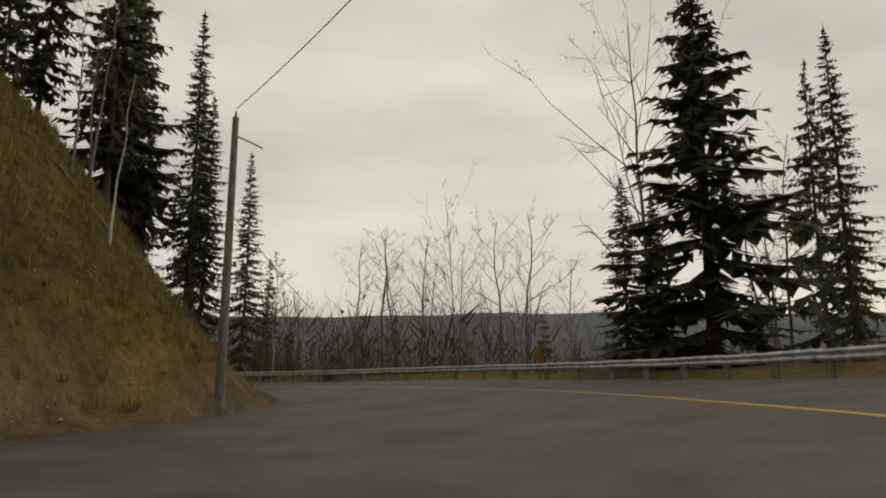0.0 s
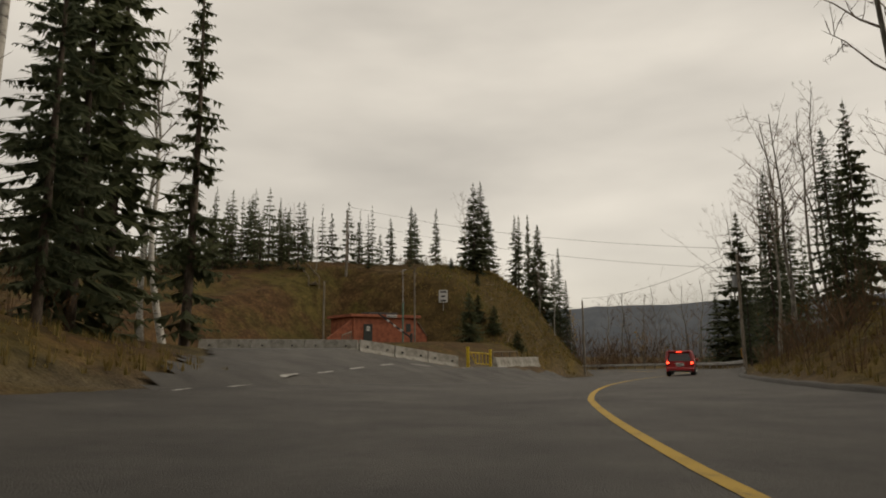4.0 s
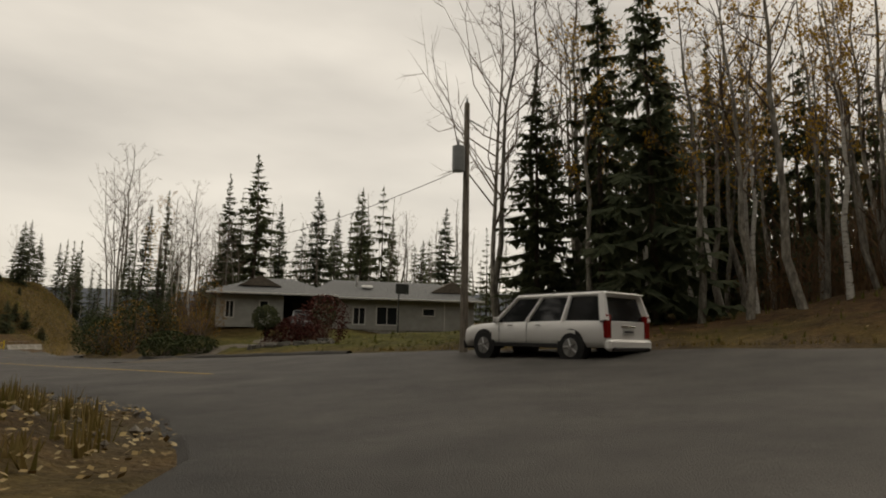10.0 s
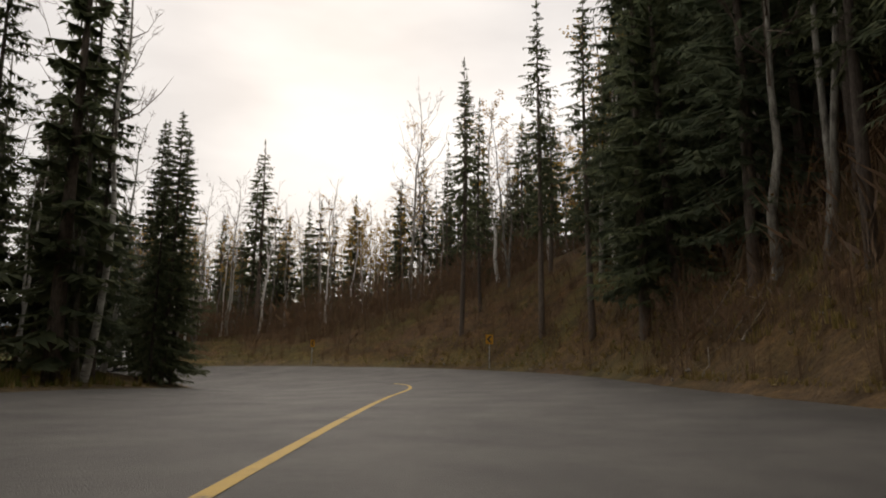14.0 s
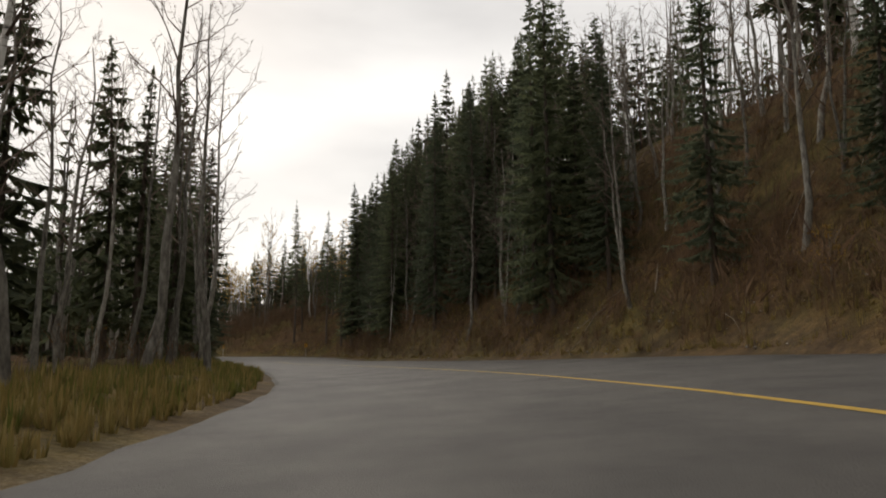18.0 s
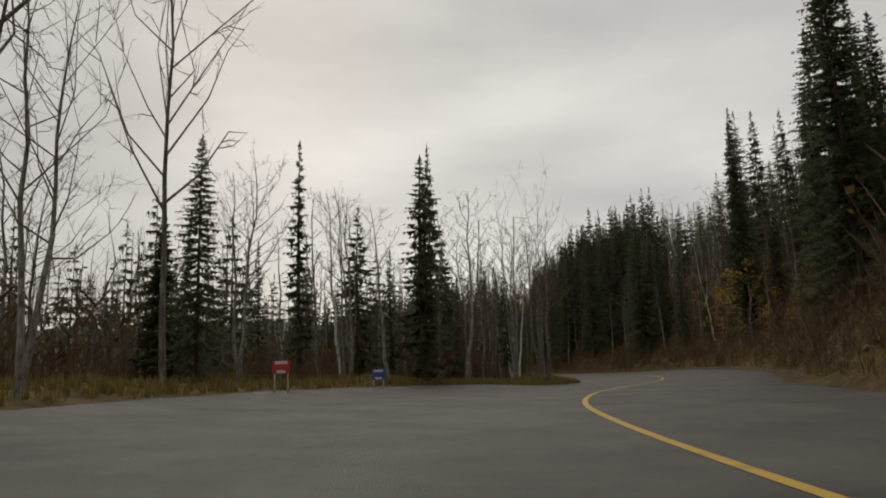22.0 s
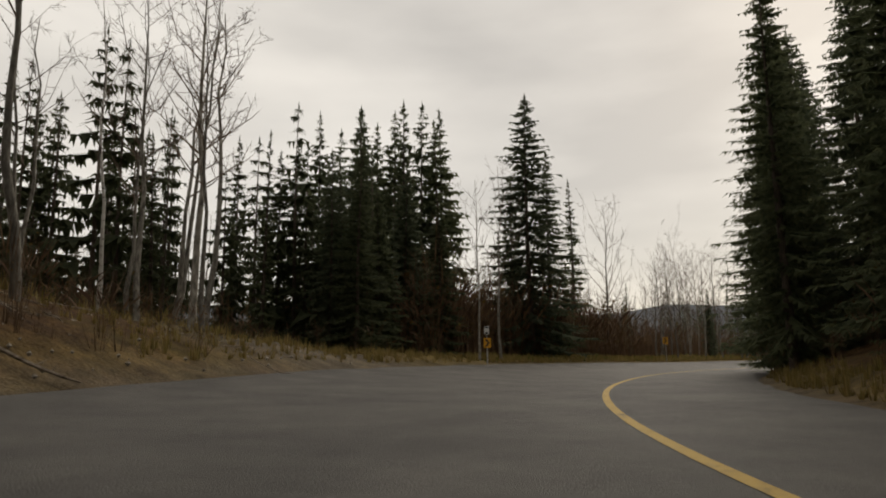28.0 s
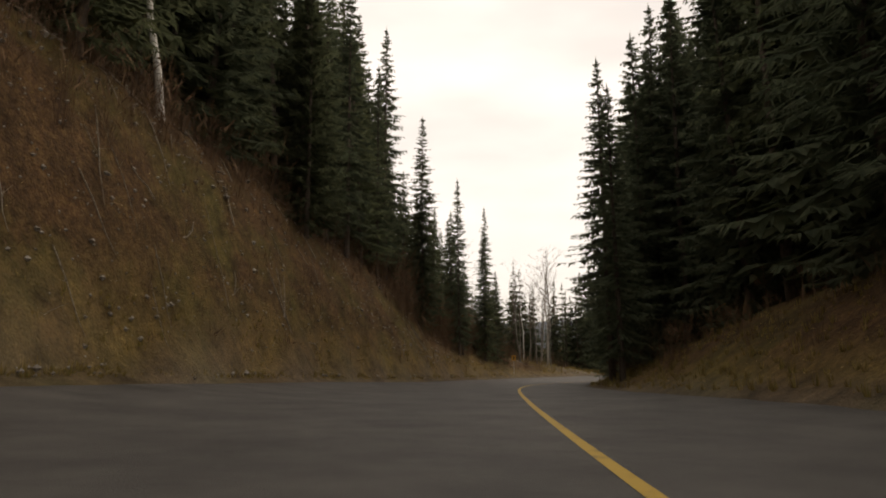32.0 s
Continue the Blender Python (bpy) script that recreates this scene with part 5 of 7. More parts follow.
# trees set back from the road, joined by kind
DETAILED = {kind: [[arrays(m) for m in form] for form in FORMS[kind]] for kind in ("spruce", "aspen")}
for kind in DETAILED:
    trunks, crowns = [], []
    for k, x, y, h in set_back:
        if k != kind:
            continue
        pool = DETAILED[kind] if lie(x, y)[1][0] < 14 else BACK[kind]
        form = pool[int(rng.integers(len(pool)))]
        sc, a = h / NATIVE[kind], rng.random() * 6.283
        turn = np.array([[math.cos(a), -math.sin(a), 0], [math.sin(a), math.cos(a), 0], [0, 0, 1]]) * np.array([sc**0.92, sc**0.92, sc])[None]
        foot = (x, y, height(x, y) - 0.12)
        trunks.append((form[0][0] @ turn.T + foot, form[0][1]))
        crowns.append((form[1][0] @ turn.T + foot, form[1][1]))
    root = tagged(new("woodland"), "dark spruces farther up the slope" if kind == "spruce" else "leafless grey aspens farther up the slope", "woodland", kind="stuff")
    tagged(joined("trunk", trunks, M_BARK if kind == "spruce" else M_GREYBARK, root), kind="stuff")
    tagged(joined("crown", crowns, M_NEEDLE if kind == "spruce" else M_TWIG, root), kind="stuff")

for args in BACK_WOODS:
    back_wood("woodland", "dense dark mixed wood behind the roadside trees", *args)


# ---- brush, grass and fallen leaves ----
def shrub_form(stems, tall, wide, leafy):
    """A leafless many-stemmed bush: slivers for stems and twigs, and a few curled leaves."""
    b, l = Soup(), Soup()
    for k in range(stems):
        a, r = rng.random() * 6.283, wide * rng.random()**0.6
        foot, tip = V(0.15 * math.cos(a), 0.15 * math.sin(a), 0), V(r * math.cos(a), r * math.sin(a), tall * rng.uniform(0.55, 1.05))
        knee = foot * 0.45 + tip * 0.55 + V(0, 0, 0.12 * tall) + rng.normal(0, 0.07, 3)
        sd = V(-math.sin(a), math.cos(a), 0) * 0.010
        b.tri(foot - sd, foot + sd, knee)
        b.tri(knee - sd * 0.8, knee * 0.9 + foot * 0.1 + sd, tip)
        for t in range(3):
            q = knee + (tip - knee) * rng.uniform(-0.5, 0.9)
            e = rng.normal(0, 1, 3) * V(1, 1, 0.5) + V(0, 0, 0.7)
            e *= tall * rng.uniform(0.1, 0.28) / np.linalg.norm(e)
            b.tri(q - sd * 0.5, q + sd * 0.5, q + e)
            if rng.random() < leafy:
                u, w = rng.normal(0, 0.026, 3), rng.normal(0, 0.026, 3)
                l.quad(q + e - u, q + e - w, q + e + u, q + e + w)
    return (np.array(b.v), b.f), (np.array(l.v), l.f) if l.f else None


SHRUBS = [shrub_form(13, 1.7, 0.9, 0.25), shrub_form(11, 2.4, 0.9, 0.12), shrub_form(15, 1.1, 0.8, 0.4), shrub_form(12, 3.0, 1.2, 0.1)]


def scatter(forms, spots, low, high):
    """Place forms at spots, turned and scaled at random; returns their two sets of pieces."""
    z, out = lie(spots[:, 0], spots[:, 1])
    first, second = [], []
    for (x, y), zz, o in zip(spots, z, out):
        if o < 0.5:
            continue
        a, sc = rng.random() * 6.283, rng.uniform(low, high)
        turn = np.array([[math.cos(a), -math.sin(a), 0], [math.sin(a), math.cos(a), 0], [0, 0, 1]]) * sc
        form = forms[int(rng.integers(len(forms)))]
        first.append((form[0][0] @ turn.T + (x, y, zz - 0.05), form[0][1]))
        if form[1] is not None:
            second.append((form[1][0] @ turn.T + (x, y, zz - 0.05), form[1][1]))
    return first, second


def band(s0, s1, lat0, lat1, count):
    """Random spots that lie between two distances out from the road's edge, on the side that the sign tells."""
    s = rng.uniform(s0, s1, count)
    u = rng.uniform(abs(lat0), abs(lat1), count)
    sign = -1 if lat0 < 0 else 1
    edge = side(s, 1) if sign < 0 else side(s, 4)
    return np.array([along(a, sign * (e + b)) for a, e, b in zip(s, edge, u)])


def keep(spots, test):
    return np.array([p for p in spots if not test(*p)])


for s0, s1, d0, d1, count, low, high in BRUSH:
    a, b = scatter(SHRUBS, keep(band(s0, s1, d0, d1, count), clearing), low, high)
    root = tagged(new("brush"), "brown leafless brush and red-brown twigs on the bank", "brush", kind="stuff")
    tagged(joined("stem", a, M_BRUSH, root), kind="stuff")
    if b:
        tagged(joined("leaf", b, M_OLEAF, root), kind="stuff")


for x0, x1, y0, y1, count, low, high in THICKETS:
    spots = np.column_stack([rng.uniform(x0, x1, count), rng.uniform(y0, y1, count)])
    a, b = scatter(SHRUBS, keep(spots, lambda x, y: clearing(x, y) or track(x, y)), low, high)
    root = tagged(new("brush"), "dark leafless undergrowth beneath the trees", "brush", kind="stuff")
    tagged(joined("stem", a, M_BRUSH, root), kind="stuff")
    tagged(joined("leaf", b, M_OLEAF, root), kind="stuff")


def tuft(blades, tall):
    b = Soup()
    for k in range(blades):
        a, r = rng.random() * 6.283, rng.uniform(0.05, 0.22)
        f = V(0.06 * math.cos(a), 0.06 * math.sin(a), 0)
        sd = V(-math.sin(a), math.cos(a), 0) * 0.022
        b.tri(f - sd, f + sd, V(r * math.cos(a), r * math.sin(a), tall * rng.uniform(0.5, 1)))
    return (np.array(b.v), b.f), None


TUFTS = [tuft(8, 0.32), tuft(7, 0.22), tuft(9, 0.45)]
for s0, s1, d0, d1, count, low, high, mt, words in GRASS:
    a, _ = scatter(TUFTS, keep(band(s0, s1, d0, d1, count), driveway), low, high)
    tagged(joined("grass", a, mt), words, "grass", kind="stuff")

leaf_pieces = []
for s0, s1, d0, d1, count in LITTER:
    spots = keep(band(s0, s1, d0, d1, count), driveway)
    z, out = lie(spots[:, 0], spots[:, 1])
    for (x, y), zz, o in zip(spots, z, out):
        if o > 0.1:
            a, r = rng.random() * 6.283, rng.uniform(0.02, 0.05)
            u, w = V(math.cos(a), math.sin(a), rng.normal(0, 0.3)) * r, V(-math.sin(a), math.cos(a), rng.normal(0, 0.3)) * r * 0.7
            p = V(x, y, zz + 0.05 + abs(u[2]))
            leaf_pieces.append((np.array([p - u, p - w, p + u, p + w]), [(0, 1, 2, 3)]))
tagged(joined("leaf_litter", leaf_pieces, M_LITTER), "pale yellow fallen leaves on the verge", "leaves", kind="stuff")

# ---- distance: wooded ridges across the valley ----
# distance haze is mixed into the far ridge's blue-grey base colour
M_RIDGE_HAZE = mat("far_ridge", [(0.058, 0.068, 0.082), (0.085, 0.095, 0.110)], 0.02, 0.95, 0, vary=0)
M_RIDGE_NEAR = mat("near_ridge", [(0.022, 0.028, 0.022), (0.045, 0.045, 0.034)], 0.05, 0.95, 0, vary=0)


def ridge(name, radius, base, tops, material, a0=0, a1=360, seed=0, label=""):
    """A rounded wooded ridge along an arc round the hillside, with thickness and a broken skyline."""
    verts, faces = [], []
    n = 220
    for i in range(n + 1):
        a = radians(a0 + (a1 - a0) * i / n)
        h = tops * (0.72 + 0.30 * noise.noise((a * 2.2, seed, 0)) + 0.16 * noise.noise((a * 7, seed, 4)) + 0.035 * noise.noise((a * 60, seed, 2)))
        for r, z in ((radius, base), (radius * 1.12, base + 0.5 * (h - base)), (radius * 1.3, h), (radius * 1.6, base)):
            verts.append((-60 + r * math.sin(a), -100 + r * math.cos(a), z))
        if i:
            for k in range(3):
                v = i * 4 + k
                faces.append((v - 4, v - 3, v + 1, v))
    ob = mesh_object(name, verts, faces, material, smooth=True)
    return tagged(ob, label, "hill", kind="structure")


ridge("backdrop", 1500, -140, 175, M_RIDGE_HAZE, -120, 130, 3, "wooded ridge across the valley, painted blue-grey for haze")

# ---- things: shared builders ----
def part(name, bm, material, parent=None, label="", matrix=None):
    """Link a bmesh as one mesh object under a thing or under a part."""
    me = bpy.data.meshes.new(name)
    bm.to_mesh(me)
    bm.free()
    for m_ in material if isinstance(material, (list, tuple)) else [material]:
        me.materials.append(m_)
    ob = new(name, me)
    if parent:
        ob.parent = parent
    if matrix is not None:
        ob.matrix_basis = matrix
    if label:
        tagged(ob, label)
    return ob


def thing(name, x, y, z, turn, label, category, group=""):
    root = new(name)
    root.empty_display_size = 0.3
    root.matrix_basis = pose(x, y, z, 0, 0, turn)
    return tagged(root, label, category, group)


def box(size, at=(0, 0, 0), bevel=0.0, rot=None, bm=None):
    """A box by size and centre, with its edges eased."""
    bm = bm or bmesh.new()
    made = bmesh.ops.create_cube(bm, size=1)
    m = Matrix.Translation(at) @ (rot or Matrix()) @ Matrix.Diagonal((*size, 1))
    bmesh.ops.transform(bm, matrix=m, verts=made["verts"])
    if bevel:
        edges = list({e for v in made["verts"] for e in v.link_edges})
        bmesh.ops.bevel(bm, geom=edges, offset=bevel, segments=1, affect="EDGES")
    return bm


def rod(a, b, r0, r1=None, sides=10, bm=None):
    """A round bar from a to b."""
    bm = bm or bmesh.new()
    a, b = Vector(a), Vector(b)
    d = b - a
    m = Matrix.Translation((a + b) / 2) @ d.to_track_quat("Z", "Y").to_matrix().to_4x4()
    bmesh.ops.create_cone(bm, cap_ends=True, segments=sides, radius1=r0, radius2=r1 if r1 is not None else r0, depth=d.length, matrix=m)
    return bm


def prism(outline, y0, y1, bm=None):
    """An outline in x and z drawn out along y."""
    bm = bm or bmesh.new()
    a = [bm.verts.new((x, y0, z)) for x, z in outline]
    b = [bm.verts.new((x, y1, z)) for x, z in outline]
    n = len(outline)
    bm.faces.new(a)
    bm.faces.new(b[::-1])
    for i in range(n):
        bm.faces.new((a[i], b[i], b[(i + 1) % n], a[(i + 1) % n]))
    bmesh.ops.recalc_face_normals(bm, faces=bm.faces)
    return bm


def plain(name, color, rough=0.5, metal=0.0, emit=0.0, spec=0.4):
    m = mat(name, [tuple(c * 0.82 for c in color), color], 5.0, rough, 0.05, 30, metal=metal, spec=spec)
    if emit:
        b = m.node_tree.nodes["Principled BSDF"]
        b.inputs["Emission Color"].default_value = (*color, 1)
        b.inputs["Emission Strength"].default_value = emit
    return m


M_CONCRETE = mat("weathered_concrete", [(0.16, 0.15, 0.13), (0.30, 0.285, 0.25), (0.38, 0.365, 0.33)], 2.5, 0.9, 0.4, 40, 8)
M_GATE = mat("yellow_gate_paint", [(0.30, 0.20, 0.02), (0.52, 0.37, 0.02), (0.58, 0.42, 0.03)], 5, 0.5, 0.1, 40)
M_BRICKRED = mat("brick_red_paint", [(0.16, 0.05, 0.03), (0.27, 0.085, 0.045), (0.32, 0.11, 0.06)], 2, 0.8, 0.3, 30)
M_DOOR_RECESS = plain("dark_door_paint", (0.018, 0.024, 0.022), 0.5)
M_SIGNWHITE = plain("white_sign_sheet", (0.55, 0.55, 0.53), 0.45)
M_SIGNINK = plain("dark_sign_ink", (0.03, 0.03, 0.03), 0.6)
M_SIGNYELLOW = plain("yellow_sign_sheet", (0.56, 0.27, 0.015), 0.45)
M_SIGNRED = plain("red_sign_sheet", (0.45, 0.035, 0.03), 0.5)
M_SIGNBLUE = plain("blue_sign_sheet", (0.05, 0.09, 0.32), 0.5)
M_STEEL = mat("galvanised_steel", [(0.22, 0.22, 0.215), (0.40, 0.40, 0.39), (0.5, 0.5, 0.49)], 3, 0.5, 0.1, 40, metal=0.55)
M_POLE = mat("weathered_pole_wood", [(0.09, 0.075, 0.06), (0.18, 0.155, 0.125), (0.25, 0.22, 0.18)], 3, 0.9, 0.5, 14, stretch=(4, 4, 0.6))
M_PLANK = mat("grey_timber", [(0.10, 0.08, 0.06), (0.20, 0.165, 0.125)], 4, 0.9, 0.4, 20, stretch=(1, 1, 4))
M_WIRE = plain("black_cable", (0.02, 0.02, 0.02), 0.6)
M_TRANSFORMER = plain("grey_transformer_paint", (0.24, 0.25, 0.25), 0.5)
M_MAST = plain("green_mast_paint", (0.10, 0.19, 0.15), 0.5)
M_HEDGE = island_mat("hedge_leaves", [(0.03, 0.042, 0.018), (0.05, 0.065, 0.024), (0.07, 0.08, 0.03)])
M_REDLEAF = island_mat("dark_red_leaves", [(0.07, 0.02, 0.017), (0.11, 0.03, 0.022), (0.055, 0.022, 0.018)])
M_OCHRE = island_mat("ochre_leaves", [(0.30, 0.14, 0.02), (0.22, 0.12, 0.03), (0.36, 0.20, 0.03), (0.14, 0.10, 0.03)])
M_STONE = mat("garden_stone", [(0.09, 0.085, 0.075), (0.19, 0.18, 0.16)], 6, 0.9, 0.6, 20)



# ---- where the built things stand ----
BARRIERS = [((-8.0, -24.7), (-11.9, -30.3)), ((-11.8, -30.4), (-20.4, -33.2)), ((-6.3, -22.2), (-5.8, -11.9))]
GATE = ((-7.3, -24.6), (-6.4, -22.8))
HAND_RAILS = [((-6.9, -20.5), (-7.3, -12.3), 4), ((-16.1, -24.6), (-20.5, -15.3), 5)]
PUMP_HOUSE = ((-24.7, -7.3), (-20.6, -1.3))
BOOM = (-19.3, -5.7, 8.0)
MAST_AT = (-20.8, -4.3)
POSTS = [(-19.2, -5.1, 7.6), (-26.5, -9.8, 6.2)]
SIGNS = [
    ("notice_sign", -19.8, 4.4, 6.0, 1.0, 1.0, 1.4, M_SIGNWHITE, "white notice board on a post on the bank"),
    ("yard_sign", -125.9, -151.7, -73.0, 0.7, 0.62, 0.46, M_SIGNRED, "small red lawn sign on wire legs in the verge", 2, M_SIGNWHITE, 2),
    ("yard_sign", -117.5, -152.3, -82.0, 0.45, 0.62, 0.5, M_SIGNBLUE, "small blue lawn sign on wire legs in the verge", 2, M_SIGNWHITE, 2),
    ("road_plate", -208.1, -182.3, -34.0, 1.75, 0.3, 0.5, M_SIGNWHITE, "small white plate above a curve warning sign", 2),
]
CHEVRONS = [(36.2, -134.1, -64.0, 1.65, 0.5, 0.62, 1), (43.0, -116.6, -20.0, 1.5, 0.42, 0.6, 1), (-208.3, -182.7, -34.0, 1.05, 0.45, 0.6, -1), (-175.5, -164.7, -65.0, 1.9, 0.55, 0.75, -1), (-232.7, -207.4, -12.0, 1.7, 0.5, 0.65, -1)]
CHEVRONS += [(*[float(v) for v in along(-3.5, 6.0)], 0, 1.0, 0.3, 0.85, 1, 5), (*[float(v) for v in along(-30, 5.8)], 20, 0.9, 0.3, 0.8, 1, 5)]
GUARDRAIL = (-66, 0)
POLES = [(-6.8, 20.0, 9.2, 20), (9.7, -4.0, 9.3, -30, True), (-10.6, 84.3, 9.0, 0), (35.9, -94.2, 9.4, 10, True), (17.3, -52.7, 8.5, 0), (-33.0, 6.0, 8.0, 0)]
CABLES = [(0, 1, 0.3, 0.3, 0.9), (0, 2, -3.2, 0.3, 1.2), (1, 5, 0.5, 0.5, 1.0), (1, 5, -1.2, -1.2, 1.0), (3, 4, -2.5, -0.3, 1.6)]
HOUSE_FRONT = ((24.2, -66.0), (44.3, -65.7))
RED_CAR = (4.9, -13.0)
WHITE_SUV = (37.4, -98.5)
STAIRS = ((-33.9, 0.2), (-41.4, 7.2))
BUSHES = [('hedge', 22.4, -76.4, 1.2, 1.15), ('hedge', 24.5, -78.1, 1.2, 1.1), ('hedge', 22.4, -73.7, 1.3, 1.2), ('red', 30.4, -76.7, 1.6, 1.9), ('red', 31.6, -77.7, 1.5, 2.9), ('red', 29.3, -76.7, 1.2, 1.5), ('ochre', 19.1, -69.0, 1.6, 3.6), ('ochre', 16.9, -60.2, 1.5, 2.4), ('hedge', 14.0, -56.8, 2.0, 2.8), ('hedge', 16.1, -62.5, 2.2, 3.4), ('hedge', 17.1, -66.4, 1.8, 2.6), ('ochre', 16.6, -65.5, 1.2, 2.6), ('hedge', 14.2, -59.1, 2.0, 3.0), ('hedge', 19.8, -66.4, 1.8, 3.2), ('hedge', 18.4, -60.5, 2.4, 5.6), ('ochre', 22.3, -66.2, 1.6, 3.4), ('ochre', 23.6, -69.2, 1.9, 4.2)]
PLANTER = (29.8, -79.6)
HOOP = (37.4, -69.5)
TOPIARY = [(28.2, -76.9), (31.7, -74.9)]

# ---- the pump house yard below the bank ----
def jersey_barrier(x, y, turn, length, z=None):
    """A precast concrete road barrier with its flared foot and lifting eyes."""
    root = thing("concrete_barrier", x, y, (height(x, y) if z is None else z) - 0.06, turn, "weathered grey concrete road barrier along the yard edge", "barrier", "yard barriers")
    prof = [(-0.30, 0), (0.30, 0), (0.30, 0.09), (0.16, 0.33), (0.09, 0.80), (-0.09, 0.80), (-0.16, 0.33), (-0.30, 0.09)]
    bm = prism(prof, -length / 2 + 0.02, length / 2 - 0.02)
    bmesh.ops.bevel(bm, geom=list(bm.edges), offset=0.012, segments=1, affect="EDGES")
    part("body", bm, M_CONCRETE, root)
    for k in (-0.28, 0.28):
        part("lifting_eye", box((0.24, 0.10, 0.09), (0.10, k * length, 0.46), 0.01), M_SIGNINK, root, "dark recessed lifting eye")
    return root


def run_of_barriers(a, b, length):
    a, b = Vector(a), Vector(b)
    n = max(1, round((b - a).length / length))
    turn = math.degrees(math.atan2((b - a).y, (b - a).x)) - 90
    za, zb = height(a.x, a.y), height(b.x, b.y)
    for k in range(n):
        u = (k + 0.5) / n
        p = a.lerp(b, u)
        unit = jersey_barrier(p.x, p.y, turn + 180, (b - a).length / n, za + (zb - za) * u - 0.1)
        unit.matrix_basis = unit.matrix_basis @ Matrix.Rotation(math.atan2(za - zb, (b - a).length), 4, "X")


for a, b in BARRIERS:
    run_of_barriers(a, b, 2.7)


def yard_gate(a, b):
    """Swing gate of yellow pipe between two stout posts, with a sloping brace."""
    (ax, ay), (bx, by) = a, b
    L, turn = math.hypot(bx - ax, by - ay), math.degrees(math.atan2(by - ay, bx - ax))
    z = max(height(ax, ay), height(bx, by))
    root = thing("yard_gate", ax, ay, z, turn, "closed yellow steel pipe gate across the yard entrance", "gate")
    part("post", rod((0, 0, -0.5), (0, 0, 1.32), 0.10, sides=14), M_GATE, root)
    part("post", rod((L, 0, -0.5), (L, 0, 1.15), 0.09, sides=14), M_GATE, root)
    part("top_rail", rod((0.1, 0, 0.98), (L - 0.08, 0, 0.86), 0.038), M_GATE, root)
    part("bottom_rail", rod((L * 0.33, 0, 0.28), (L - 0.08, 0, 0.20), 0.03), M_GATE, root)
    part("brace", rod((0.25, 0, 0.93), (L * 0.33, 0, 0.28), 0.026), M_GATE, root)
    for k in range(4):
        u = L * (0.34 + 0.155 * k)
        part("picket", rod((u, 0, 0.27 - 0.02 * k), (u, 0, 0.96 - 0.03 * k), 0.026), M_GATE, root)
    return root


yard_gate(*GATE)


def hand_rail(a, b, posts):
    (ax, ay), (bx, by) = a, b
    L, turn = math.hypot(bx - ax, by - ay), math.degrees(math.atan2(by - ay, bx - ax))
    z0, z1 = height(ax, ay), height(bx, by)
    root = thing("hand_rail", ax, ay, z0, turn, "pale timber hand rail behind the concrete barrier", "railing")
    part("rail", rod((0, 0, 0.98), (L, 0, 0.98 + z1 - z0), 0.04, sides=8), M_PLANK, root)
    for k in range(posts):
        u = k / (posts - 1)
        part("post", box((0.08, 0.08, 1.3), (L * u, 0, 0.35 + (z1 - z0) * u), 0.008), M_PLANK, root)


for args in HAND_RAILS:
    hand_rail(*args)


def pump_house(a, b):
    """Low brick-red building cut into the bank: flat slab roof, dark door, louvre, wing walls and a roof vent."""
    (ax, ay), (bx, by) = a, b
    L, turn = math.hypot(bx - ax, by - ay), math.degrees(math.atan2(by - ay, bx - ax))
    z = min(height(ax, ay), height(bx, by)) - 0.15
    root = thing("pump_house", ax, ay, z, turn, "low brick-red pump house with a flat roof on the bank", "building")
    H_ = 2.75
    part("wall", box((L, 5, H_), (L / 2, 2.5, H_ / 2), 0.02), M_BRICKRED, root)
    part("roof", box((L + 0.7, 5.6, 0.28), (L / 2, 2.5, H_ + 0.14), 0.02), M_BRICKRED, root, "thick flat red roof slab")
    part("roof_vent", box((3.4, 1.6, 0.30), (L * 0.55, 2.0, H_ + 0.43), 0.03), M_SIGNINK, root, "dark low roof vent")
    door = part("door", box((0.95, 0.08, 2.05), (L * 0.22, -0.03, 1.05), 0.01), M_DOOR_RECESS, root, "dark green steel door")
    part("notice", box((0.36, 0.012, 0.42), (L * 0.22, -0.078, 1.62)), M_SIGNWHITE, door, "small white notice")
    for k in range(3):
        part("text_bar", box((0.26, 0.006, 0.035), (L * 0.22, -0.088, 1.73 - 0.1 * k)), M_SIGNINK, door)
    plate = part("name_board", box((1.15, 0.04, 0.26), (L * 0.56, -0.36, H_ + 0.13), 0.005), M_SIGNWHITE, root, "white board with worn lettering")
    for k, w in enumerate((0.28, 0.2, 0.34)):
        part("text_bar", box((w, 0.008, 0.1), (L * 0.56 - 0.36 + 0.34 * k, -0.385, H_ + 0.13)), M_SIGNINK, plate)
    part("louvre", box((0.55, 0.06, 0.8), (L * 0.86, -0.03, 1.75), 0.01), M_DOOR_RECESS, root, "dark wall louvre")
    for sx, far in ((-1, -2.6), (1, L + 1.3)):
        x0 = 0.0 if sx < 0 else L
        bm = bmesh.new()
        out = [(x0, 0), (far, 0), (far, 0.7 if sx < 0 else 1.0), (x0, H_ - 0.2)]
        prism(out, 0.1, 0.35, bm)
        part("wing_wall", bm, M_BRICKRED, root)
    part("coping", box((1.9, 0.4, 0.1), (L + 0.68, 0.2, 1.72), 0.01, Matrix.Rotation(radians(51), 4, "Y")), M_PLANK, root, "pale coping on the sloping wing wall")
    return root


pump_house(*PUMP_HOUSE)


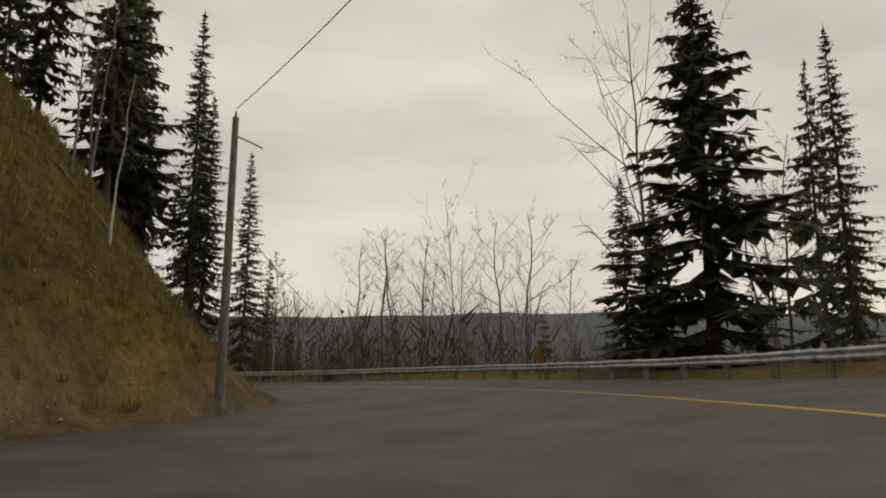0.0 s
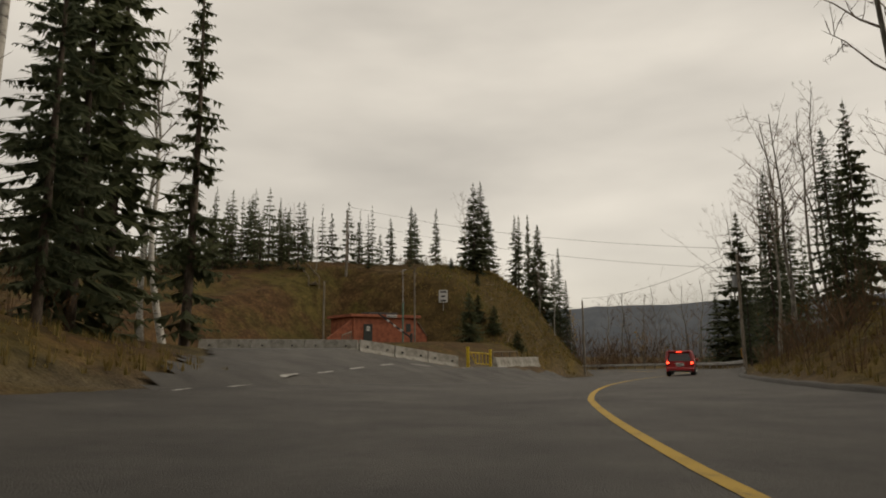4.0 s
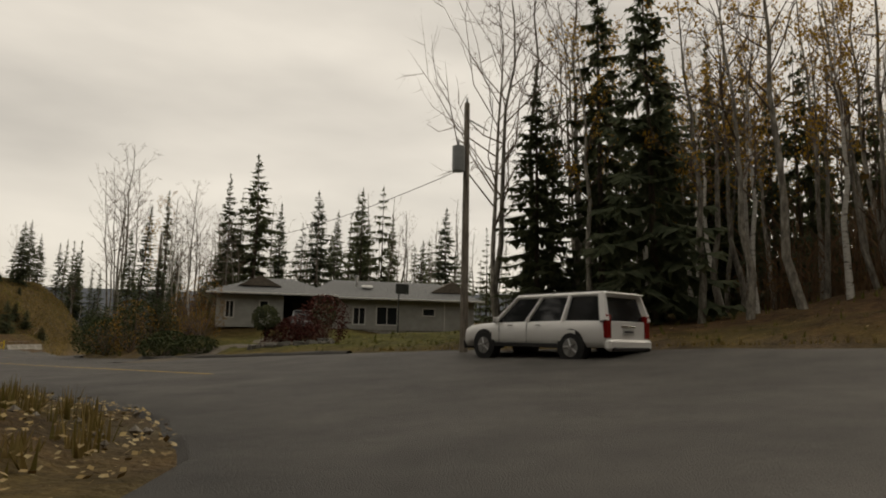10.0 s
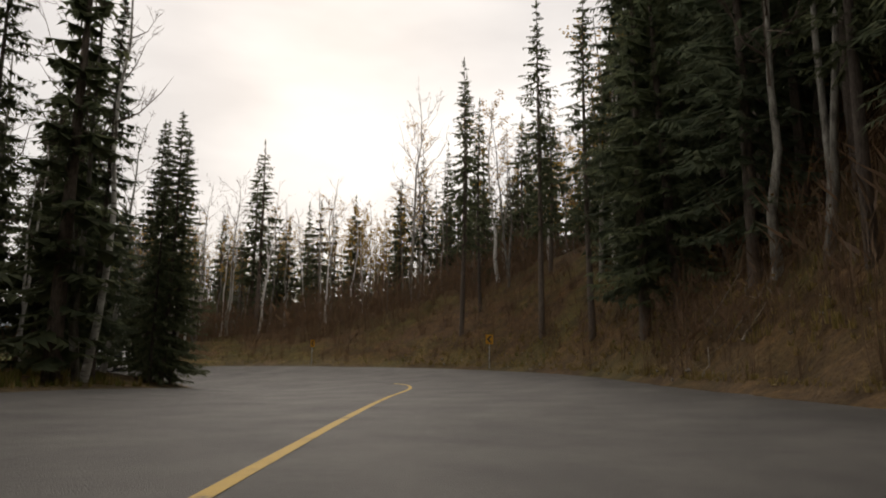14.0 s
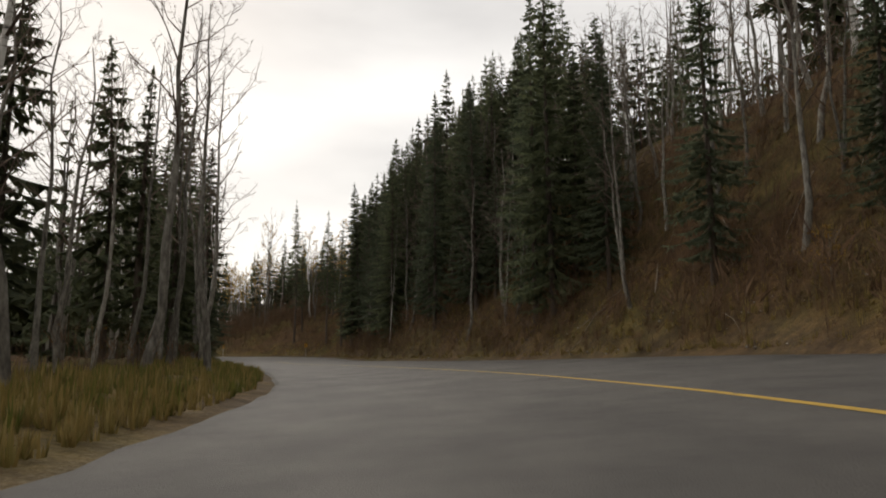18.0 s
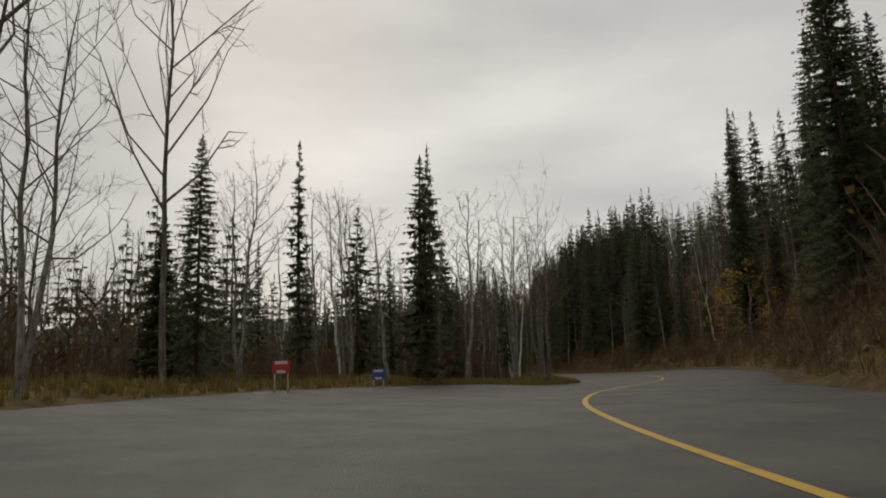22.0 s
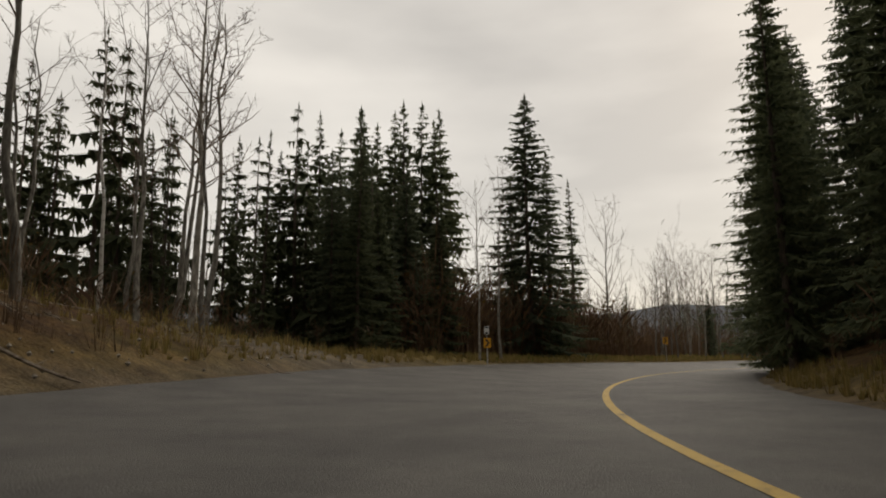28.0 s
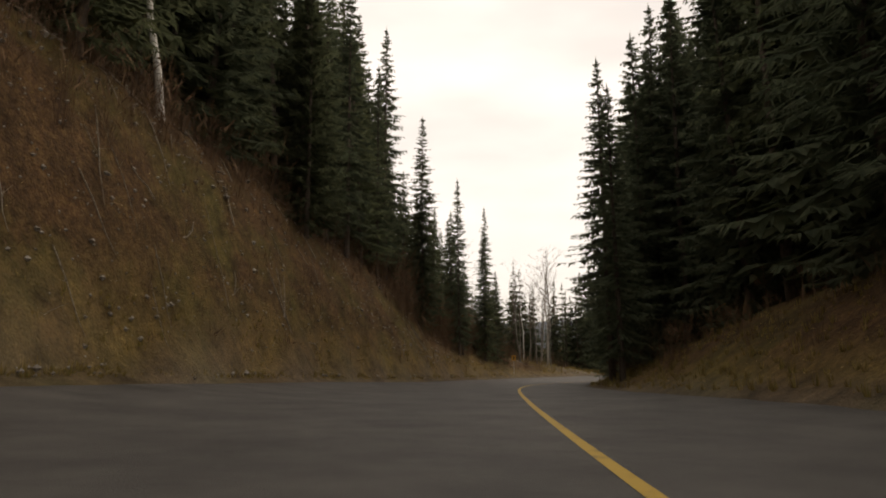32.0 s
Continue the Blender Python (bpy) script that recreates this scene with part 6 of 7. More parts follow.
def boom_arm(x, y, turn):
    root = thing("boom_barrier", x, y, height(x, y), turn, "dark boom barrier with pale bands before the pump house", "barrier")
    part("stand", box((0.22, 0.22, 1.0), (0, 0, 0.45), 0.02), M_SIGNINK, root)
    part("arm", box((4.0, 0.07, 0.16), (-1.7, 0, 1.75), 0.01, Matrix.Rotation(radians(36), 4, "Y")), M_SIGNINK, root)
    for k in (-0.75, 0.05, 0.85):
        part("band", box((0.3, 0.076, 0.166), (-1.7 + k * math.cos(radians(36)), 0, 1.75 - k * math.sin(radians(36))), 0.0, Matrix.Rotation(radians(36), 4, "Y")), M_SIGNWHITE, root)


boom_arm(*BOOM)


def mast(x, y, tall, material, label, r=0.09, cap=True):
    root = thing("mast", x, y, height(x, y) - 0.2, 0, label, "mast")
    part("pole", rod((0, 0, 0), (0, 0, tall * 0.55), r, r * 0.85, 12), material, root)
    part("upper_pole", rod((0, 0, tall * 0.55), (0, 0, tall), r * 0.45, r * 0.3, 8), M_STEEL, root)
    if cap:
        part("crossbar", rod((-0.35, 0, tall - 0.25), (0.35, 0, tall - 0.05), 0.02, sides=6), M_STEEL, root)


mast(*MAST_AT, 7.6, M_MAST, "slim green metal mast beside the pump house")


def bare_post(x, y, tall, r=0.09):
    root = thing("wooden_post", x, y, height(x, y) - 0.3, 0, "plain weathered wooden post on the slope", "post")
    part("post", rod((0, 0, 0), (0, 0, tall), r, r * 0.8, 9), M_POLE, root)


for args in POSTS:
    bare_post(*args)


def board_sign(name, x, y, turn, foot, wide, tall, sheet, label, bars=3, ink=None, posts=1, group=""):
    """A flat sign on its post; the lettering is plain bars."""
    root = thing(name, x, y, height(x, y) - 0.1, turn, label, "sign", group)
    for k in range(posts):
        u = 0 if posts == 1 else (-wide * 0.38, wide * 0.38)[k]
        part("post", box((0.05, 0.05, foot + tall + 0.1), (u, 0.04, (foot + tall + 0.1) / 2), 0.004), M_STEEL, root)
    panel = part("panel", box((wide, 0.02, tall), (0, 0, foot + tall / 2 + 0.1), 0.006), sheet, root)
    for k in range(bars):
        w = wide * (0.72, 0.5, 0.64, 0.4)[k % 4]
        part("text_bar", box((w, 0.006, tall * 0.42 / bars), (0, -0.014, foot + 0.1 + tall * (0.84 - 0.7 * k / max(1, bars - 1) if bars > 1 else 0.5))), ink or M_SIGNINK, panel)
    return root


for args in SIGNS:
    board_sign(*args)


def chevron_sign(x, y, turn, foot, wide, tall, sign=1, stripes=0):
    """A yellow warning board with a black chevron, or with slanting stripes, on a steel post."""
    root = thing("chevron_sign", x, y, height(x, y) - 0.1, turn, "yellow and black hazard marker beside the road edge" if stripes else "yellow curve warning sign with a black chevron on a thin post", "sign", "road warning signs")
    part("post", box((0.06, 0.05, foot + tall), (0, 0.045, (foot + tall) / 2), 0.004), M_STEEL if not stripes else M_POLE, root)
    panel = part("panel", box((wide, 0.02, tall), (0, 0, foot + tall / 2), 0.02), M_SIGNYELLOW, root)
    c = foot + tall / 2
    if stripes:
        for k in range(stripes):
            bm = bmesh.new()
            z = foot + tall * (k + 0.15) / stripes
            prism([(-wide / 2, z), (wide / 2, z + wide * 0.6), (wide / 2, z + wide * 0.6 + tall * 0.42 / stripes), (-wide / 2, z + tall * 0.42 / stripes)], -0.016, -0.011, bm)
            for v in bm.verts:
                v.co.z = min(v.co.z, foot + tall - 0.005)
            part("stripe", bm, M_SIGNINK, panel)
    else:
        w, t = wide * 0.36 * sign, tall * 0.36
        for up in (1, -1):
            bm = bmesh.new()
            prism([(-w, c), (0.1 * w, c + up * t), (w, c + up * t), (-0.1 * w, c)], -0.016, -0.011, bm)
            part("chevron", bm, M_SIGNINK, panel)
    return root


for args in CHEVRONS:
    chevron_sign(*args)


# ---- guardrail on the outside of the first bend ----
def guardrail(s0, s1):
    root = thing("guardrail", 0, 0, 0, 0, "long galvanised W-beam guardrail on timber posts", "guardrail")
    prof = [(0.0, 0.155), (0.055, 0.10), (0.055, 0.06), (0.0, 0.02), (0.0, -0.02), (0.055, -0.06), (0.055, -0.10), (0.0, -0.155)]
    n = int((s1 - s0) / 1.9)
    for k in range(n):
        a, b = s0 + (s1 - s0) * k / n, s0 + (s1 - s0) * (k + 1) / n
        vs, fs = [], []
        for s in (a - 0.06, b + 0.06):
            lat = float(side(s, 4)) + 0.35
            for o, z in prof:
                x, y = along(s, lat - o)
                vs.append((x, y, GRADE * s + float(side(s, 7)) * float(side(s, 4)) + 0.62 + z + 0.012 * (k % 2)))
        m_ = len(prof)
        fs = [(i, i + 1, m_ + i + 1, m_ + i) for i in range(m_ - 1)]
        mesh_object("beam", vs, fs, M_STEEL, root, True)
        x, y = along(a, float(side(a, 4)) + 0.50)
        zg = GRADE * a + float(side(a, 7)) * float(side(a, 4))
        post = part("post", box((0.18, 0.18, 1.25), (0, 0, 0.15), 0.015), M_POLE, root)
        post.matrix_basis = pose(float(x), float(y), zg, 0, 0, math.degrees(math.atan2(*(np.interp(a, ROAD_S, DIRECTION[:, 1]), np.interp(a, ROAD_S, DIRECTION[:, 0])))))


guardrail(*GUARDRAIL)


# ---- power poles and their cables ----
def power_pole(x, y, tall, turn, transformer=False, lean=0.0):
    root = thing("power_pole", x, y, height(x, y) - 0.4, turn, "weathered wooden power pole with grey transformer" if transformer else "tall weathered wooden power pole", "pole", "power poles")
    root.rotation_euler = (radians(lean), 0, radians(turn))
    part("pole", rod((0, 0, 0), (0, 0, tall + 0.4), 0.16, 0.10, 12), M_POLE, root)
    part("bracket", rod((0, 0, tall - 0.2), (0.9, 0, tall - 0.55), 0.03, sides=6), M_STEEL, root)
    part("insulator", rod((0, 0, tall + 0.4), (0, 0, tall + 0.62), 0.05, 0.03, 8), M_TRANSFORMER, root)
    if transformer:
        can = part("transformer", rod((-0.32, 0, tall - 2.3), (-0.32, 0, tall - 1.35), 0.24, sides=16), M_TRANSFORMER, root, "grey pole transformer can")
        part("bushing", rod((-0.32, 0, tall - 1.35), (-0.32, 0, tall - 1.1), 0.04, sides=8), M_STEEL, can)
    return x, y, height(x, y) + tall


TOPS = [power_pole(*args) for args in POLES]


def cable(a, b, sag, r=0.014):
    cu = bpy.data.curves.new("cable", "CURVE")
    cu.dimensions, cu.bevel_depth, cu.bevel_resolution = "3D", r, 1
    sp = cu.splines.new("POLY")
    n = 24
    sp.points.add(n)
    for i in range(n + 1):
        u = i / n
        p = Vector(a).lerp(Vector(b), u) - Vector((0, 0, sag * 4 * u * (1 - u)))
        sp.points[i].co = (*p, 1)
    cu.materials.append(M_WIRE)
    return tagged(new("power_cable", cu), "thin black overhead power cable between poles", "cable", "overhead cables")


for i, j, da, db, sag in CABLES:
    a = TOPS[i] if isinstance(i, int) else i
    b = TOPS[j] if isinstance(j, int) else j
    cable((a[0], a[1], a[2] + da), (b[0], b[1], b[2] + db), sag)

# ---- stairs up the bank ----
def bank_stairs(a, b):
    (ax, ay), (bx, by) = a, b
    L, turn = math.hypot(bx - ax, by - ay), math.degrees(math.atan2(by - ay, bx - ax))
    z0, z1 = height(ax, ay), height(bx, by)
    root = thing("bank_stairs", ax, ay, z0, turn, "grey timber stairs with a hand rail up the grassy bank", "stairs")
    n = max(8, int((z1 - z0) / 0.18))
    rise = max(1.0, z1 - z0)
    for k in range(n):
        u = (k + 0.5) / n
        part("tread", box((L / n * 1.05, 1.1, 0.06), (L * u, 0, rise * u + 0.08), 0.006), M_PLANK, root)
    for sy in (-0.6, 0.6):
        part("hand_rail", rod((0, sy, 1.0), (L, sy, rise + 1.0), 0.045, sides=8), M_PLANK, root)
        for k in range(5):
            u = k / 4
            part("post", box((0.09, 0.09, 1.4), (L * u, sy, rise * u + 0.4), 0.008), M_PLANK, root)


bank_stairs(*STAIRS)

# ---- the bungalow ----
M_SIDING = mat("grey_siding", [(0.30, 0.30, 0.275), (0.38, 0.375, 0.35)], 1.5, 0.75, 0.1, 20)
M_SHINGLE = mat("grey_shingles", [(0.10, 0.105, 0.105), (0.16, 0.165, 0.165), (0.21, 0.215, 0.21)], 9, 0.9, 0.5, 30, stretch=(1, 1, 3))
M_TRIM = plain("white_trim", (0.62, 0.61, 0.58), 0.5)
M_GABLE = mat("brown_gable", [(0.09, 0.075, 0.06), (0.14, 0.115, 0.09)], 4, 0.8, 0.2, 20)


def glass_material(name, tint):
    m = bpy.data.materials.new(name)
    m.use_nodes = True
    b = m.node_tree.nodes["Principled BSDF"]
    b.inputs["Base Color"].default_value = (*tint, 1)
    b.inputs["Roughness"].default_value, b.inputs["Specular IOR Level"].default_value = 0.06, 0.6
    return m


M_GLASS = glass_material("dark_window_glass", (0.018, 0.02, 0.022))


def window_unit(parent, x, z, wide, tall, y=0.0, mullions=1, label=""):
    win = part("window", box((wide, 0.05, tall), (x, y - 0.02, z + tall / 2)), M_GLASS, parent, label)
    t = 0.09
    for size, at in (((wide + 2 * t, 0.1, t), (x, y - 0.03, z - t / 2)), ((wide + 2 * t, 0.1, t), (x, y - 0.03, z + tall + t / 2)), ((t, 0.1, tall), (x - wide / 2 - t / 2, y - 0.03, z + tall / 2)), ((t, 0.1, tall), (x + wide / 2 + t / 2, y - 0.03, z + tall / 2))):
        part("frame", box(size, at, 0.008), M_TRIM, win)
    for k in range(mullions):
        part("mullion", box((0.06, 0.09, tall), (x - wide / 2 + wide * (k + 1) / (mullions + 1), y - 0.035, z + tall / 2)), M_TRIM, win)


def bungalow(a, b):
    """Long low house: hipped shingle roof in two levels, lapped siding, carport opening, white windows."""
    (ax, ay), (bx, by) = a, b
    L, turn = math.hypot(bx - ax, by - ay), math.degrees(math.atan2(by - ay, bx - ax))
    z = HOUSE_Z
    root = thing("bungalow", ax, ay, z, turn, "long grey-sided bungalow with a low hipped shingle roof on the lawn", "house")
    H_, deep = 2.45, 9.0
    part("foundation", box((L - 0.1, deep - 0.1, 2.6), (L / 2, deep / 2, -1.2)), M_CONCRETE, root)
    xs = (0, L * 0.24, L * 0.36, L)  # garage wing, entry recess, main body
    part("wall", box((xs[1], deep + 0.8, H_), (xs[1] / 2, deep / 2 - 0.4, H_ / 2)), M_SIDING, root)
    part("wall", box((xs[3] - xs[2], deep, H_), ((xs[2] + xs[3]) / 2, deep / 2, H_ / 2)), M_SIDING, root)
    # the shade inside the recess is put into this wall's near-black colour
    part("entry_wall", box((xs[2] - xs[1], deep - 2.2, H_), ((xs[1] + xs[2]) / 2, deep / 2 + 1.1, H_ / 2)), M_DOOR_RECESS, root, "entry recess wall, painted dark for the shade inside")
    for k in range(13):
        zc = 0.1 + k * 0.18
        part("lap_board", box((xs[1] + 0.02, 0.03, 0.165), (xs[1] / 2, -0.81, zc), 0.006), M_SIDING, root)
        part("lap_board", box((xs[3] - xs[2] + 0.02, 0.03, 0.165), ((xs[2] + xs[3]) / 2, -0.01, zc), 0.006), M_SIDING, root)
        part("lap_board", box((0.03, deep, 0.165), (-0.01, deep / 2 - 0.4, zc), 0.006), M_SIDING, root)

    def hip(name, x0, x1, y0, y1, z0, rise, inset):
        bm = bmesh.new()
        ym = (y0 + y1) / 2
        lo = [bm.verts.new(p) for p in ((x0, y0, z0), (x1, y0, z0), (x1, y1, z0), (x0, y1, z0))]
        hi = [bm.verts.new((x0 + inset, ym, z0 + rise)), bm.verts.new((x1 - inset, ym, z0 + rise))]
        bm.faces.new((lo[0], lo[1], hi[1], hi[0]))
        bm.faces.new((lo[1], lo[2], hi[1]))
        bm.faces.new((lo[2], lo[3], hi[0], hi[1]))
        bm.faces.new((lo[3], lo[0], hi[0]))
        bm.faces.new(lo[::-1])
        bmesh.ops.recalc_face_normals(bm, faces=bm.faces)
        ob = part(name, bm, M_SHINGLE, root)
        n = 9
        for k in range(n):
            u = (k + 0.5) / n
            w = (x1 - x0) - 2 * inset * u
            part("shingle_course", box((w, (ym - y0) / n * 1.06, 0.03), ((x0 + x1) / 2, y0 + (ym - y0) * u, z0 + rise * u + 0.012), 0.0, Matrix.Rotation(math.atan2(rise, ym - y0), 4, "X")), M_SHINGLE, ob)
        return ob

    hip("roof", L * 0.30, L + 0.7, -0.7, deep + 0.7, H_, 1.75, 2.8)
    hip("roof", -0.7, L * 0.44, -1.5, deep + 0.4, H_ + 0.12, 1.5, 3.4)
    for x0, x1, y in ((-0.7, L * 0.44, -1.5), (L * 0.44, L + 0.7, -0.7)):
        part("gutter", box((x1 - x0, 0.12, 0.14), ((x0 + x1) / 2, y - 0.04, H_ + (0.06 if y < -1 else -0.02)), 0.02), M_TRIM, root)
    part("roof_gable", prism([(1.4, H_ + 0.75), (4.6, H_ + 0.75), (3.0, H_ + 1.55)], 0.2, 1.6), M_GABLE, root, "small brown gable at the roof end")
    part("roof_gable", prism([(L - 3.4, H_ + 0.75), (L - 0.2, H_ + 0.75), (L - 1.5, H_ + 1.75)], 1.2, 3.0), M_GABLE, root, "small brown gable at the roof end")
    part("skylight", box((0.9, 0.7, 0.12), (L * 0.57, 1.9, H_ + 1.1), 0.02, Matrix.Rotation(radians(18), 4, "X")), M_SIGNWHITE, root, "bright skylight dome")
    part("chimney", rod((L * 0.53, 2.6, H_ + 1.0), (L * 0.53, 2.6, H_ + 2.1), 0.13, sides=12), M_STEEL, root)
    window_unit(root, 0.95, 0.75, 0.5, 1.15, -0.82)
    window_unit(root, 3.4, 0.75, 0.55, 1.2, -0.82, 0)
    part("carport_post", box((0.14, 0.14, H_), (L * 0.36, -0.6, H_ / 2), 0.01), M_TRIM, root)
    window_unit(root, L * 0.53, 0.45, 0.85, 1.25, 0, 1)
    window_unit(root, L * 0.64, 0.45, 1.6, 1.35, 0, 1, "broad picture window with white frame")
    window_unit(root, L * 0.81, 1.25, 0.9, 0.5, 0, 0)
    part("downspout", box((0.09, 0.09, H_ - 0.1), (L * 0.875, -0.08, H_ / 2), 0.01), M_TRIM, root)
    part("entry_door", box((0.95, 0.06, 2.05), (L * 0.3, 2.15, 1.02), 0.01), M_GABLE, root)
    return root


HOUSE_Z = min(height(*HOUSE_FRONT[0]), height(*HOUSE_FRONT[1])) + 0.12
bungalow(*HOUSE_FRONT)


# ---- garden: clipped hedge, shrubs in leaf, stone planter ----
def leafy_bush(kind, x, y, wide, tall):
    leaf = {"hedge": M_HEDGE, "red": M_REDLEAF, "ochre": M_OCHRE}[kind]
    words = {"hedge": "dense dark green rounded shrub at the lawn edge", "red": "dark red leafy shrub before the house", "ochre": "ochre autumn shrub with thin leaves"}[kind]
    root = thing("garden_shrub", x, y, height(x, y) - 0.05, 0, words, "shrub", "garden shrubs")
    stems, leaves = Soup(), Soup()
    for k in range(26):
        a, r = rng.random() * 6.283, wide * rng.random()**0.5
        tip = V(r * math.cos(a), r * math.sin(a), tall * (0.95 - 0.5 * (r / wide)**2) * rng.uniform(0.75, 1.0))
        stems.tube([V(0.1 * math.cos(a), 0.1 * math.sin(a), 0), tip * V(0.6, 0.6, 0.5), tip], [0.022, 0.014, 0.004], 3)
    n = 1500 if kind != "ochre" else 700
    for k in range(n):
        a, u, v = rng.random() * 6.283, rng.random(), rng.random()
        lump = 1 + 0.18 * math.sin(3 * a + x) + 0.12 * math.sin(5 * a + 4 * u + y)
        rr = wide * lump * math.sqrt(max(0.02, 1 - (2 * u - 0.85)**2 / 1.4)) * (0.72 + 0.28 * v)
        p = V(rr * math.cos(a), rr * math.sin(a), 0.1 + (tall - 0.1) * u)
        s_ = 0.075 if kind != "ochre" else 0.06
        e, w = rng.normal(0, 1, 3), rng.normal(0, 1, 3)
        e, w = e / np.linalg.norm(e) * s_, w / np.linalg.norm(w) * s_ * 0.8
        leaves.quad(p - e, p - w, p + e, p + w)
    for nm, me in (("stem", stems.mesh("stem", M_TWIG)), ("foliage", leaves.mesh("foliage", leaf))):
        new(nm, me).parent = root


for args in BUSHES:
    leafy_bush(*args)


def planter(x, y):
    """A low ring of rough garden stones round a bed."""
    root = thing("stone_planter", x, y, height(x, y) - 0.05, 0, "low rough stone planter at the driveway edge", "planter")
    for k in range(18):
        a = k * 2 * math.pi / 18
        dz = height(x + 2.2 * math.cos(a), y + 1.0 * math.sin(a)) - height(x, y)
        bm = box((0.62, 0.34, 0.34), (0, 0, 0.1 + dz), 0.06)
        for v in bm.verts:
            v.co += Vector(rng.normal(0, 0.03, 3))
        part("stone", bm, M_STONE, root, matrix=pose(2.2 * math.cos(a), 1.0 * math.sin(a), 0, 0, 0, math.degrees(a) + 90))
    part("soil", box((3.6, 1.5, 0.3), (0, 0, 0.05), 0.1), M_GABLE, root, "dark bed of soil")


planter(*PLANTER)


# ---- cars ----
M_TYRE = plain("black_rubber", (0.02, 0.02, 0.02), 0.85)
M_RIM = plain("alloy_rim", (0.42, 0.42, 0.42), 0.35, 0.7)
M_PLASTIC = plain("black_plastic", (0.018, 0.018, 0.018), 0.6)
M_CARGLASS = glass_material("car_glass", (0.012, 0.013, 0.015))
M_CHROME = plain("chrome", (0.6, 0.6, 0.6), 0.15, 1.0)
M_LAMPRED = plain("red_lamp_glass", (0.25, 0.01, 0.01), 0.2)
M_LAMPLIT = plain("lit_brake_lamp", (1.0, 0.06, 0.03), 0.2, emit=5.0)


def car_paint(name, color):
    m = bpy.data.materials.new(name)
    m.use_nodes = True
    b = m.node_tree.nodes["Principled BSDF"]
    b.inputs["Base Color"].default_value = (*color, 1)
    b.inputs["Roughness"].default_value, b.inputs["Coat Weight"].default_value, b.inputs["Coat Roughness"].default_value = 0.4, 0.6, 0.08
    return m


def suv(x, y, turn, paint, label, length, wide, tall, lit):
    """A sport utility vehicle, its rear at local -y: shaped body, glasshouse, wheels, lamps and trim."""
    bank = 0.0
    root = thing("sport_utility_vehicle", x, y, car_ground(x, y), turn, label, "car")
    h, hw, hl = tall, wide / 2, length / 2
    sill, belt = 0.32 * h / 1.75 + 0.08, 0.60 * h
    # body shell: cross-sections from tail to nose
    secs = [(-hl, 0.93, 0.34, belt * 0.98), (-hl + 0.12, 0.985, sill, belt * 1.0), (-hl * 0.55, 1.0, sill, belt * 1.0), (0.0, 1.0, sill, belt * 0.985), (hl * 0.42, 1.0, sill, belt * 0.965),
            (hl * 0.62, 0.99, sill, belt * 0.945), (hl * 0.86, 0.965, sill, belt * 0.90), (hl - 0.10, 0.91, 0.36, belt * 0.82), (hl, 0.82, 0.42, belt * 0.68)]
    bm = bmesh.new()
    rings = []
    for yy, k, z0, z1 in secs:
        w = hw * k
        pts = [(-w * 0.9, z0), (w * 0.9, z0), (w, z0 + 0.16), (w * 1.0, z0 + (z1 - z0) * 0.62), (w * 0.965, z1 - 0.05), (w * 0.90, z1), (-w * 0.90, z1), (-w * 0.965, z1 - 0.05), (-w, z0 + (z1 - z0) * 0.62), (-w, z0 + 0.16)]
        rings.append([bm.verts.new((px_, yy, pz_)) for px_, pz_ in pts])
    for a, b in zip(rings, rings[1:]):
        for i in range(10):
            bm.faces.new((a[i], a[(i + 1) % 10], b[(i + 1) % 10], b[i]))
    bm.faces.new(rings[0][::-1])
    bm.faces.new(rings[-1])
    bmesh.ops.recalc_face_normals(bm, faces=bm.faces)
    body = part("body", bm, paint, root)
    for p in body.data.polygons:
        p.use_smooth = len(p.vertices) == 4
    # glasshouse
    gh = [(-hl + 0.06, 0.86, belt), (-hl + 0.36, 0.74, h - 0.09), (hl * 0.16, 0.74, h - 0.06), (hl * 0.46, 0.86, belt)]
    bm = bmesh.new()
    lo = [bm.verts.new((sx * hw * 0.91, yy, belt - 0.02)) for yy in (gh[0][0], gh[3][0]) for sx in (-1, 1)]
    hi = [bm.verts.new((sx * hw * 0.76, yy, zz)) for yy, zz in ((gh[1][0] - 0.12, gh[1][2]), (gh[2][0], gh[2][2])) for sx in (-1, 1)]
    for f in ((0, 1, 5, 4), (1, 3, 7, 5), (3, 2, 6, 7), (2, 0, 4, 6), (4, 5, 7, 6)):
        v = lo + hi
        bm.faces.new([v[i] for i in f])
    bmesh.ops.recalc_face_normals(bm, faces=bm.faces)
    part("glasshouse", bm, M_CARGLASS, root, "dark tinted windows")
    y0, y1 = gh[1][0] - 0.12, gh[2][0]
    part("roof", box((hw * 1.62, y1 - y0 + 0.2, 0.15), (0, (y0 + y1) / 2, h - 0.065), 0.06), paint, root)
    part("spoiler", box((hw * 1.5, 0.22, 0.05), (0, y0 - 0.12, h - 0.05), 0.015), paint, root)
    for sx in (-1, 1):
        for u, t in ((0.0, 0.22), (0.34, 0.13), (0.68, 0.11), (1.0, 0.12)):
            ya, yb = gh[0][0] + (gh[3][0] - gh[0][0]) * u, y0 + (y1 - y0) * u
            part("pillar", rod((sx * hw * 0.925, ya, belt - 0.03), (sx * hw * 0.775, yb, h - 0.06), t * 0.62, t * 0.5, 6), paint, root)
        part("roof_rail", rod((sx * hw * 0.66, y0 + 0.2, h + 0.03), (sx * hw * 0.66, y1 - 0.1, h + 0.03), 0.02, sides=6), M_PLASTIC, root)
        part("mirror", box((0.2, 0.12, 0.16), (sx * (hw + 0.08), hl * 0.40, belt + 0.04), 0.03), paint, root)
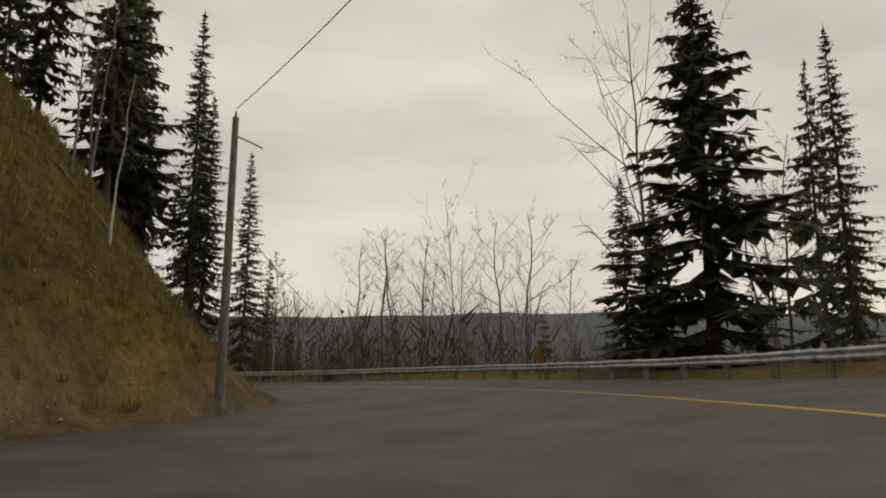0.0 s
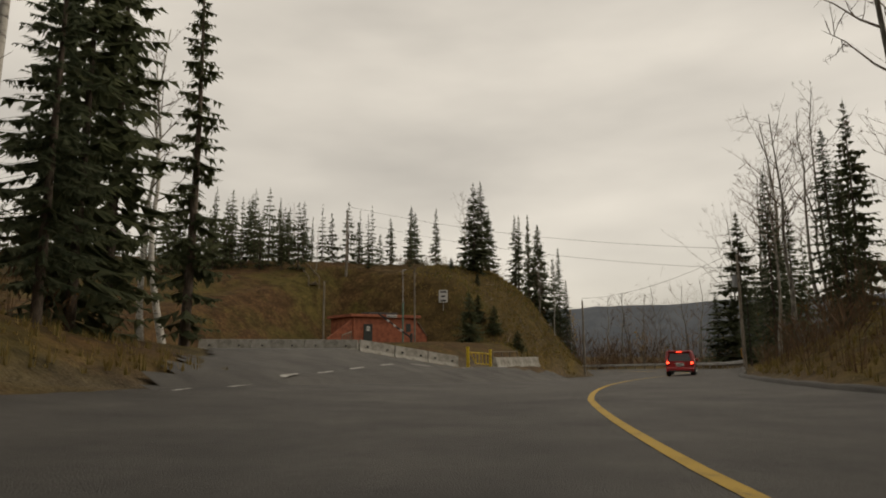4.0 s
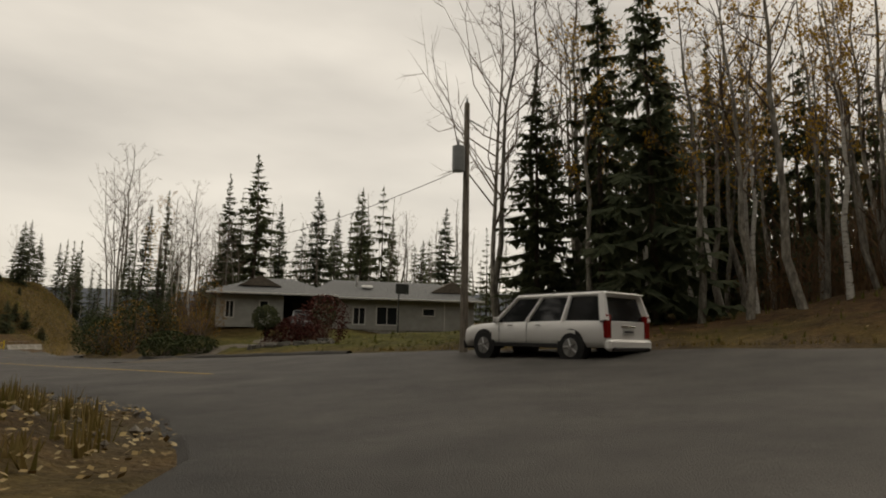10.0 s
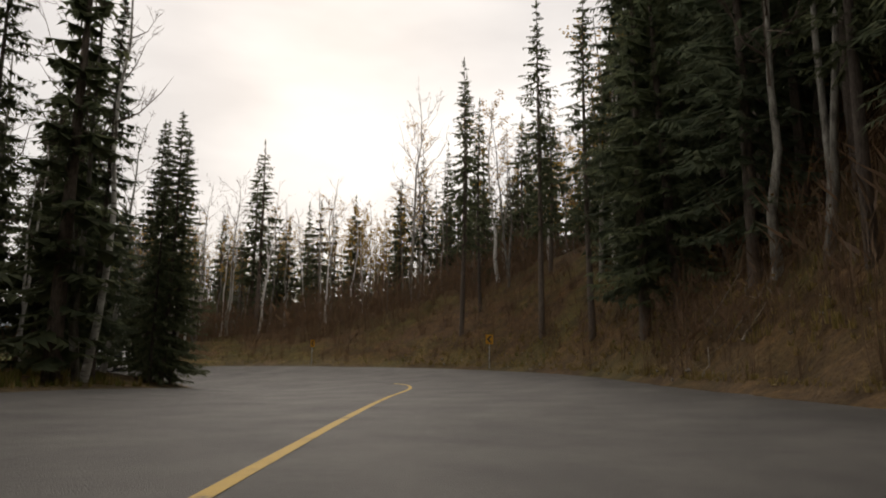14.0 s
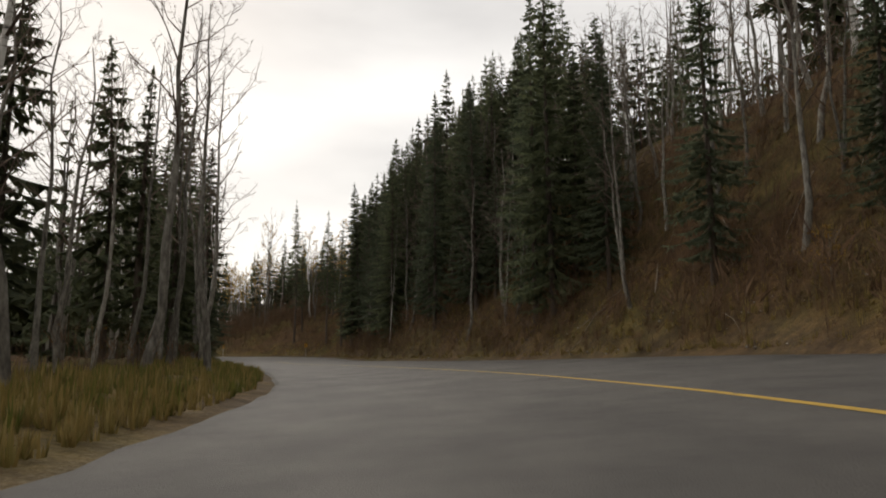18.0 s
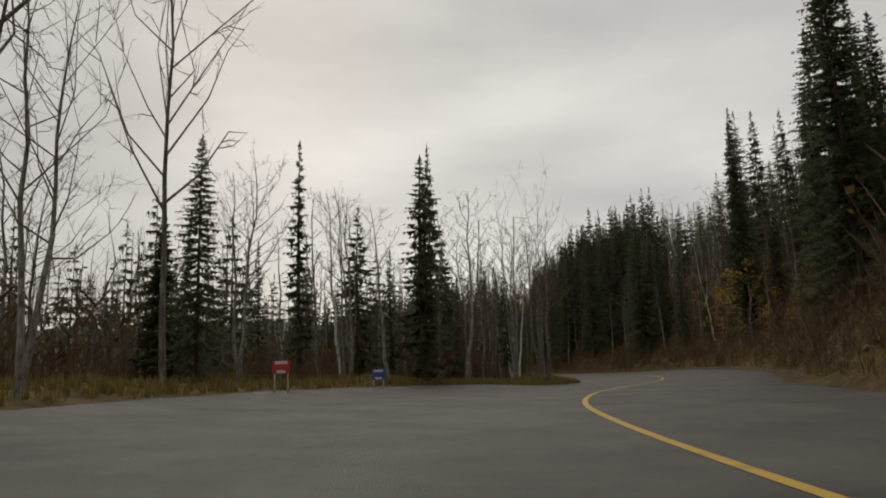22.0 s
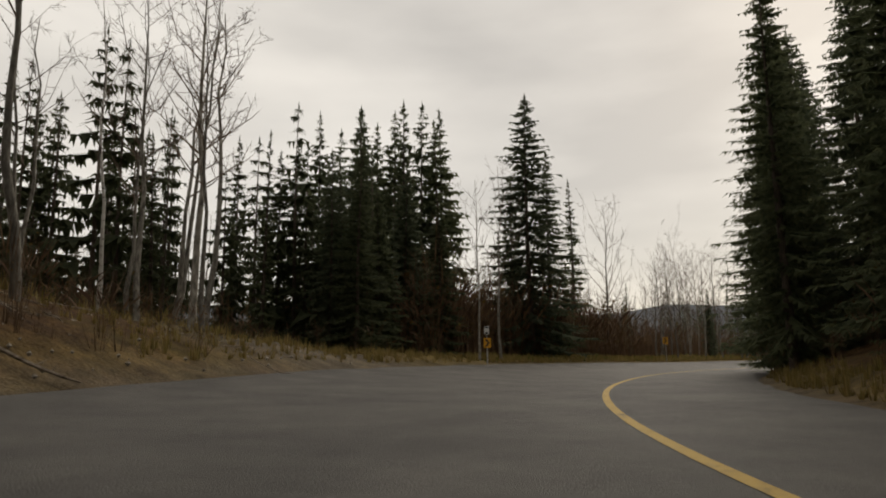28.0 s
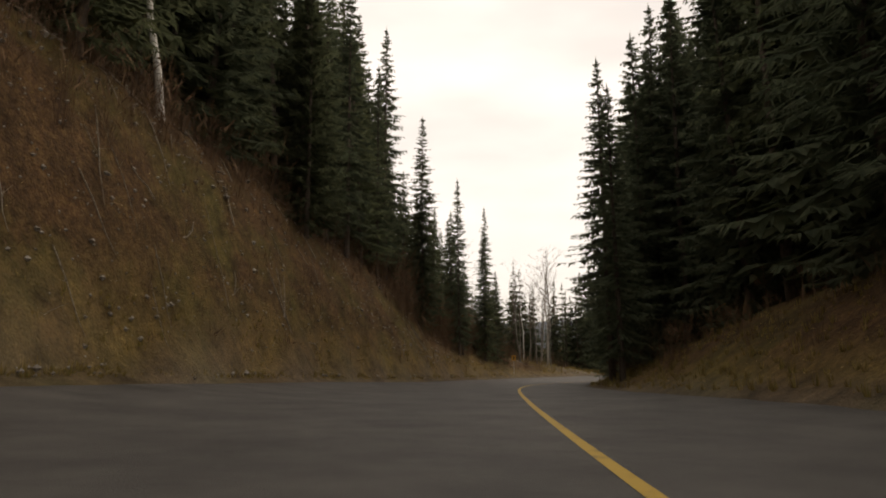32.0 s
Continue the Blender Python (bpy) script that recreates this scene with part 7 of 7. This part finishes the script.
        part("rocker_trim", box((0.05, length * 0.52, 0.12), (sx * hw * 0.96, 0, sill + 0.02), 0.015), M_PLASTIC, root)
        for yy in (-hl * 0.18, hl * 0.22):
            part("door_handle", box((0.04, 0.2, 0.045), (sx * hw * 0.995, yy, belt * 0.90), 0.01), M_CHROME if lit else paint, root)
            part("door_seam", box((0.012, 0.014, belt - sill - 0.12), (sx * hw * 1.0, yy + 0.45, (belt + sill) / 2)), M_PLASTIC, root)
        lamp = part("tail_lamp", box((0.22, 0.12, 0.34 if lit else 0.62), (sx * hw * 0.85, -hl + 0.03, belt * 0.86), 0.02), M_LAMPRED, root)
        if lit:
            part("brake_light", rod((sx * hw * 0.83, -hl - 0.045, belt * 0.88), (sx * hw * 0.83, -hl - 0.02, belt * 0.88), 0.085, sides=16), M_LAMPLIT, lamp, "glowing red brake light")
        part("headlamp", box((0.34, 0.16, 0.2), (sx * hw * 0.66, hl - 0.12, belt * 0.66), 0.03), M_CHROME, root)
        for wy in (-hl * 0.60, hl * 0.62):
            r = 0.215 * h
            wheel = part("wheel", rod((sx * (hw - 0.24), wy, r), (sx * (hw + 0.01), wy, r), r * 0.62, sides=20), M_RIM, root)
            bm = bmesh.new()
            ring = 22
            loops = [[bm.verts.new((sx * xx, wy + rr * math.cos(6.2832 * k / ring), r + rr * math.sin(6.2832 * k / ring))) for k in range(ring)] for xx, rr in ((hw - 0.25, r * 0.6), (hw - 0.24, r * 0.97), (hw - 0.19, r), (hw - 0.04, r), (hw + 0.01, r * 0.96), (hw + 0.015, r * 0.62))]
            for a, b in zip(loops, loops[1:]):
                for k in range(ring):
                    bm.faces.new((a[k], a[(k + 1) % ring], b[(k + 1) % ring], b[k]))
            bmesh.ops.recalc_face_normals(bm, faces=bm.faces)
            part("tyre", bm, M_TYRE, wheel, "black tyre")
            for k in range(5):
                a = k * 2 * math.pi / 5
                part("spoke", rod((sx * (hw + 0.012), wy, r), (sx * (hw + 0.012), wy + r * 0.58 * math.cos(a), r + r * 0.58 * math.sin(a)), 0.05, 0.035, 6), M_RIM, wheel)
            part("wheel_arch", rod((sx * (hw - 0.30), wy, r + 0.03), (sx * (hw - 0.004), wy, r + 0.03), r * 1.16, sides=24), M_PLASTIC, root, "dark wheel arch")
    part("rear_bumper", box((wide * 0.95, 0.2, 0.28), (0, -hl - 0.02, 0.46 * h / 1.75), 0.06), paint, root)
    part("bumper_step", box((wide * 0.8, 0.1, 0.10), (0, -hl - 0.10, 0.36 * h / 1.75), 0.02), M_PLASTIC, root)
    part("front_bumper", box((wide * 0.9, 0.2, 0.3), (0, hl - 0.03, 0.45), 0.07), M_PLASTIC, root)
    part("number_plate", box((0.5, 0.02, 0.17), (0, -hl - 0.02, belt * 0.74), 0.004), M_SIGNWHITE, root, "number plate with a plain bar")
    part("plate_bar", box((0.4, 0.006, 0.05), (0, -hl - 0.034, belt * 0.74)), M_SIGNINK, root)
    part("tailgate_handle", box((0.62, 0.03, 0.06), (0, -hl - 0.01, belt * 0.86), 0.01), M_CHROME, root)
    if lit:
        part("high_brake_light", box((0.34, 0.04, 0.04), (0, y0 - 0.22, h - 0.08), 0.005), M_LAMPLIT, root, "glowing high brake light")
    return root


def car_ground(x, y):
    """The asphalt's height under a car."""
    d = np.hypot(ROAD[:, 0] - x, ROAD[:, 1] - y)
    i = int(d.argmin())
    lat = (x - ROAD[i, 0]) * RIGHT[i, 0] + (y - ROAD[i, 1]) * RIGHT[i, 1]
    return float(ROAD_Z[i] + ROAD_BANK[i] * lat) + 0.01


def road_turn(x, y):
    """The heading of a car that drives back down the road."""
    i = int(np.hypot(ROAD[:, 0] - x, ROAD[:, 1] - y).argmin())
    dx, dy = -DIRECTION[i]
    return math.degrees(math.atan2(dy, dx)) - 90


suv(*RED_CAR, road_turn(*RED_CAR), car_paint("red_car_paint", (0.30, 0.012, 0.016)), "red sport utility vehicle with lit brake lights on the road", 4.9, 1.86, 1.72, True)
suv(*WHITE_SUV, 26, car_paint("white_car_paint", (0.76, 0.75, 0.73)), "large white sport utility vehicle in the far lane", 5.7, 2.04, 1.92, False)

parked = suv(30.6, -69.2, 178, car_paint("dark_car_paint", (0.035, 0.037, 0.04)), "dark grey sport utility vehicle parked before the garage", 4.6, 1.84, 1.68, False)
parked.location.z = height(30.6, -69.2) + 0.04
# the dirt track outside the hairpin, the house drive and their kerb


# ---- side tracks laid on the ground ----
def side_track(name, points, wide, material, label, lift=0.035):
    """A strip that follows the lie of the land, with soft uneven edges."""
    line, g = spline(points, 1.0)
    d = np.gradient(line, axis=0)
    d /= np.hypot(*d.T)[:, None]
    n = np.column_stack([-d[:, 1], d[:, 0]])
    verts, faces, across = [], [], 6
    for i in range(len(line)):
        w = wide * (1 + 0.12 * math.sin(i * 0.9) + 0.06 * math.sin(i * 2.3))
        for k in range(across + 1):
            p = line[i] + n[i] * w * (k / across - 0.5)
            rut = 0.03 * math.cos((k / across - 0.5) * 12)
            verts.append((p[0], p[1], height(p[0], p[1]) + lift + rut - (0.08 if k in (0, across) else 0)))
            if i and k:
                v = i * (across + 1) + k
                faces.append((v - across - 2, v - across - 1, v, v - 1))
    return tagged(mesh_object(name, verts, faces, material, smooth=True), label, "track", kind="structure")


def apron(x0, x1, y0, y1, inside_line):
    """The paved mouth of the yard, laid on the slope up to the concrete barriers."""
    step = 0.6
    xs, ys = np.arange(x0, x1, step), np.arange(y0, y1, step)
    px, py = np.meshgrid(xs, ys)
    pz, pout = lie(px.ravel(), py.ravel())
    index, verts, faces = {}, [], []
    for r in range(len(ys) - 1):
        for c in range(len(xs) - 1):
            ids = [r * len(xs) + c, r * len(xs) + c + 1, (r + 1) * len(xs) + c + 1, (r + 1) * len(xs) + c]
            if min(pout[k] for k in ids) > 12 or max(pout[k] for k in ids) < -0.8 or not all(inside_line(px.ravel()[k], py.ravel()[k]) for k in ids):
                continue
            for k in ids:
                if k not in index:
                    index[k] = len(verts)
                    verts.append((px.ravel()[k], py.ravel()[k], pz[k] + float(np.interp(pout[k], (-0.8, 0.0, 0.7, 3.0), (-0.08, -0.004, 0.05, 0.08)))))
            faces.append([index[k] for k in ids])
    return tagged(mesh_object("yard_apron", verts, faces, M_ASPHALT, smooth=True), "grey asphalt apron rising to the yard barriers", "pavement", kind="structure")


def before_barriers(x, y):
    """On the road's side of the two runs of barriers beside the gate."""
    wall = np.interp(y, (-52.0, -46.0, -36.0, -33.0, -30.4, -24.7, -21.5, -19.5, -10.0), (-6.0, -10.0, -17.0, -19.0, -11.6, -7.6, -5.6, -4.5, -4.2))
    return x > wall


apron(-22, 0, -51, -9.5, before_barriers)


def edge_dashes(points, long, gap):
    """Worn white dashes along the edge of the through lane, draped on the asphalt."""
    line, g = spline(points, 0.4)
    d = np.gradient(line, axis=0)
    d /= np.hypot(*d.T)[:, None]
    n = int(long / 0.4)
    for k in range(0, len(line) - n, n + int(gap / 0.4)):
        verts, faces = [], []
        for i in range(k, k + n + 1):
            for side_ in (-0.06, 0.06):
                x, y = line[i] + np.array((-d[i, 1], d[i, 0])) * side_
                verts.append((x, y, height(x, y) + float(np.interp(lie(x, y)[1][0], (-0.3, 0.0, 0.7, 3.0), (0.012, 0.03, 0.075, 0.10)))))
            if i > k:
                v = len(verts)
                faces.append((v - 4, v - 2, v - 1, v - 3))
        tagged(mesh_object("edge_dash", verts, faces, M_WHITE_LINE, road), "worn white edge dash")


edge_dashes([(-4.9, -18.3), (-5.8, -22.4), (-7.5, -27.4), (-8.8, -30.7), (-8.4, -38), (-6.8, -46), (-5.2, -53)], 1.6, 2.4)


def kerb(s0, s1, offset):
    """A low rolled asphalt kerb along the far edge of the road."""
    verts, faces = [], []
    outline = ((-0.16, -0.05), (-0.11, 0.09), (-0.03, 0.14), (0.12, 0.14), (0.2, 0.05), (0.22, -0.2))
    for i, s in enumerate(np.linspace(s0, s1, int(s1 - s0) + 1)):
        edge = float(side(s, 4)) + offset
        bank = float(np.interp(s, ROAD_S, ROAD_BANK))
        for k, (dx, dz) in enumerate(outline):
            x, y = along(s, edge + dx)
            verts.append((x, y, GRADE * s + bank * edge + 0.05 * max(0.0, edge - 4.5) + 0.012 * max(0.0, edge - 8)**2 + dz + 0.02 * math.sin(1.7 * s) * (dz > 0)))
            if i and k:
                v = i * len(outline) + k
                faces.append((v - len(outline) - 1, v - len(outline), v, v - 1))
    return tagged(mesh_object("kerb", verts, faces, M_ASPHALT, smooth=True), "low worn asphalt kerb along the road edge", "kerb", kind="structure")


kerb(7, 66, 0.0)
kerb(82, 99, 0.0)
side_track("driveway", [(21.5, -82), (25, -78), (28, -73), (30, -69)], 3.6, M_GRAVEL, "gravel house driveway")


# ---- fallen branches, stones and stumps on the banks ----
def bank_spots(s0, s1, d0, d1, count):
    spots = band(s0, s1, d0, d1, count)
    z, out = lie(spots[:, 0], spots[:, 1])
    return [(x, y, zz) for (x, y), zz, o in zip(spots, z, out) if o > 0.3]


branches = Soup()
for args in ((425, 492, -1.0, -9, 150), (-60, 0, -2, -12, 30), (150, 240, 1, 9, 70), (240, 300, 1, 9, 60), (400, 425, -1, -9, 40), (12, 60, 2, 12, 30)):
    for x, y, z in bank_spots(*args):
        a, L, r = rng.random() * 6.283, rng.uniform(0.5, 2.6), rng.uniform(0.012, 0.045)
        pts = []
        for u in (0, 0.35, 0.7, 1.0):
            px_, py_ = x + math.cos(a) * L * u + rng.normal(0, 0.05), y + math.sin(a) * L * u + rng.normal(0, 0.05)
            pts.append(V(px_, py_, height(px_, py_) + r + 0.06 * rng.random() + 0.05))
        branches.tube(pts, [r, r * 0.9, r * 0.7, r * 0.3], 5)
        for t in range(2):
            p = pts[1] + (pts[2] - pts[1]) * rng.random()
            e = p + V(*rng.normal(0, 0.3, 2), abs(rng.normal(0.1, 0.15)))
            branches.tube([p, e], [r * 0.4, 0.004], 3)
M_DEADWOOD = mat("weathered_branches", [(0.09, 0.07, 0.05), (0.20, 0.165, 0.125), (0.30, 0.26, 0.21)], 6, 0.95, 0.4, 30, stretch=(1, 1, 3))
tagged(new("fallen_branches", branches.mesh("fallen_branches", M_DEADWOOD)), "weathered fallen branches and sticks on the bank", "branches", kind="stuff")

stones = Soup()
for args in ((425, 496, -0.2, -8, 1100), (428, 498, -0.6, -12, 1500), (-60, 0, -0.2, -5, 260), (130, 300, 0.1, 2.5, 420), (395, 425, -0.2, -5, 220), (60, 125, -0.1, -3, 240), (300, 380, 0.1, 2, 160)):
    for x, y, z in bank_spots(*args):
        r = rng.uniform(0.02, 0.075) * (1.8 if rng.random() < 0.06 else 1) * (1.7 if args[4] == 1500 else 1)
        c = V(x, y, z + r * 0.4)
        ring = [c + V(math.cos(a), math.sin(a), rng.normal(0, 0.12)) * r * rng.uniform(0.75, 1.2) for a in (0.2, 1.4, 2.7, 3.9, 5.1)]
        top = c + V(rng.normal(0, 0.2) * r, rng.normal(0, 0.2) * r, r * 0.8)
        for k in range(5):
            stones.tri(ring[k], ring[(k + 1) % 5], top)
            stones.tri(ring[(k + 1) % 5], ring[k], c + V(0, 0, -r))
M_STONE = mat("loose_stones", [(0.12, 0.10, 0.08), (0.22, 0.20, 0.17), (0.34, 0.31, 0.27)], 5, 0.95, 0.4, 40)
tagged(new("stones", stones.mesh("stones", M_STONE)), "loose grey stones along the verge and the cut bank", "stones", kind="stuff")


# ---- before the house: a ball hoop and two clipped trees on bare stems ----
def ball_hoop(x, y):
    root = thing("basketball_hoop", x, y, height(x, y), 20, "weathered basketball hoop on a dark steel pole", "hoop")
    part("pole", rod((0, 0, -0.2), (0, 0, 3.1), 0.055, 0.05), M_DARKSTEEL, root)
    part("arm", rod((0, 0, 3.0), (0, -0.45, 3.25), 0.04, 0.04), M_DARKSTEEL, root)
    part("backboard", box((1.1, 0.05, 0.75), (0, -0.5, 3.35), 0.012), M_DARKSTEEL, root, "dark rectangular backboard")
    ring = bmesh.new()
    for k in range(12):
        a, b = 2 * math.pi * k / 12, 2 * math.pi * (k + 1) / 12
        rod((0.23 * math.cos(a), -0.78 + 0.23 * math.sin(a), 3.08), (0.23 * math.cos(b), -0.78 + 0.23 * math.sin(b), 3.08), 0.012, 0.012, 6, ring)
    part("hoop_ring", ring, M_DARKSTEEL, root)


def clipped_tree(x, y, stem, wide):
    root = thing("topiary_tree", x, y, height(x, y), 0, "small dark clipped evergreen on a bare stem", "tree", "clipped trees")
    part("trunk", rod((0, 0, -0.1), (0.03, 0.02, stem + 0.3), 0.06, 0.045, 8), M_BARK, root)
    crown = Soup()
    for k in range(900):
        d = rng.normal(0, 1, 3)
        d /= np.linalg.norm(d)
        p = V(0, 0, stem + wide * 0.9) + d * V(wide, wide, wide * 0.95) * (0.62 + 0.4 * rng.random()**0.5)
        u, w = rng.normal(0, 0.07, 3), rng.normal(0, 0.05, 3)
        crown.tri(p - u, p + u, p + w + d * 0.12)
    ob = new("crown", crown.mesh("crown", M_NEEDLE))
    ob.parent = root


M_DARKSTEEL = plain("dark_painted_steel", (0.05, 0.055, 0.05), 0.55, 0.3)
ball_hoop(*HOOP)
for x, y in TOPIARY:
    clipped_tree(x, y, 1.0, 0.75)
